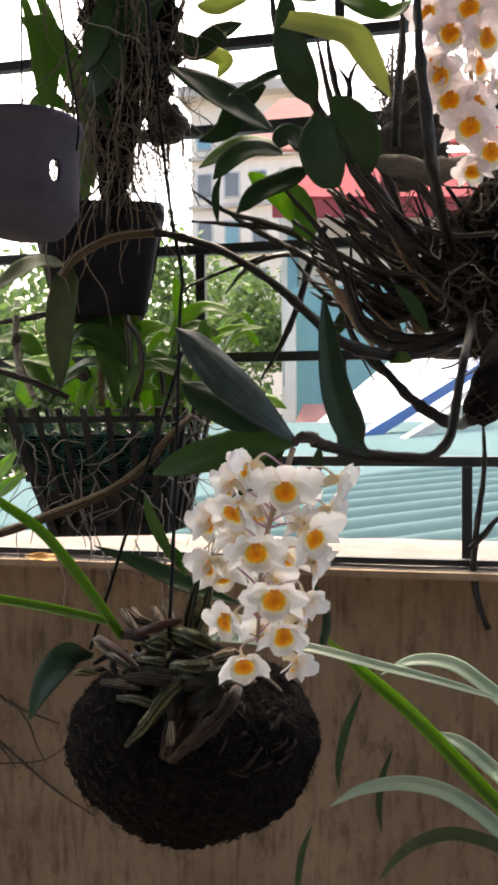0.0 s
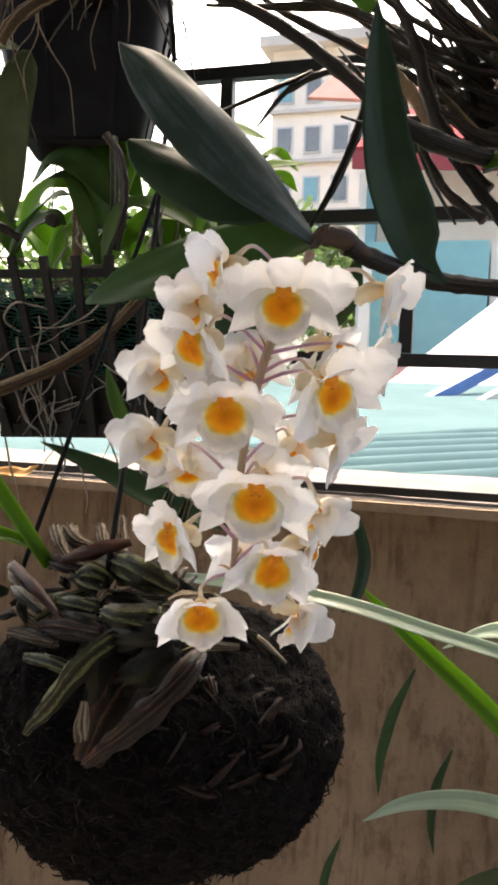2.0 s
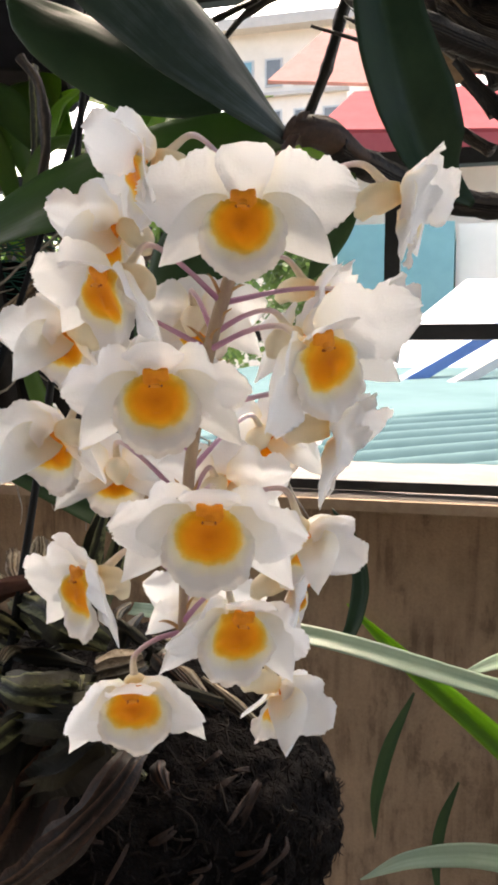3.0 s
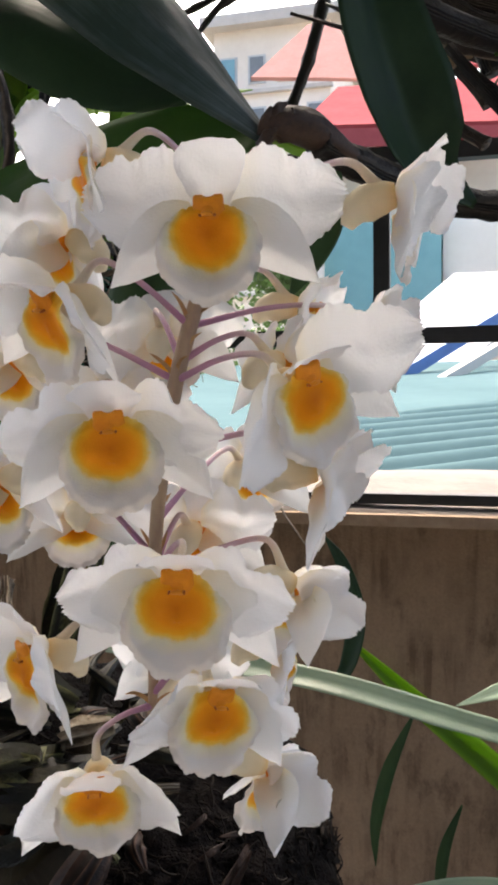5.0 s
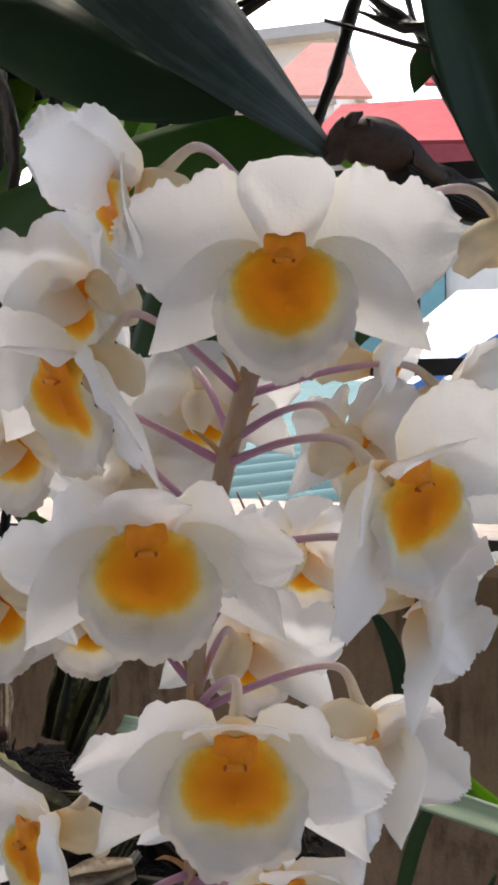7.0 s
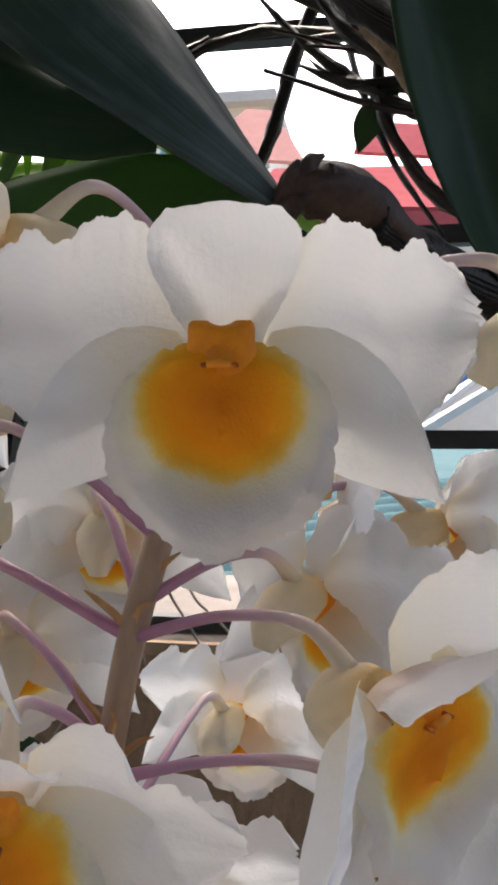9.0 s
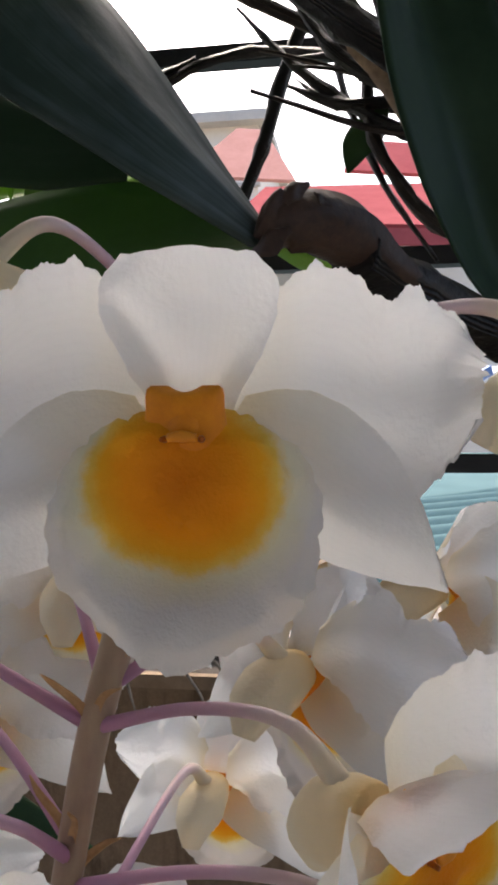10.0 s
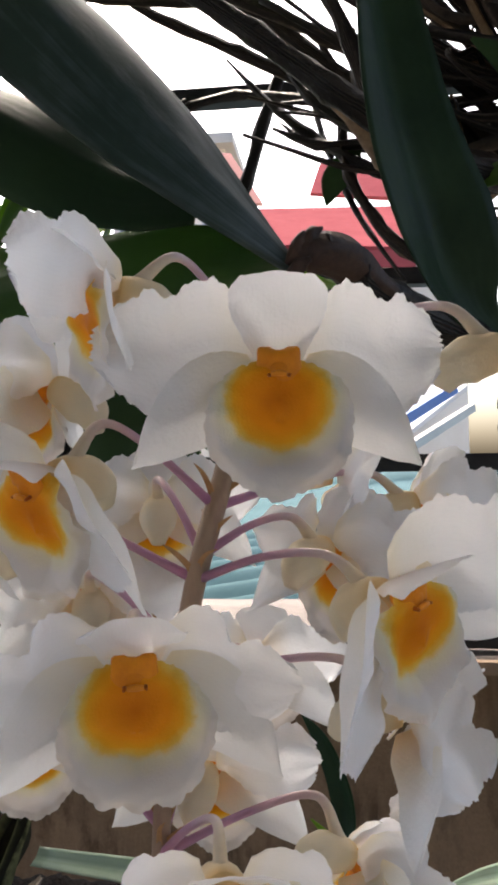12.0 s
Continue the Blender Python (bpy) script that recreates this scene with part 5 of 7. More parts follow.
# the long dark cane that arches across to the black pot
g = Geo()
tube(g, local([(-0.2702, 0.735, 1.37), (-0.2612, 0.738, 1.383), (-0.2431, 0.742, 1.396), (-0.2203, 0.75, 1.405), (-0.1927, 0.76, 1.409)], MASS), (0.0034, 0.0036, 0.0034, 0.0035), 9, 7, 0.4, 6)
part("cane", g, M["ribbed_tan"], mounted, "knotty tan end of a cane")
g = Geo()
tube(g, local([(-0.1927, 0.76, 1.409), (-0.1638, 0.76, 1.402), (-0.1279, 0.755, 1.387), (-0.0873, 0.75, 1.36), (-0.0527, 0.74, 1.329), (-0.0244, 0.7365, 1.305), (0.0108, 0.7642, 1.297), (0.0477, 0.7963, 1.302), (0.0778, 0.82, 1.316)], MASS), (0.0036, 0.0035, 0.0035, 0.0040, 0.0052, 0.0048, 0.0038), 10, 7, 0.22, 9)
part("cane", g, M["cane_dark"], mounted, "long dark arching cane")
for pts, w, facing, mat, prof, fold in (
    ([(-0.2957, 0.795, 1.391), (-0.3155, 0.785, 1.393), (-0.3389, 0.775, 1.379), (-0.3723, 0.77, 1.356)], 0.030, (0.2, -0.55, 0.8), "leaf_olive", OVAL, 0.15),
    ([(-0.2914, 0.798, 1.391), (-0.2937, 0.79, 1.363), (-0.2984, 0.79, 1.321), (-0.301, 0.795, 1.275)], 0.029, (0.15, -0.95, 0.2), "leaf_olive", OVAL, 0.15),
    ([(-0.0548, 0.8, 1.522), (-0.0682, 0.79, 1.552), (-0.0776, 0.79, 1.582), (-0.0805, 0.79, 1.622)], 0.036, (-0.5, -0.8, 0.2), "leaf_shade", OVAL, 0.2),
    ([(-0.0971, 0.81, 1.507), (-0.1269, 0.8, 1.526), (-0.157, 0.795, 1.548), (-0.1884, 0.795, 1.567)], 0.036, (0.25, -0.75, 0.6), "leaf_dark", OVAL, 0.15),
    ([(-0.0712, 0.78, 1.548), (-0.0906, 0.775, 1.539), (-0.11, 0.77, 1.529), (-0.1274, 0.77, 1.525)], 0.018, (0.0, -0.6, 0.8), "leaf_dark", LEAF, 0.5),
    ([(-0.0889, 0.82, 1.492), (-0.1134, 0.81, 1.496), (-0.1382, 0.805, 1.489), (-0.1643, 0.805, 1.476)], 0.030, (0.1, -0.7, 0.7), "leaf_mid", OVAL, 0.15),
    ([(-0.0852, 0.8, 1.482), (-0.1087, 0.79, 1.485), (-0.1292, 0.785, 1.474), (-0.1456, 0.785, 1.459)], 0.026, (0.2, -0.75, 0.6), "leaf_shade", OVAL, 0.15),
    ([(-0.0632, 0.815, 1.471), (-0.0868, 0.81, 1.46), (-0.1094, 0.805, 1.448), (-0.1289, 0.805, 1.433)], 0.026, (0.1, -0.85, 0.5), "leaf_shade", OVAL, 0.15),
    ([(-0.0536, 0.795, 1.514), (-0.0505, 0.79, 1.487), (-0.0432, 0.79, 1.462), (-0.0339, 0.795, 1.448)], 0.040, (-0.3, -0.95, 0.1), "leaf_dark", OVAL, 0.1),
    ([(-0.0105, 0.805, 1.459), (-0.0144, 0.8, 1.487), (-0.028, 0.798, 1.512), (-0.0397, 0.798, 1.528)], 0.036, (0.3, -0.9, 0.1), "leaf_shade", OVAL, 0.15),
    ([(-0.0843, 0.84, 1.467), (-0.0738, 0.84, 1.442), (-0.0686, 0.84, 1.426), (-0.0655, 0.84, 1.411)], 0.028, (-0.4, -0.9, 0.1), "leaf_mid", OVAL, 0.15),
    ([(-0.1226, 0.83, 1.476), (-0.1066, 0.83, 1.462), (-0.0907, 0.83, 1.446), (-0.0801, 0.83, 1.426)], 0.018, (-0.1, -0.9, 0.4), "leaf_bright", OVAL, 0.15),
    ([(-0.0581, 0.83, 1.49), (-0.0739, 0.825, 1.5), (-0.0856, 0.82, 1.504), (-0.0964, 0.82, 1.494)], 0.030, (0.1, -0.8, 0.5), "leaf_dark", OVAL, 0.15),
    ([(-0.1045, 0.82, 1.552), (-0.125, 0.815, 1.537), (-0.1392, 0.81, 1.511), (-0.1652, 0.81, 1.502)], 0.026, (0.2, -0.9, 0.4), "leaf_shade", OVAL, 0.15),
    ([(-0.0637, 0.69, 1.545), (-0.0399, 0.685, 1.537), (-0.0143, 0.68, 1.525), (-0.0008, 0.68, 1.505), (0.0144, 0.685, 1.48)], 0.024, (0.15, -0.9, 0.4), "leaf_yellow", STRAP, 0.2),
    ([(-0.2003, 0.89, 1.617), (-0.1788, 0.89, 1.618), (-0.1584, 0.89, 1.607), (-0.1671, 0.89, 1.592)], 0.020, (0, -0.9, 0.4), "leaf_yellow", OVAL, 0.2),
    ([(-0.1847, 0.88, 1.662), (-0.161, 0.88, 1.657), (-0.1319, 0.88, 1.662)], 0.022, (0, -0.9, 0.4), "leaf_yellow", OVAL, 0.2),
    ([(-0.0304, 0.76, 1.594), (-0.0111, 0.76, 1.585), (0.0113, 0.76, 1.575), (0.0296, 0.76, 1.585)], 0.026, (0, -0.8, 0.6), "leaf_mid", OVAL, 0.15),
    ([(-0.0707, 0.78, 1.606), (-0.0513, 0.78, 1.607), (-0.0319, 0.78, 1.616)], 0.020, (0, -0.8, 0.6), "leaf_shade", OVAL, 0.15),
    ([(0.0146, 0.79, 1.359), (0.0264, 0.785, 1.346), (0.0359, 0.785, 1.331), (0.0432, 0.785, 1.316)], 0.012, (-0.2, -0.9, 0.2), "leaf_shade", LEAF, 0.3),
    ([(-0.1543, 0.85, 1.482), (-0.1598, 0.85, 1.466), (-0.1599, 0.85, 1.45), (-0.1579, 0.85, 1.434)], 0.008, (0.3, -0.9, 0.2), "leaf_shade", LEAF, 0.3),
    ([(0.0106, 0.765, 1.292), (0.0204, 0.76, 1.294), (0.029, 0.76, 1.291)], 0.012, (0, -0.9, 0.4), "leaf_mid", LEAF, 0.2),
    ([(-0.0278, 0.88, 1.354), (-0.0343, 0.88, 1.345), (-0.0407, 0.88, 1.337), (-0.0451, 0.88, 1.325)], 0.016, (0.1, -0.9, 0.3), "leaf_shade", LEAF, 0.15),
    ([(-0.203, 0.86, 1.627), (-0.1793, 0.86, 1.608), (-0.1566, 0.86, 1.622), (-0.1339, 0.86, 1.63)], 0.030, (0, -0.9, 0.4), "leaf_shade", OVAL, 0.15),
):
    g = Geo()
    blade(g, local(pts, MASS), w, facing, prof, fold, 0.08, 0.0006, 9, 8, w * 200)
    part("leaf", g, M[mat], mounted, {"leaf_yellow": "yellowing strap leaf"}.get(mat, ""))

# the dark root mass the canes grow from
g, pts, uvs = Geo(), [], []
for i in range(40):
    th = math.pi * i / 39
    for k in range(60):
        a = 2 * math.pi * k / 60
        d = Vector((math.sin(th) * math.cos(a), math.sin(th) * math.sin(a), math.cos(th)))
        r = 1 + 0.22 * noise.noise(d * 2.3) + 0.10 * noise.noise(d * 8)
        pts.append((d.x * 0.056 * r + 0.016, d.y * 0.050 * r, d.z * 0.082 * r + 0.022))
        uvs.append((k / 60, i / 39))
g.grid(pts, uvs, 40, 60, True)
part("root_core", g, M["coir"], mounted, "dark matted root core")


def wander(rnd, start, heading, length, bend=0.5, steps=6, pull=(0, 0, 0)):
    """Points of a root that wanders on from start."""
    p, d, out = Vector(start), Vector(heading).normalized(), [Vector(start)]
    for _ in range(steps):
        d = (d + Vector((rnd.gauss(0, bend), rnd.gauss(0, bend), rnd.gauss(0, bend))) * 0.5 + Vector(pull)).normalized()
        p = p + d * (length / steps)
        out.append(p.copy())
    return out


for dens, mat, rad in ((80, "root_mid", 0.0013), (34, "root", 0.0012), (44, "cane", 0.0017)):
    for k in range(dens):
        d = Vector((rnd.gauss(0, 1), rnd.gauss(-0.6, 0.7), rnd.gauss(-0.1, 1))).normalized()
        p = Vector((d.x * 0.055 + 0.016, d.y * 0.048, d.z * 0.080 + 0.022))
        t = d.cross(Vector((rnd.uniform(-1, 1), rnd.uniform(-1, 1), rnd.uniform(-1, 1)))).normalized()
        h = t + d * 0.1 + Vector((-0.3, 0, 0.1) if mat == "cane" else (0, 0, 0))
        g = Geo()
        r = rad * rnd.uniform(0.6, 1.25)
        tube(g, wander(rnd, p, h, rnd.uniform(0.05, 0.11), 0.9, 8, (0, 0, -0.06)), (r, r * 0.9, r * 0.5), 6, 3, 0.15)
        part("root", g, M[mat], mounted)
for k in range(44):
    # thin bare canes that fan out to the upper side
    a = Vector((rnd.uniform(-0.05, 0.02), rnd.uniform(-0.05, 0.03), rnd.uniform(-0.03, 0.05)))
    h = Vector((-1, rnd.gauss(0, 0.25), rnd.uniform(0.25, 1.1))).normalized()
    L = rnd.uniform(0.07, 0.17)
    sag = Vector((0, 0, -L * rnd.uniform(0.05, 0.22)))
    r = rnd.uniform(0.0013, 0.0028)
    g = Geo()
    tube(g, [a, a + h * L * 0.33 + sag * 0.8, a + h * L * 0.66 + sag + Vector((0, rnd.gauss(0, 0.006), rnd.gauss(0, 0.006))), a + h * L], (r * 1.1, r, r * 0.7), 7, 6, 0.25, 5)
    part("cane", g, M[rnd.choice(["cane", "cane_dark", "cane_dark", "root_dark"])], mounted)
g = Geo()
for k in range(800):
    d = Vector((rnd.gauss(-0.2, 1), rnd.gauss(-0.6, 0.7), rnd.gauss(-0.2, 1))).normalized()
    p = Vector((d.x * 0.056 + 0.016, d.y * 0.050, d.z * 0.082 + 0.022))
    tube(g, wander(rnd, p, d + Vector((0, 0, -0.6)), rnd.uniform(0.015, 0.04), 1.2, 6, (0, 0, -0.12)), (0.0006, 0.0005, 0.0003), 4, 3)
tagged(part("fine_root", g, M["root_dark"], mounted), kind="stuff")
g = Geo()
tube(g, local([(0.0016, 0.795, 1.466), (0.0199, 0.79, 1.46), (0.0358, 0.79, 1.456), (0.0526, 0.795, 1.456), (0.0767, 0.805, 1.462)], MASS), (0.006, 0.011, 0.0085, 0.011, 0.0075), 14, 8, 0.3)
part("burlap_tie", g, M["burlap"], mounted, "twisted burlap strip tied round the canes")
STUB = spline(local([(0.0991, 0.7400, 1.3060), (0.0907, 0.7100, 1.2823), (0.0846, 0.7000, 1.2631), (0.0794, 0.7000, 1.2463), (0.0774, 0.7000, 1.2392)], MASS), 8)
g = Geo()
tube(g, STUB, (0.009, 0.0115, 0.0135, 0.0125, 0.007), 16, 1, 0.3)
part("burlap_end", g, M["coir"], mounted, "dark stub wrapped in coarse burlap mesh")
# two sets of strands that cross round the stub
g = Geo()
for k in range(28):
    way, strand = 1 if k % 2 else -1, []
    for j, p in enumerate(STUB):
        f = j / (len(STUB) - 1)
        rad, a = along((0.0094, 0.0119, 0.0139, 0.0129, 0.0074), f), k * math.pi / 7 + way * f * 7.0
        strand.append(p + Vector((rad * math.cos(a), rad * math.sin(a), 0)))
    tube(g, strand, (0.00045,), 4, 1)
tagged(part("burlap_mesh", g, M["burlap"], mounted, "coarse burlap mesh"), kind="stuff")
g = Geo()
tube(g, local([(0.0365, 0.92, 1.589), (0.0277, 0.92, 1.552), (0.0256, 0.91, 1.515), (0.0331, 0.9, 1.488)], MASS), (0.012, 0.026, 0.034, 0.030), 18, 6, 0.35)
part("fern_slab", g, M["stone_dark"], mounted, "dark fern-root block")
g = Geo()
for k in range(260):
    a, z = rnd.uniform(0, 6.28), rnd.uniform(-0.065, 0.06)
    p = Vector((0.0277, 0.915, 1.541)) - MASS + Vector((math.cos(a) * 0.029, math.sin(a) * 0.029, z))
    tube(g, wander(rnd, p, (rnd.gauss(0, 0.3), rnd.gauss(0, 0.3), rnd.choice((-1, 1))), rnd.uniform(0.02, 0.05), 0.6, 6), (0.0009, 0.0008, 0.0004), 4, 2)
tagged(part("fern_fibre", g, M["root_dark"], mounted), kind="stuff")

# its own hanging cluster of blossoms
STALK2 = spline(local([(0.0685, 0.775, 1.643), (0.0711, 0.775, 1.606), (0.0737, 0.772, 1.558), (0.0772, 0.77, 1.516), (0.0778, 0.768, 1.475), (0.0835, 0.766, 1.446)], MASS), 8)
g = Geo()
tube(g, STALK2, (0.0026, 0.0024, 0.0020, 0.0010), 8, 1)
part("raceme", g, M["raceme"], mounted, "fleshy mauve flower stalk")
for (at, az, el, size, sweep, roll, kit, droop, hood) in (
    ((0.0579, 0.745, 1.551), 5, -10, 1.0, 22, 0, 0, 8, 20),
    ((0.0851, 0.745, 1.545), 25, -12, 1.05, 24, 0, 1, 8, 20),
    ((0.0478, 0.75, 1.529), -35, -14, 0.9, 26, 0, 2, 8, 20),
    ((0.0537, 0.745, 1.518), -20, -12, 0.95, 26, 0, 3, 8, 20),
    ((0.0806, 0.76, 1.53), 60, -12, 0.9, 24, 0, 1, 8, 20),
    ((0.0593, 0.748, 1.5), -8, -14, 1.0, 26, 0, 0, 8, 20),
    ((0.0786, 0.752, 1.497), 25, -14, 0.9, 24, 0, 2, 8, 20),
    ((0.0747, 0.745, 1.477), 12, -16, 1.05, 26, 4, 3, 8, 20),
    ((0.0899, 0.75, 1.458), 30, -16, 1.0, 28, 0, 1, 8, 20),
    ((0.0771, 0.752, 1.444), -40, -40, 0.8, 30, 0, 2, 14, 20),
    ((0.0432, 0.755, 1.573), -40, -14, 0.9, 24, 0, 2, 8, 20),
    ((0.0737, 0.745, 1.569), 5, -10, 1.0, 24, 0, 3, 8, 20),
    ((0.0985, 0.76, 1.573), 40, -10, 1.0, 24, 0, 0, 8, 20),
    ((0.0601, 0.75, 1.595), -10, -10, 1.0, 24, 0, 1, 8, 20),
    ((0.0968, 0.765, 1.513), 70, -10, 0.9, 24, 0, 3, 8, 20),
):
    back, way = flower(mounted, Vector(at) - MASS, az + 14 * math.sin(at[0] * 900), el, size * 1.12, (sweep, sweep), roll, 4 + kit % 3, (droop, droop), hood)
    pedicel(mounted, STALK2, back, way, -0.002)


# ---- the hanging pots ----
CLAY = Vector((-0.2600, 0.655, 1.4295))
clay_pot = thing("hanging_clay_pot", "dusty grey-brown clay pot with oval side holes, on wire", "plant pot", at=CLAY)


def holed_pot(radius, height, wall, holes):
    """A turned pot with a flared rim, a ridge and a rounded foot, whose wall has oval holes that go right through it."""
    g = Geo()
    nz, na = 110, 260

    def prof(f):
        r = radius * (0.90 + 0.04 * f)
        r *= min(1.0, 0.55 + 0.45 * (min(f, 0.22) / 0.22) ** 0.5)
        r += radius * 0.07 * math.exp(-((f - 0.95) / 0.06) ** 2)
        return r + radius * 0.025 * math.exp(-((f - 0.20) / 0.018) ** 2)

    keep = {}
    for side in (0, 1):
        for i in range(nz):
            f = i / (nz - 1)
            for k in range(na):
                a = 2 * math.pi * k / na
                r = prof(f) - (wall if side else 0)
                keep[side, i, k] = len(g.v)
                g.v.append((r * math.cos(a), r * math.sin(a), (f - 0.5) * height + (wall if side and i == 0 else 0)))
                g.uv.append((k / na, f))
    gone = set()
    for i in range(nz - 1):
        for k in range(na):
            f, a = (i + 0.5) / (nz - 1), 2 * math.pi * (k + 0.5) / na
            for ha, hf, wa, hh in holes:
                if ((a - ha) / wa) ** 2 + ((f - hf) / hh) ** 2 < 1:
                    gone.add((i, k))
    for i in range(nz - 1):
        for k in range(na):
            k2 = (k + 1) % na
            if (i, k) in gone:
                continue
            for side in (0, 1):
                q = (keep[side, i, k], keep[side, i, k2], keep[side, i + 1, k2], keep[side, i + 1, k])
                g.f.append(q if side == 0 else q[::-1])
            for di, dk, e in ((0, 1, ((i, k2), (i + 1, k2))), (0, -1, ((i, k), (i + 1, k))), (1, 0, ((i + 1, k), (i + 1, k2))), (-1, 0, ((i, k), (i, k2)))):
                if (i + di, (k + dk) % na) in gone:
                    g.f.append(tuple(keep[s, p, q] for s, (p, q) in ((0, e[0]), (0, e[1]), (1, e[1]), (1, e[0]))))
    for k in range(na):
        k2 = (k + 1) % na
        g.f.append((keep[0, nz - 1, k], keep[0, nz - 1, k2], keep[1, nz - 1, k2], keep[1, nz - 1, k]))
    g.f.append(tuple(keep[0, 0, k] for k in range(na))[::-1])
    g.f.append(tuple(keep[1, 0, k] for k in range(na)))
    return g


PR = 0.0426
part("body", holed_pot(PR, 0.0868, 0.0045, ((math.radians(328), 0.50, 0.125, 0.10), (math.radians(75), 0.52, 0.55, 0.32), (math.radians(200), 0.5, 0.2, 0.12))), M["clay"], clay_pot)
for dx, dy in ((PR * 0.96, 0), (-PR * 0.5, PR * 0.8), (-PR * 0.5, -PR * 0.8)):
    g = Geo()
    tube(g, [(dx, dy, 0.02), (dx * 1.03, dy * 1.03, 0.045), (dx * 0.75, dy * 0.75, 0.12), (dx * 0.2, dy * 0.2, 0.30), (0, 0, 0.42)], (0.0009,), 7, 5)
    part("hanging_wire", g, M["wire"], clay_pot)

POT = Vector((-0.304, 0.905, 1.408))
black_pot = thing("square_black_pot", "square tapered black plastic pot with a ribbed wall, hanging", "plant pot", at=POT)


def square_ring(half, z, round_=0.2, n=40):
    out = []
    for k in range(n):
        a = 2 * math.pi * k / n
        c, s_ = math.cos(a), math.sin(a)
        p = 1.0 / ((abs(c) ** 7 + abs(s_) ** 7) ** (1 / 7))
        out.append((half * c * p, half * s_ * p, z))
    return out


def lofted(rings):
    g = Geo()
    n = len(rings[0])
    o = g.grid([p for r in rings for p in r], [(k / n, i / len(rings)) for i in range(len(rings)) for k in range(n)], len(rings), n, True)
    g.cap([o + k for k in range(n)][::-1])
    g.cap([o + (len(rings) - 1) * n + k for k in range(n)])
    return g


TOPW, BOTW, PH = 0.069, 0.0465, 0.112
body = part("body", lofted([square_ring(BOTW * 0.86, -PH / 2 + 0.016), square_ring(BOTW * 0.90, -PH / 2 + 0.001), square_ring(BOTW * 0.96, -PH / 2), square_ring(BOTW, -PH / 2 + 0.003), square_ring(TOPW * 0.96, PH / 2 - 0.012), square_ring(TOPW * 0.93, PH / 2 - 0.002), square_ring(TOPW * 0.88, PH / 2 - 0.012)]), M["plastic"], black_pot)
part("rim", lofted([square_ring(TOPW * 0.965, PH / 2 - 0.014), square_ring(TOPW * 0.995, PH / 2 - 0.013), square_ring(TOPW * 1.0, PH / 2), square_ring(TOPW * 0.95, PH / 2 + 0.001), square_ring(TOPW * 0.92, PH / 2 - 0.006)]), M["plastic"], black_pot, "rolled plastic rim")
for sx, sy in ((1, 0), (-1, 0), (0, 1), (0, -1)):
    for k in (-1, 1):
        off = k * 0.022
        a = Vector((sx * (BOTW * 1.0) + sy * off, sy * (BOTW * 1.0) + sx * off, -PH / 2 + 0.006))
        b = Vector((sx * (TOPW * 0.955) + sy * off * 1.25, sy * (TOPW * 0.955) + sx * off * 1.25, PH / 2 - 0.018))
        part("rib", Geo().bar(a, b, 0.004, 0.003, (sx, sy, 0)), M["plastic"], body, smooth=False)
black_pot.rotation_euler = (radians(1), radians(-1), radians(22))

# the long-rooted orchid over the black pot
ROOTY = Vector((-0.2558, 0.815, 1.559))
rooted = thing("long_rooted_orchid", "orchid with tangled grey roots hanging over a black pot", "orchid", at=ROOTY)
rnd = random.Random(23)
for k in range(230):
    x = 0.008 + rnd.gauss(0, 0.017)
    z0 = rnd.uniform(-0.02, 0.20)
    x += 0.034 if k % 3 == 0 and z0 > 0.04 else 0.0
    mat, r = rnd.choice([("root_dark", 0.0012), ("root_mid", 0.0007), ("root_mid", 0.0009), ("root", 0.0005), ("root_tan", 0.0006)])
    L = rnd.uniform(0.08, 0.19)
    g = Geo()
    tube(g, wander(rnd, (x - 0.006 + 0.08 * (z0 - 0.1), rnd.gauss(0, 0.020), z0), (rnd.gauss(0, 0.22), rnd.gauss(0, 0.22), -1), L, 0.6, 11, (0, 0, -0.26)), (r, r, r * 0.5), 6, 2, 0.15)
    part("root", g, M[mat], rooted)
for k in range(12):
    g = Geo()
    x = rnd.uniform(-0.05, 0.05)
    tube(g, wander(rnd, (x, rnd.uniform(-0.07, -0.03), rnd.uniform(-0.14, 0.0)), (rnd.gauss(0, 0.3), -0.1, -1), rnd.uniform(0.06, 0.16), 0.5, 7, (0, 0.02, -0.2)), (0.0006, 0.0006, 0.0003), 5, 3)
    part("root", g, M["root_tan"], rooted)
g = Geo()
tube(g, [(0.0, 0.01, 0.24), (-0.008, 0.01, 0.15), (0.0, 0.008, 0.06), (0.004, 0.008, -0.03), (0.0, 0.01, -0.13)], (0.032, 0.031, 0.026, 0.020, 0.012), 20, 8, 0.6)
tube(g, [(0.030, 0.016, 0.20), (0.036, 0.014, 0.10), (0.040, 0.012, 0.02), (0.046, 0.012, -0.05)], (0.020, 0.026, 0.020, 0.006), 20, 8, 0.7)
part("root_core", g, M["coir"], rooted, "dark matted root core")
g = Geo()
for k in range(1100):
    side = rnd.random() < 0.35
    p = (rnd.gauss(0.048 if side else 0.004, 0.016 if side else 0.022), rnd.gauss(0, 0.02), rnd.uniform(-0.08, 0.09) if side else rnd.uniform(-0.10, 0.18))
    tube(g, wander(rnd, p, (rnd.gauss(0, 0.8), rnd.gauss(0, 0.8), rnd.gauss(-0.6, 0.6)), rnd.uniform(0.015, 0.04), 1.2, 6, (0, 0, -0.15)), (0.0004, 0.0004, 0.0002), 4, 2)
tagged(part("fine_root", g, M["root_mid"], rooted), kind="stuff")
g = Geo()
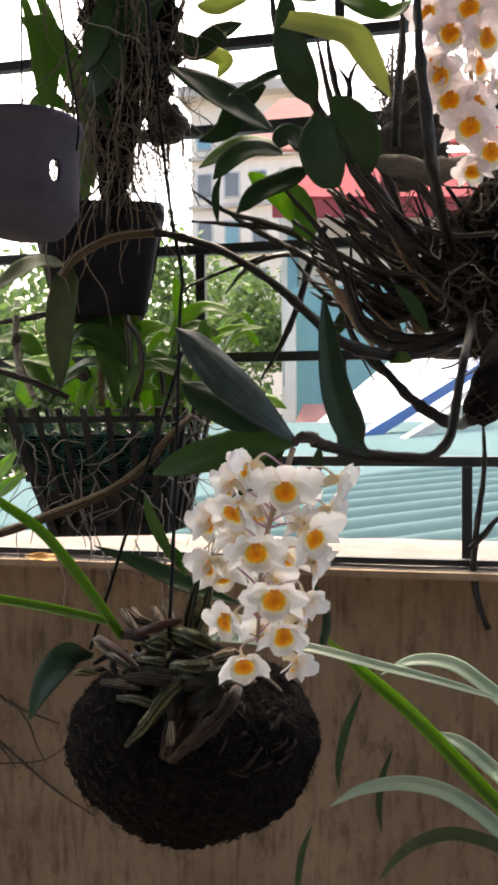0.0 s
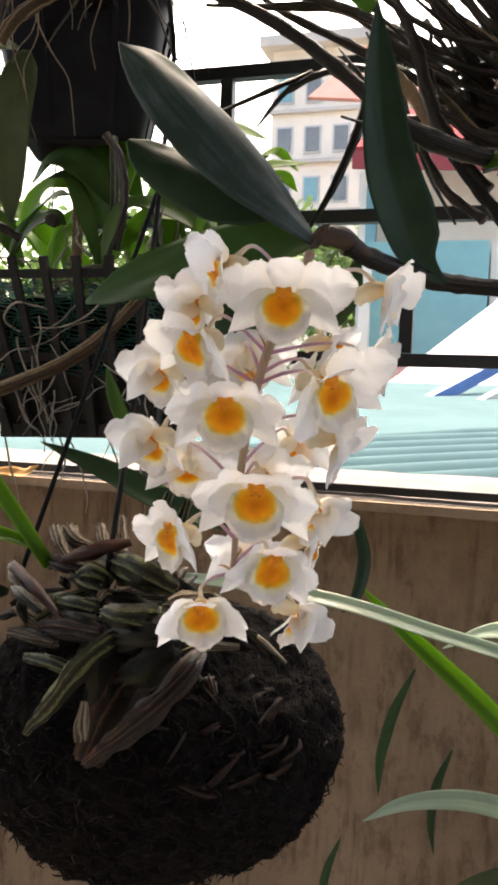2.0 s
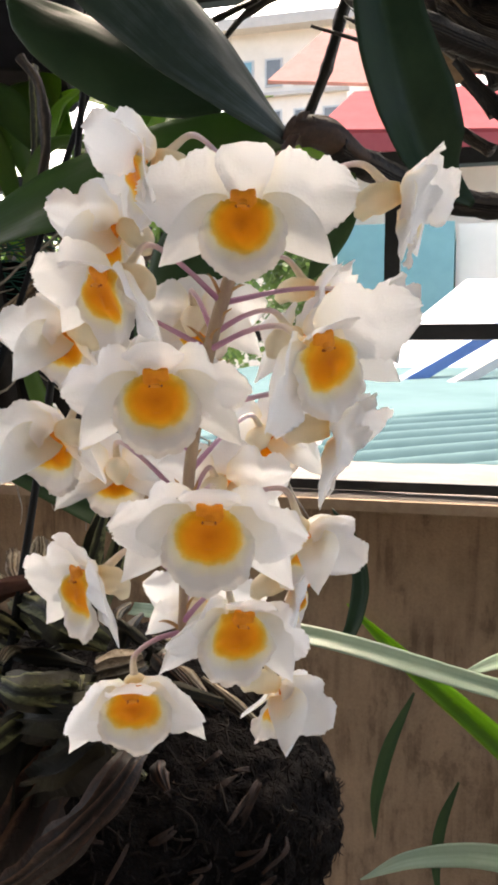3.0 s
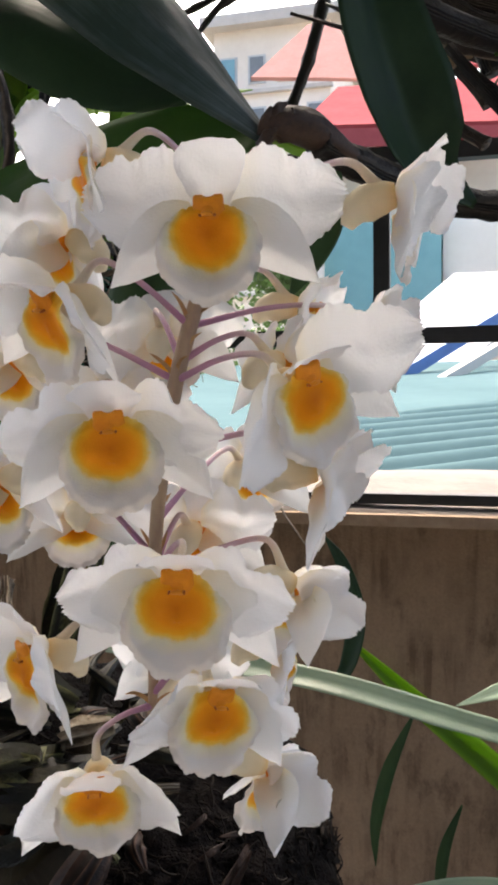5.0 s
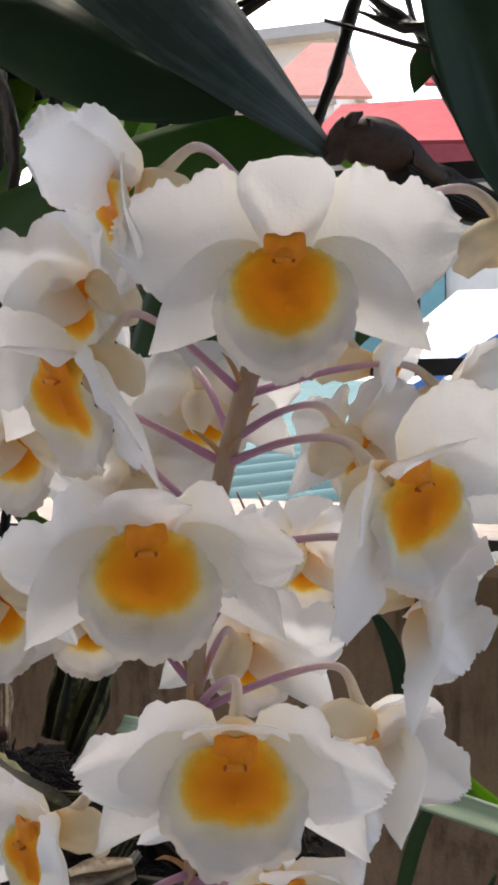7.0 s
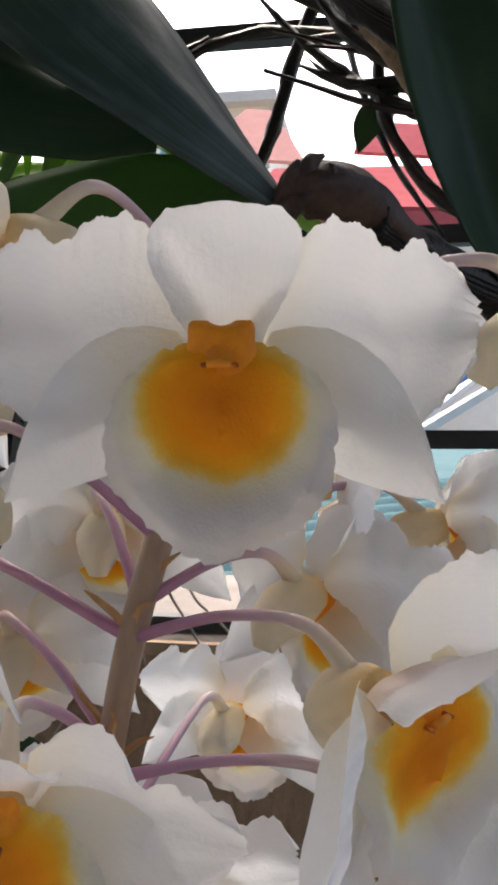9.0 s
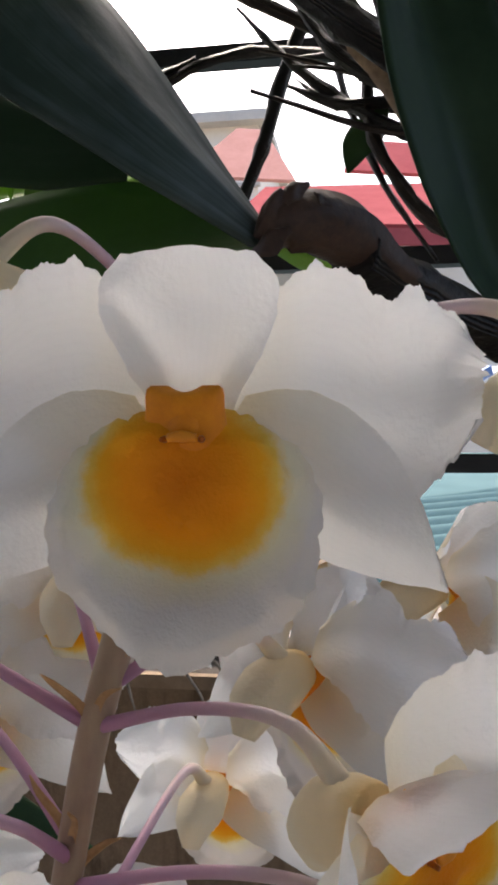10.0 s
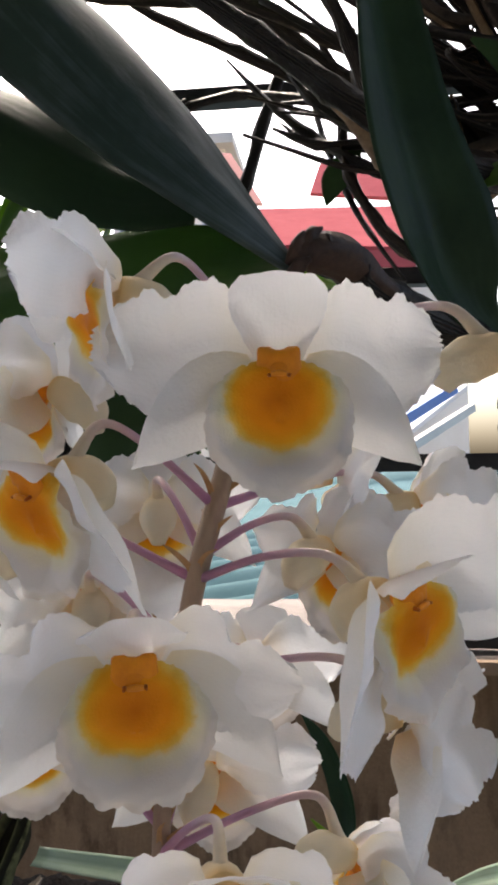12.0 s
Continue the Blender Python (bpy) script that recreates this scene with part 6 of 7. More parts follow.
tube(g, local([(-0.2043, 0.83, 1.539), (-0.2005, 0.83, 1.525), (-0.1986, 0.83, 1.511)], ROOTY), (0.016, 0.019, 0.010), 14, 5, 0.25)
part("stump", g, M["stone_dark"], rooted, "dark wooden stump")
canes(rooted, ROOTY, (
    ([(-0.2716, 0.8, 1.67), (-0.2528, 0.8, 1.615), (-0.2405, 0.81, 1.566), (-0.2362, 0.82, 1.517)], 0.0050, 0.0042, "cane_dark", 6),
    ([(-0.22, 0.82, 1.673), (-0.2255, 0.82, 1.611), (-0.2309, 0.82, 1.558), (-0.2393, 0.82, 1.506)], 0.0046, 0.0040, "cane", 6),
    ([(-0.1757, 0.81, 1.642), (-0.1912, 0.815, 1.605), (-0.2107, 0.82, 1.568), (-0.2281, 0.82, 1.526)], 0.0036, 0.0034, "cane", 6),
    ([(-0.2841, 0.8, 1.608), (-0.2623, 0.8, 1.564), (-0.2499, 0.81, 1.525), (-0.2455, 0.82, 1.49)], 0.0040, 0.0040, "cane_dark", 6),
), "old_cane")
for pts, w, mat in (
    ([(-0.2999, 0.86, 1.557), (-0.3208, 0.86, 1.605), (-0.3367, 0.86, 1.652), (-0.3566, 0.86, 1.7)], 0.017, "leaf_mid"),
    ([(-0.3046, 0.87, 1.52), (-0.3042, 0.87, 1.567), (-0.312, 0.87, 1.613), (-0.334, 0.87, 1.656)], 0.015, "leaf_mid"),
    ([(-0.2957, 0.87, 1.485), (-0.2986, 0.87, 1.514), (-0.3013, 0.87, 1.549), (-0.2899, 0.87, 1.589)], 0.020, "leaf_mid"),
    ([(-0.3002, 0.85, 1.604), (-0.3243, 0.85, 1.627), (-0.3495, 0.85, 1.646), (-0.3647, 0.85, 1.656)], 0.020, "leaf_mid"),
    ([(-0.3029, 0.84, 1.595), (-0.3201, 0.84, 1.603), (-0.3393, 0.84, 1.6), (-0.3485, 0.84, 1.595)], 0.016, "leaf_mid"),
    ([(-0.3032, 0.84, 1.55), (-0.3244, 0.84, 1.565), (-0.3396, 0.84, 1.565), (-0.3548, 0.84, 1.557)], 0.018, "leaf_mid"),
    ([(-0.3106, 0.79, 1.525), (-0.3124, 0.79, 1.565), (-0.3192, 0.79, 1.607), (-0.333, 0.79, 1.656)], 0.015, "leaf_mid"),
    ([(-0.3069, 0.8, 1.537), (-0.3056, 0.8, 1.574), (-0.3094, 0.8, 1.606), (-0.3183, 0.8, 1.635)], 0.016, "leaf_mid"),
    ([(-0.2705, 0.78, 1.573), (-0.2856, 0.78, 1.584), (-0.3036, 0.78, 1.612), (-0.3248, 0.78, 1.615)], 0.016, "leaf_mid"),
    ([(-0.3017, 0.86, 1.444), (-0.2994, 0.86, 1.484), (-0.2961, 0.86, 1.517), (-0.3, 0.86, 1.543)], 0.013, "leaf_mid"),
    ([(-0.2676, 0.78, 1.562), (-0.252, 0.77, 1.576), (-0.2437, 0.77, 1.601), (-0.2405, 0.77, 1.63)], 0.026, "leaf_shade"),
    ([(-0.2657, 0.78, 1.536), (-0.2471, 0.77, 1.546), (-0.2339, 0.77, 1.565), (-0.2247, 0.77, 1.589)], 0.028, "leaf_dark"),
    ([(-0.2325, 0.79, 1.588), (-0.2403, 0.79, 1.62), (-0.2371, 0.79, 1.65)], 0.030, "leaf_dark"),
    ([(-0.2194, 0.79, 1.592), (-0.2072, 0.79, 1.621), (-0.1909, 0.79, 1.649)], 0.030, "leaf_shade"),
    ([(-0.2652, 0.8, 1.575), (-0.2563, 0.8, 1.548), (-0.2515, 0.8, 1.516)], 0.024, "leaf_shade"),
):
    g = Geo()
    blade(g, local(pts, ROOTY), w, (0.1, -0.9, 0.3), LEAF, 0.2, 0.08, 0.0005, 8, 7, w * 300)
    part("leaf", g, M[mat], rooted)


# ---- the slatted basket ----
TL, TR, TBR = Vector((-0.3762, 0.812, 1.248)), Vector((-0.196, 0.812, 1.248)), Vector((-0.1905, 0.955, 1.248))
TBL = TL + (TBR - TR)
BL, BR, BBR = Vector((-0.3344, 0.835, 1.126)), Vector((-0.2128, 0.835, 1.131)), Vector((-0.2157, 0.935, 1.126))
BBL = BL + (BBR - BR)
basket = thing("slatted_basket", "tapered black plastic slatted orchid basket hanging before the ledge", "basket")
for a, b, c, d, n in ((TL, TR, BL, BR, 7), (TR, TBR, BR, BBR, 5), (TBR, TBL, BBR, BBL, 7), (TBL, TL, BBL, BL, 5)):
    face = (b - a).cross(Vector((0, 0, 1))).normalized()
    for k in range(n):
        f = (k + 0.5) / n
        p, q = a.lerp(b, f), c.lerp(d, f)
        g = Geo()
        g.bar(p + Vector((0, 0, 0.008)), q, 0.0056, 0.0042, face)
        part("slat", g, M["plastic_dusty"], basket, smooth=False)
    for h, w in ((0.03, 0.006), (0.52, 0.006), (0.97, 0.010)):
        out = face * 0.004
        part("rail", Geo().bar(a.lerp(c, h) - out, b.lerp(d, h) - out, w, 0.005, face), M["plastic_dusty"], basket, smooth=False)
    # the solid lower wall
    g = Geo()
    o = -face * 0.006
    pts = [a.lerp(c, 0.60) + o, b.lerp(d, 0.60) + o, d + o, c + o]
    g.v += [tuple(p) for p in pts] + [tuple(p - face * 0.003) for p in pts]
    g.uv += [(0.3, 0.5)] * 8
    for q in ((0, 1, 2, 3), (7, 6, 5, 4), (0, 4, 5, 1), (1, 5, 6, 2), (2, 6, 7, 3), (3, 7, 4, 0)):
        g.f.append(q)
    part("side_wall", g, M["plastic_dusty"], basket, smooth=False)
g = Geo()
base = [BL, BR, BBR, BBL]
g.v += [tuple(p) for p in base] + [tuple(p + Vector((0, 0, 0.006))) for p in base]
g.uv += [(0.3, 0.5)] * 8
for q in ((3, 2, 1, 0), (4, 5, 6, 7), (0, 1, 5, 4), (1, 2, 6, 5), (2, 3, 7, 6), (3, 0, 4, 7)):
    g.f.append(q)
part("base", g, M["plastic_dusty"], basket, smooth=False)
CEN = (TL + TR + TBR + TBL) / 4
for p in (TBR, TBL):
    g = Geo()
    tube(g, [p, p.lerp(Vector((CEN.x, CEN.y, CEN.z + 0.5)), 0.5), (CEN.x, CEN.y, CEN.z + 0.55)], (0.0008,), 5, 4)
    part("hanging_wire", g, M["wire"], basket)

# what grows in it
grown = thing("basket_orchid", "leafy green orchid growing through green net in the slatted basket", "orchid")
g, pts, uvs = Geo(), [], []
rows, cols = 60, 110


def inside(u, v):
    """A place in the basket's inner wall: u round it, v down it."""
    corners = ((TL, BL), (TR, BR), (TBR, BBR), (TBL, BBL))
    i = int(u * 4) % 4
    f = u * 4 - int(u * 4)
    (a, c), (b, d) = corners[i], corners[(i + 1) % 4]
    mid = CEN - Vector((0, 0, v * 0.13))
    return mid + (a.lerp(c, v).lerp(b.lerp(d, v), f) - mid) * 0.90


# net strands, crossing both ways
for k in range(90):
    u = k / 90
    strand = [inside((u + 0.02 * math.sin(j * 1.3 + k)) % 1.0, 0.02 + 0.6 * j / 5) + Vector((0.002 * math.sin(j * 3 + k), 0.002 * math.cos(j + k), 0)) for j in range(6)]
    tube(g, strand, (0.0005,), 3, 2)
for k in range(30):
    v = 0.02 + 0.6 * k / 29
    tube(g, [inside((j / 40) % 1.0, v) + Vector((0, 0, 0.002 * math.sin(j * 2.1 + k))) for j in range(40)], (0.0005,), 3, 1)
tagged(part("shade_net", g, M["net"], grown, "green shade net lining"), kind="stuff")
rnd = random.Random(31)
g, pts, uvs = Geo(), [], []
for i in range(16):
    for k in range(40):
        v = 0.16 + 0.78 * i / 15
        p = inside(k / 40, v)
        c = CEN - Vector((0, 0, v * 0.13))
        q = c + (p - c) * 0.93 * (1 + 0.10 * noise.noise(p * 60))
        pts.append(tuple(q))
        uvs.append((k / 40, i / 15))
o = g.grid(pts, uvs, 16, 40, True)
g.cap([o + k for k in range(40)])
part("fill", g, M["coir"], grown, "dark fern-root fill")
for k in range(130):
    u, v = rnd.random(), rnd.uniform(0.0, 0.8)
    if 0.5 < u < 0.95:
        continue
    p = inside(u, v)
    c = CEN - Vector((0, 0, v * 0.13))
    p = c + (p - c) * 1.12
    g = Geo()
    r = rnd.uniform(0.0004, 0.0008)
    tube(g, wander(rnd, p, (rnd.gauss(0, 0.8), -0.15, rnd.gauss(-0.7, 0.5)), rnd.uniform(0.03, 0.09), 0.6, 6, (0, 0, -0.12)), (r, r, r * 0.5), 5, 3)
    part("root", g, M["root"], grown)
for k in range(70):
    p = CEN + Vector((rnd.uniform(-0.085, 0.085), rnd.uniform(-0.055, 0.05), rnd.uniform(-0.05, 0.012)))
    r = rnd.uniform(0.0007, 0.0015)
    g = Geo()
    tube(g, wander(rnd, p, (rnd.gauss(0, 1), rnd.gauss(0, 0.6), rnd.gauss(0.1, 0.5)), rnd.uniform(0.03, 0.09), 0.9, 7), (r, r, r * 0.5), 5, 3)
    part("root", g, M[rnd.choice(["root", "root_mid", "root_mid"])], grown)
for k in range(14):
    x = -0.33 + 0.21 * rnd.random()
    g = Geo()
    tube(g, wander(rnd, (x, rnd.uniform(0.83, 0.90), 1.125), (rnd.gauss(0, 0.3), 0, -1), rnd.uniform(0.03, 0.08), 0.5, 6, (0, 0, -0.2)), (0.0008, 0.0008, 0.0004), 5, 3)
    part("root", g, M["root"], grown)
for pts, w, mat in (
    ([(-0.2137, 0.9, 1.328), (-0.2125, 0.9, 1.352), (-0.2143, 0.9, 1.376), (-0.2192, 0.9, 1.397)], 0.016, "leaf_bright"),
    ([(-0.219, 0.88, 1.327), (-0.1998, 0.88, 1.347), (-0.1757, 0.88, 1.357), (-0.143, 0.88, 1.347)], 0.022, "leaf_bright"),
    ([(-0.2056, 0.92, 1.306), (-0.1805, 0.92, 1.33), (-0.1555, 0.92, 1.338), (-0.1217, 0.92, 1.34)], 0.018, "leaf_bright"),
    ([(-0.2124, 0.86, 1.302), (-0.2002, 0.86, 1.325), (-0.1821, 0.86, 1.336), (-0.1533, 0.86, 1.323)], 0.020, "leaf_mid"),
    ([(-0.2577, 0.86, 1.275), (-0.2695, 0.86, 1.31), (-0.2875, 0.86, 1.324), (-0.3157, 0.86, 1.321)], 0.026, "leaf_mid"),
    ([(-0.2621, 0.87, 1.269), (-0.2487, 0.87, 1.316), (-0.2366, 0.87, 1.332), (-0.2155, 0.87, 1.34)], 0.022, "leaf_bright"),
    ([(-0.254, 0.84, 1.257), (-0.2448, 0.84, 1.285), (-0.2287, 0.84, 1.296), (-0.2067, 0.84, 1.293)], 0.018, "leaf_mid"),
    ([(-0.3217, 0.9, 1.271), (-0.3407, 0.9, 1.295), (-0.3608, 0.9, 1.308), (-0.4014, 0.9, 1.309)], 0.026, "leaf_bright"),
    ([(-0.3453, 0.88, 1.258), (-0.3643, 0.88, 1.289), (-0.3804, 0.88, 1.301), (-0.4068, 0.88, 1.308)], 0.024, "leaf_mid"),
    ([(-0.3815, 0.9, 1.253), (-0.3915, 0.9, 1.272), (-0.3945, 0.9, 1.284), (-0.3913, 0.9, 1.309)], 0.020, "leaf_bright"),
    ([(-0.3768, 0.92, 1.31), (-0.398, 0.92, 1.329), (-0.4182, 0.92, 1.336), (-0.4539, 0.92, 1.331)], 0.026, "leaf_mid"),
    ([(-0.25, 0.9, 1.306), (-0.2658, 0.9, 1.336), (-0.2878, 0.9, 1.349), (-0.3201, 0.9, 1.349)], 0.024, "leaf_mid"),
    ([(-0.2565, 0.88, 1.269), (-0.2463, 0.88, 1.287), (-0.2312, 0.88, 1.296), (-0.2132, 0.88, 1.292)], 0.020, "leaf_bright"),
    ([(-0.3041, 0.86, 1.258), (-0.2979, 0.86, 1.276), (-0.2858, 0.86, 1.286), (-0.2725, 0.86, 1.304)], 0.016, "leaf_bright"),
    ([(-0.3814, 0.9, 1.272), (-0.3609, 0.9, 1.295), (-0.3477, 0.9, 1.308), (-0.3404, 0.9, 1.332)], 0.018, "leaf_bright"),
    ([(-0.4125, 0.93, 1.181), (-0.4269, 0.93, 1.168), (-0.4411, 0.93, 1.161), (-0.4565, 0.93, 1.155)], 0.024, "leaf_bright"),
    ([(-0.4249, 0.94, 1.207), (-0.4393, 0.94, 1.187), (-0.4536, 0.94, 1.173)], 0.024, "leaf_bright"),
    ([(-0.3249, 0.86, 1.319), (-0.3003, 0.855, 1.334), (-0.271, 0.85, 1.323), (-0.2501, 0.85, 1.295)], 0.030, "leaf_green"),
    ([(-0.3417, 0.87, 1.279), (-0.3314, 0.87, 1.304), (-0.3141, 0.87, 1.319), (-0.295, 0.87, 1.317)], 0.022, "leaf_bright"),
    ([(-0.2669, 0.9, 1.325), (-0.2637, 0.9, 1.344), (-0.2686, 0.9, 1.36), (-0.2766, 0.9, 1.364)], 0.015, "leaf_bright"),
    ([(-0.3455, 0.86, 1.26), (-0.3302, 0.86, 1.281), (-0.3109, 0.86, 1.292), (-0.2958, 0.86, 1.287)], 0.026, "leaf_green"),
    ([(-0.278, 0.9, 1.311), (-0.2628, 0.9, 1.333), (-0.2427, 0.9, 1.342), (-0.2197, 0.9, 1.334)], 0.022, "leaf_bright"),
    ([(-0.2607, 0.92, 1.308), (-0.2435, 0.92, 1.33), (-0.2184, 0.92, 1.337), (-0.1865, 0.92, 1.327)], 0.020, "leaf_bright"),
    ([(-0.171, 0.93, 1.316), (-0.1589, 0.93, 1.331), (-0.145, 0.93, 1.333), (-0.1331, 0.93, 1.321)], 0.014, "leaf_bright"),
    ([(-0.1793, 0.94, 1.325), (-0.1731, 0.94, 1.344), (-0.1541, 0.94, 1.355), (-0.1353, 0.94, 1.339)], 0.012, "leaf_bright"),
):
    g = Geo()
    blade(g, pts, w, (rnd.gauss(0, 0.25), -0.65, 0.7), LEAF, 0.25, 0.08, 0.0004, 8, 7, w * 300)
    part("leaf", g, M[mat], grown, "bright green arching leaf" if mat == "leaf_bright" else "")
for k in range(26):
    b = Vector((rnd.uniform(-0.36, -0.15), rnd.uniform(0.85, 0.96), rnd.uniform(1.22, 1.26)))
    h = Vector((rnd.gauss(0, 0.5), rnd.gauss(0, 0.3), 1)).normalized()
    L = rnd.uniform(0.05, 0.11)
    e = b + h * L + Vector((h.x * 0.06, 0, -0.02))
    g = Geo()
    blade(g, [b, b.lerp(e, 0.4) + Vector((0, 0, 0.014)), b.lerp(e, 0.75) + Vector((0, 0, 0.012)), e], rnd.uniform(0.012, 0.024), (rnd.gauss(0, 0.5), -0.6, 0.7), LEAF, 0.25, 0.08, 0.0004, 6, 6, k)
    part("leaf", g, M[rnd.choice(["leaf_bright", "leaf_mid", "leaf_mid"])], grown)
for pts, r, mat in (
    ([(-0.2565, 0.85, 1.246), (-0.2543, 0.85, 1.269), (-0.2501, 0.85, 1.297), (-0.2571, 0.86, 1.349)], 0.0034, "bulb_green"),
    ([(-0.2386, 0.83, 1.263), (-0.2279, 0.82, 1.289), (-0.2307, 0.82, 1.322), (-0.2426, 0.82, 1.339)], 0.0028, "cane"),
    ([(-0.286, 0.86, 1.258), (-0.2858, 0.86, 1.28), (-0.2866, 0.86, 1.304)], 0.0034, "cane_tan"),
    ([(-0.3615, 0.78, 1.293), (-0.3322, 0.78, 1.284), (-0.3061, 0.785, 1.273), (-0.2903, 0.79, 1.265)], 0.0030, "cane"),
    ([(-0.3463, 0.83, 1.267), (-0.3553, 0.83, 1.287), (-0.3643, 0.83, 1.31), (-0.364, 0.83, 1.35)], 0.0034, "root"),
    ([(-0.4048, 0.86, 1.347), (-0.3722, 0.86, 1.35), (-0.3408, 0.86, 1.355), (-0.3034, 0.86, 1.359)], 0.0028, "cane"),
    ([(-0.2186, 0.86, 1.269), (-0.2215, 0.86, 1.292), (-0.2274, 0.86, 1.302)], 0.0030, "bulb_green"),
):
    g = Geo()
    tube(g, pts, (r, r * 1.1, r * 0.9), 8, 6, 0.2, 4)
    part("cane", g, M[mat], grown)
for c in ((-0.365, 0.825, 1.321), (-0.3055, 0.85, 1.287)):
    g = Geo()
    tube(g, wander(rnd, c, (1, -0.4, 0.3), 0.012, 0.9, 4), (0.003, 0.005, 0.004), 8, 3, 0.5)
    part("knot", g, M["root_dark"], grown)
# a long dry ribbed cane that lies across the front of the basket
g = Geo()
tube(g, [(-0.3701, 0.74, 1.133), (-0.3277, 0.745, 1.145), (-0.2804, 0.75, 1.162), (-0.2332, 0.755, 1.182), (-0.2032, 0.76, 1.205), (-0.1805, 0.77, 1.233), (-0.1692, 0.79, 1.248)], (0.0030, 0.0036, 0.0038, 0.0036, 0.0028, 0.0020), 14, 7, 0.15, 0, 0.25)
part("dry_cane", g, M["ribbed_tan"], grown, "dry ribbed tan cane")

# dry twigs against the parapet and a fallen leaf on the ledge
twig = thing("dry_twig", "dark branching dry twig hanging against the parapet wall", "twig")
for pts, r in (
    ([(-0.5572, 1.038, 0.8484), (-0.5117, 1.043, 0.8158), (-0.4815, 1.048, 0.7891), (-0.4363, 1.053, 0.7517), (-0.3841, 1.056, 0.7214)], 0.0017),
    ([(-0.5395, 1.038, 0.9104), (-0.5022, 1.043, 0.8727), (-0.4648, 1.048, 0.8549), (-0.4306, 1.053, 0.8422)], 0.0016),
    ([(-0.494, 1.043, 0.8737), (-0.473, 1.048, 0.8429), (-0.4611, 1.048, 0.8131), (-0.448, 1.048, 0.7903)], 0.0010),
    ([(-0.5364, 1.043, 0.7847), (-0.4897, 1.048, 0.787), (-0.449, 1.048, 0.7953), (-0.4174, 1.048, 0.8164)], 0.0010),
    ([(-0.5443, 1.043, 0.8246), (-0.5117, 1.043, 0.8098), (-0.4907, 1.048, 0.7791)], 0.0014),
):
    g = Geo()
    tube(g, pts, (r * 1.35, r * 1.2, r * 0.5), 7, 6, 0.5)
    part("branch", g, M["root_dark"], twig)
fallen = thing("fallen_leaf", "curled dry orange leaf lying on the ledge", "leaf")
g = Geo()
blade(g, [(-0.4243, 0.955, 1.082), (-0.406, 0.955, 1.079), (-0.3878, 0.955, 1.08), (-0.3756, 0.955, 1.089)], 0.016, (0, -0.5, 0.9), LEAF, 0.5, 0.2, 0.0004, 6, 6, 2)
part("blade", g, grained("leaf_dry_orange", (0.40, 0.20, 0.06), (0.62, 0.36, 0.12), 80, 0.7), fallen)


# ---- outside ----
structure("ground", Geo().box((-900, -900, -6.3), (900, 900, -6.0)), M["earth"], "bare ground and street far below")

roof = thing("corrugated_roof", "teal corrugated metal roof just outside the grille", "roof")
g, pts, uvs = Geo(), [], []
ny = 300
for i in range(ny):
    y = 1.75 + 4.6 * i / (ny - 1)
    for k in range(400):
        x = -1.55 + 4.6 * k / 399
        # ribbed near the grille, a plain lapped sheet beyond
        plain = min(1.0, max(0.0, (y - 1.15 * x - 3.46) / 0.05))
        z = 0.905 + (y - 1.75) * 0.058 + 0.021 * (1 - plain) * math.sin(2 * math.pi * (y - 0.85 * x) / 0.17) + 0.012 * plain
        pts.append((x, y, z + 0.004 * math.sin(x * 3 + y)))
        uvs.append((k / 399, i / ny))
g.grid(pts, uvs, ny, 400)
part("sheet", g, M["roof_teal"], roof)
part("support", Geo().box((-1.5, 1.9, -6.0), (3.0, 6.2, 0.85)), M["facade_grey"], roof, "grey wall under the roof", False)


def slab(a, b, c, d, thick=0.05):
    """A flat panel through four corners, with thickness away from the viewer."""
    g = Geo()
    q = [Vector(p) for p in (a, b, c, d)]
    n = (q[1] - q[0]).cross(q[3] - q[0]).normalized() * thick
    g.v += [tuple(p) for p in q] + [tuple(p + n) for p in q]
    g.uv += [(0.3, 0.5)] * 8
    for f in ((0, 1, 2, 3), (7, 6, 5, 4), (0, 4, 5, 1), (1, 5, 6, 2), (2, 6, 7, 3), (3, 7, 4, 0)):
        g.f.append(f)
    return g


awning = thing("sloping_awning", "white sloping awning on blue and grey steel beams", "awning")
part("sheet", slab((-1.031, 6.4, 0.912), (-0.210, 6.4, 0.919), (1.089, 8, 1.907), (-0.005, 8, 1.923)), M["sheet_white"], awning, smooth=False)
part("beam", Geo().bar((-0.432, 5, 1.025), (0.775, 6.6, 1.785), 0.07, 0.07), M["blue"], awning, "blue steel beam", False)
part("strut", Geo().bar((-0.243, 4.7, 0.970), (0.876, 6.4, 1.624), 0.055, 0.055), M["facade_grey"], awning, "grey strut", False)
shed = thing("teal_shed", "teal metal-clad shed with a pale end wall", "shed")
part("wall", Geo().box((-1.300, 8.2, -6.0), (-0.122, 9.4, 2.516)), M["panel_teal"], shed, smooth=False)
part("end_wall", Geo().box((-0.080, 8.4, -6.0), (0.556, 9.6, 2.521)), M["facade"], shed, smooth=False)
part("post", Geo().box((-1.234 - 0.05, 8.0, -6.0), (-1.234 + 0.05, 8.1, 2.366)), M["facade"], shed, smooth=False)
part("apron", slab((-1.149, 7.6, 1.061), (-0.254, 7.6, 1.065), (-0.274, 8.1, 1.296), (-1.113, 8.1, 1.297)), M["roof_salmon"], shed, "red tiled apron", False)

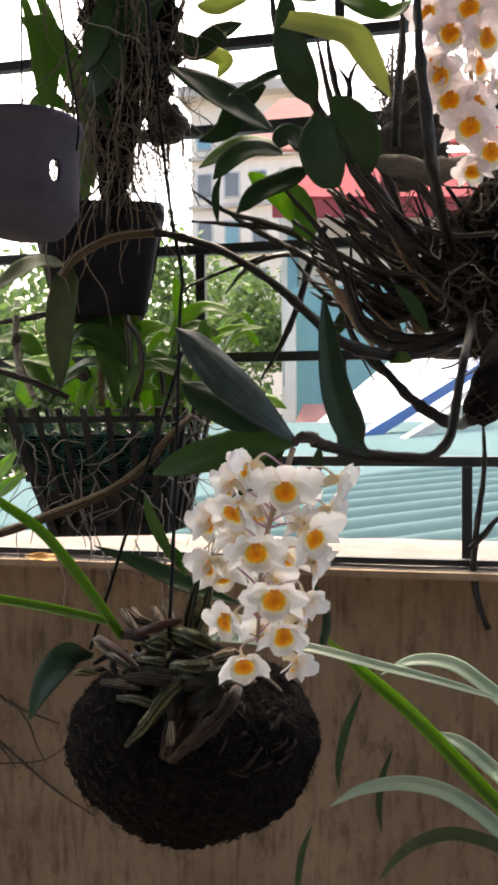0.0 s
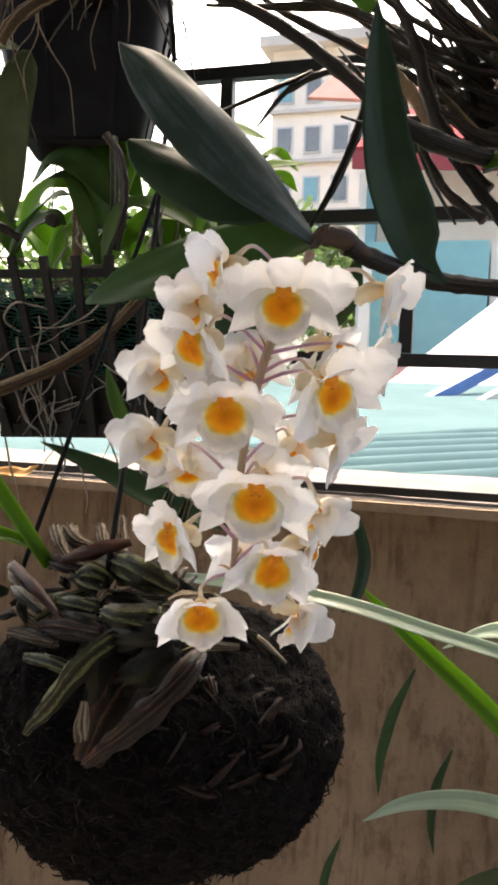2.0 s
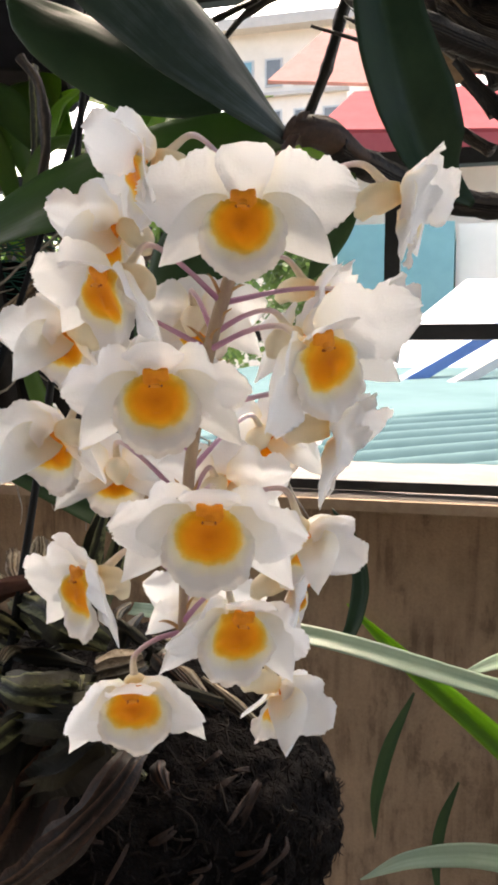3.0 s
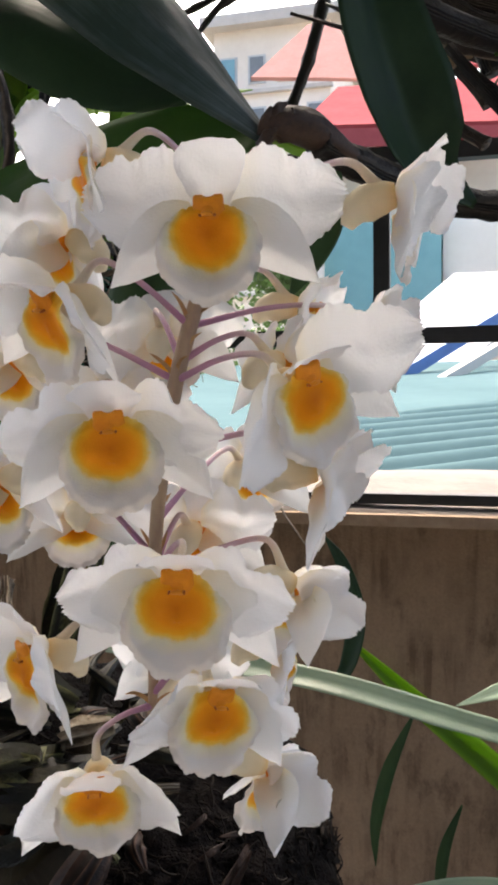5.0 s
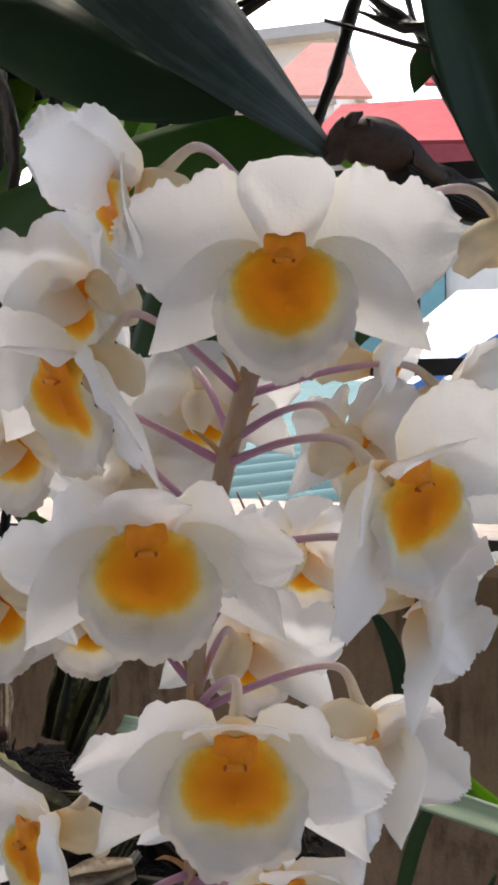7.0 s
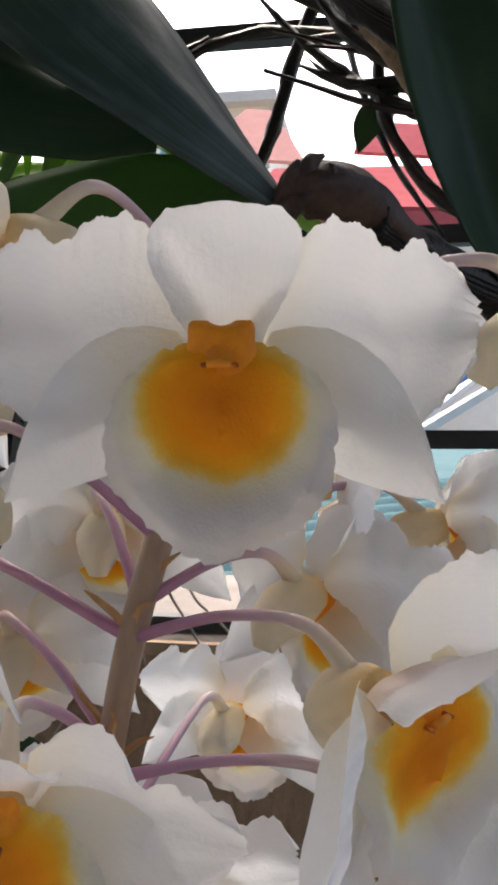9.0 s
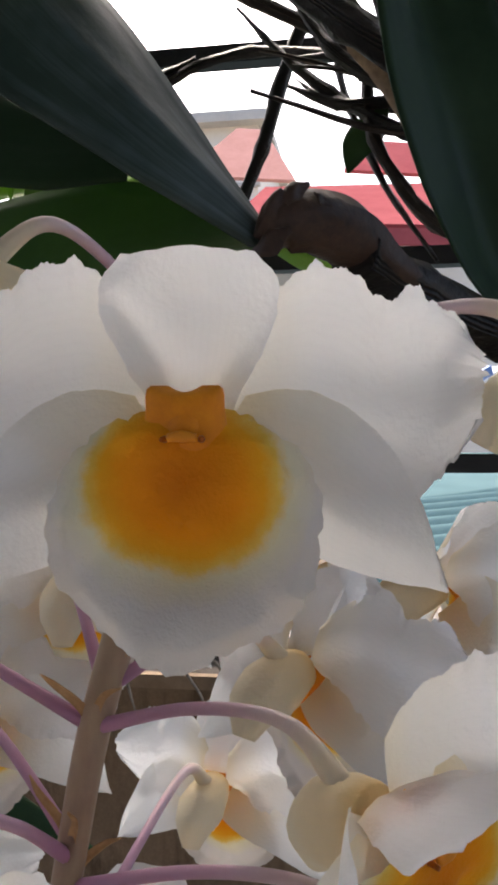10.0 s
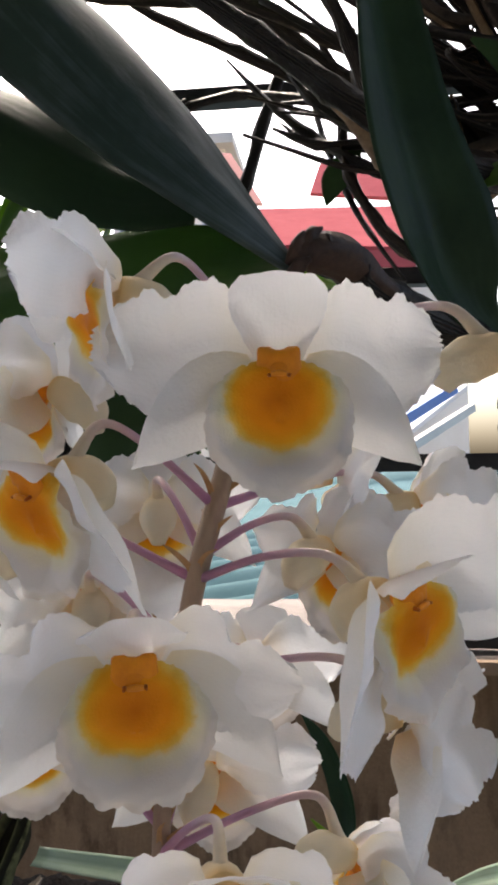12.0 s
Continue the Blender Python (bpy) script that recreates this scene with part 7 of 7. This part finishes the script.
house = thing("red_roofed_house", "house with red metal awnings and a salmon tiled roof", "house")
part("wall", Geo().box((-1.686, 10.2, -6.0), (1.421, 13.0, 3.999)), M["facade"], house, smooth=False)
part("awning", slab((-1.61, 9.2, 3.655), (0.749, 9.2, 3.509), (0.891, 11.2, 4.603), (-1.471, 11.2, 4.671)), M["roof_red"], house, "red sheet-metal awning", False)
part("fascia", slab((-1.606, 9.2, 3.466), (0.757, 9.2, 3.333), (0.748, 9.19, 3.506), (-1.608, 9.19, 3.652)), M["roof_red"], house, smooth=False)
part("roof", slab((-2.805, 12, 5.189), (-1.139, 12, 5.01), (-1.797, 13.5, 6.364), (-2.239, 13.5, 6.418)), M["roof_salmon"], house, "salmon tiled hip roof", False)
part("upper_roof", slab((-0.438, 11.5, 4.95), (1.983, 11.5, 4.68), (2.156, 12.5, 5.429), (-0.320, 12.5, 5.728)), M["roof_red"], house, smooth=False)
for x, z in ((-1.430, 1.9), (-0.899, 1.9), (-0.383, 1.9)):
    w = part("window", Geo().box((x - 0.24, 10.16, z - 0.3), (x + 0.24, 10.21, z + 0.3)), M["frame"], house, smooth=False)
    part("pane", Geo().box((x - 0.19, 10.14, z - 0.25), (x + 0.19, 10.158, z + 0.25)), M["glass_dark"], w, smooth=False)
part("shutter", Geo().box((-1.577, 10.0, -1.0), (-1.457, 10.15, 3.477)), M["door_blue"], house, "blue shutter", False)

block = thing("pale_apartment_block", "pale plastered apartment block with rows of windows", "building")
bx0, bx1, by = -4.494, -2.255, 16.0
bz = 7.514
part("wall", Geo().box((bx0, by, -6.0), (bx1, by + 5, bz)), M["facade"], block, smooth=False)
part("roof", Geo().box((bx0 - 0.2, by - 0.3, bz), (bx1 + 0.2, by + 5.2, bz + 0.2)), M["facade_grey"], block, smooth=False)
for zc in range(5):
    for xc in range(4):
        cx = bx0 + (xc + 0.5) * (bx1 - bx0) / 4
        cz = bz - 0.75 - zc * 0.95
        w = part("window", Geo().box((cx - 0.17, by - 0.03, cz - 0.26), (cx + 0.17, by + 0.02, cz + 0.26)), M["frame"], block, smooth=False)
        part("pane", Geo().box((cx - 0.13, by - 0.05, cz - 0.22), (cx + 0.13, by - 0.032, cz + 0.22)), M["glass_dark"] if (xc * 3 + zc * 2) % 7 else M["door_blue"], w, smooth=False)
    part("band", Geo().box((bx0 - 0.05, by - 0.10, bz - 1.2 - zc * 0.95), (bx1 + 0.05, by - 0.001, bz - 1.13 - zc * 0.95)), M["facade_grey"], block, smooth=False)


def tree(name, at, height, crown, leaves, seed):
    t = thing(name, "leafy green tree beyond the balcony", "tree", at=at)
    rnd = random.Random(seed)
    g = Geo()
    tube(g, [(0, 0, 0), (0.05, 0, height * 0.4), (-0.04, 0, height * 0.75)], (0.13, 0.10, 0.05), 9, 5, 0.2)
    for k in range(9):
        a = rnd.uniform(0, 6.28)
        z = height * rnd.uniform(0.45, 0.75)
        tube(g, [(0, 0, z), (math.cos(a) * crown * 0.4, math.sin(a) * crown * 0.4, z + crown * 0.3), (math.cos(a) * crown * 0.8, math.sin(a) * crown * 0.8, z + crown * rnd.uniform(0.3, 0.7))], (0.04, 0.025, 0.008), 6, 4)
    part("trunk", g, M["trunk"], t)
    g = Geo()
    clumps = [Vector((rnd.gauss(0, 0.5), rnd.gauss(0, 0.4), rnd.gauss(0, 0.45))) * crown + Vector((0, 0, height * 0.85)) for _ in range(34)]
    for k in range(leaves):
        c = rnd.choice(clumps)
        p = c + Vector((rnd.gauss(0, 1), rnd.gauss(0, 1), rnd.gauss(0, 1))) * crown * 0.16
        d = Vector((rnd.gauss(0, 1), rnd.gauss(0, 1), rnd.gauss(-0.3, 0.8))).normalized()
        s = d.cross(Vector((rnd.gauss(0, 1), rnd.gauss(0, 1), rnd.gauss(0, 1)))).normalized()
        L, W = rnd.uniform(0.06, 0.13), rnd.uniform(0.02, 0.04)
        o = len(g.v)
        g.v += [tuple(p), tuple(p + d * L * 0.5 + s * W), tuple(p + d * L), tuple(p + d * L * 0.5 - s * W)]
        g.uv += [(0.5, 0), (1, 0.5), (0.5, 1), (0, 0.5)]
        g.f.append((o, o + 1, o + 2, o + 3))
    tagged(part("crown", g, M["tree_leaf"], t), kind="stuff")
    return t


for top, cr, sd in (((-2.068, 11, 2.436), 0.75, 1), ((-3.051, 6.5, 1.842), 0.8, 2), ((-2.604, 8, 1.962), 0.9, 3), ((-3.0, 5.6, 1.25), 0.75, 4)):
    p = Vector(top)
    h = (p.z + 6.0) / 0.85
    tree("tree", (p.x, p.y, -6.0), h, cr, 3600, sd)
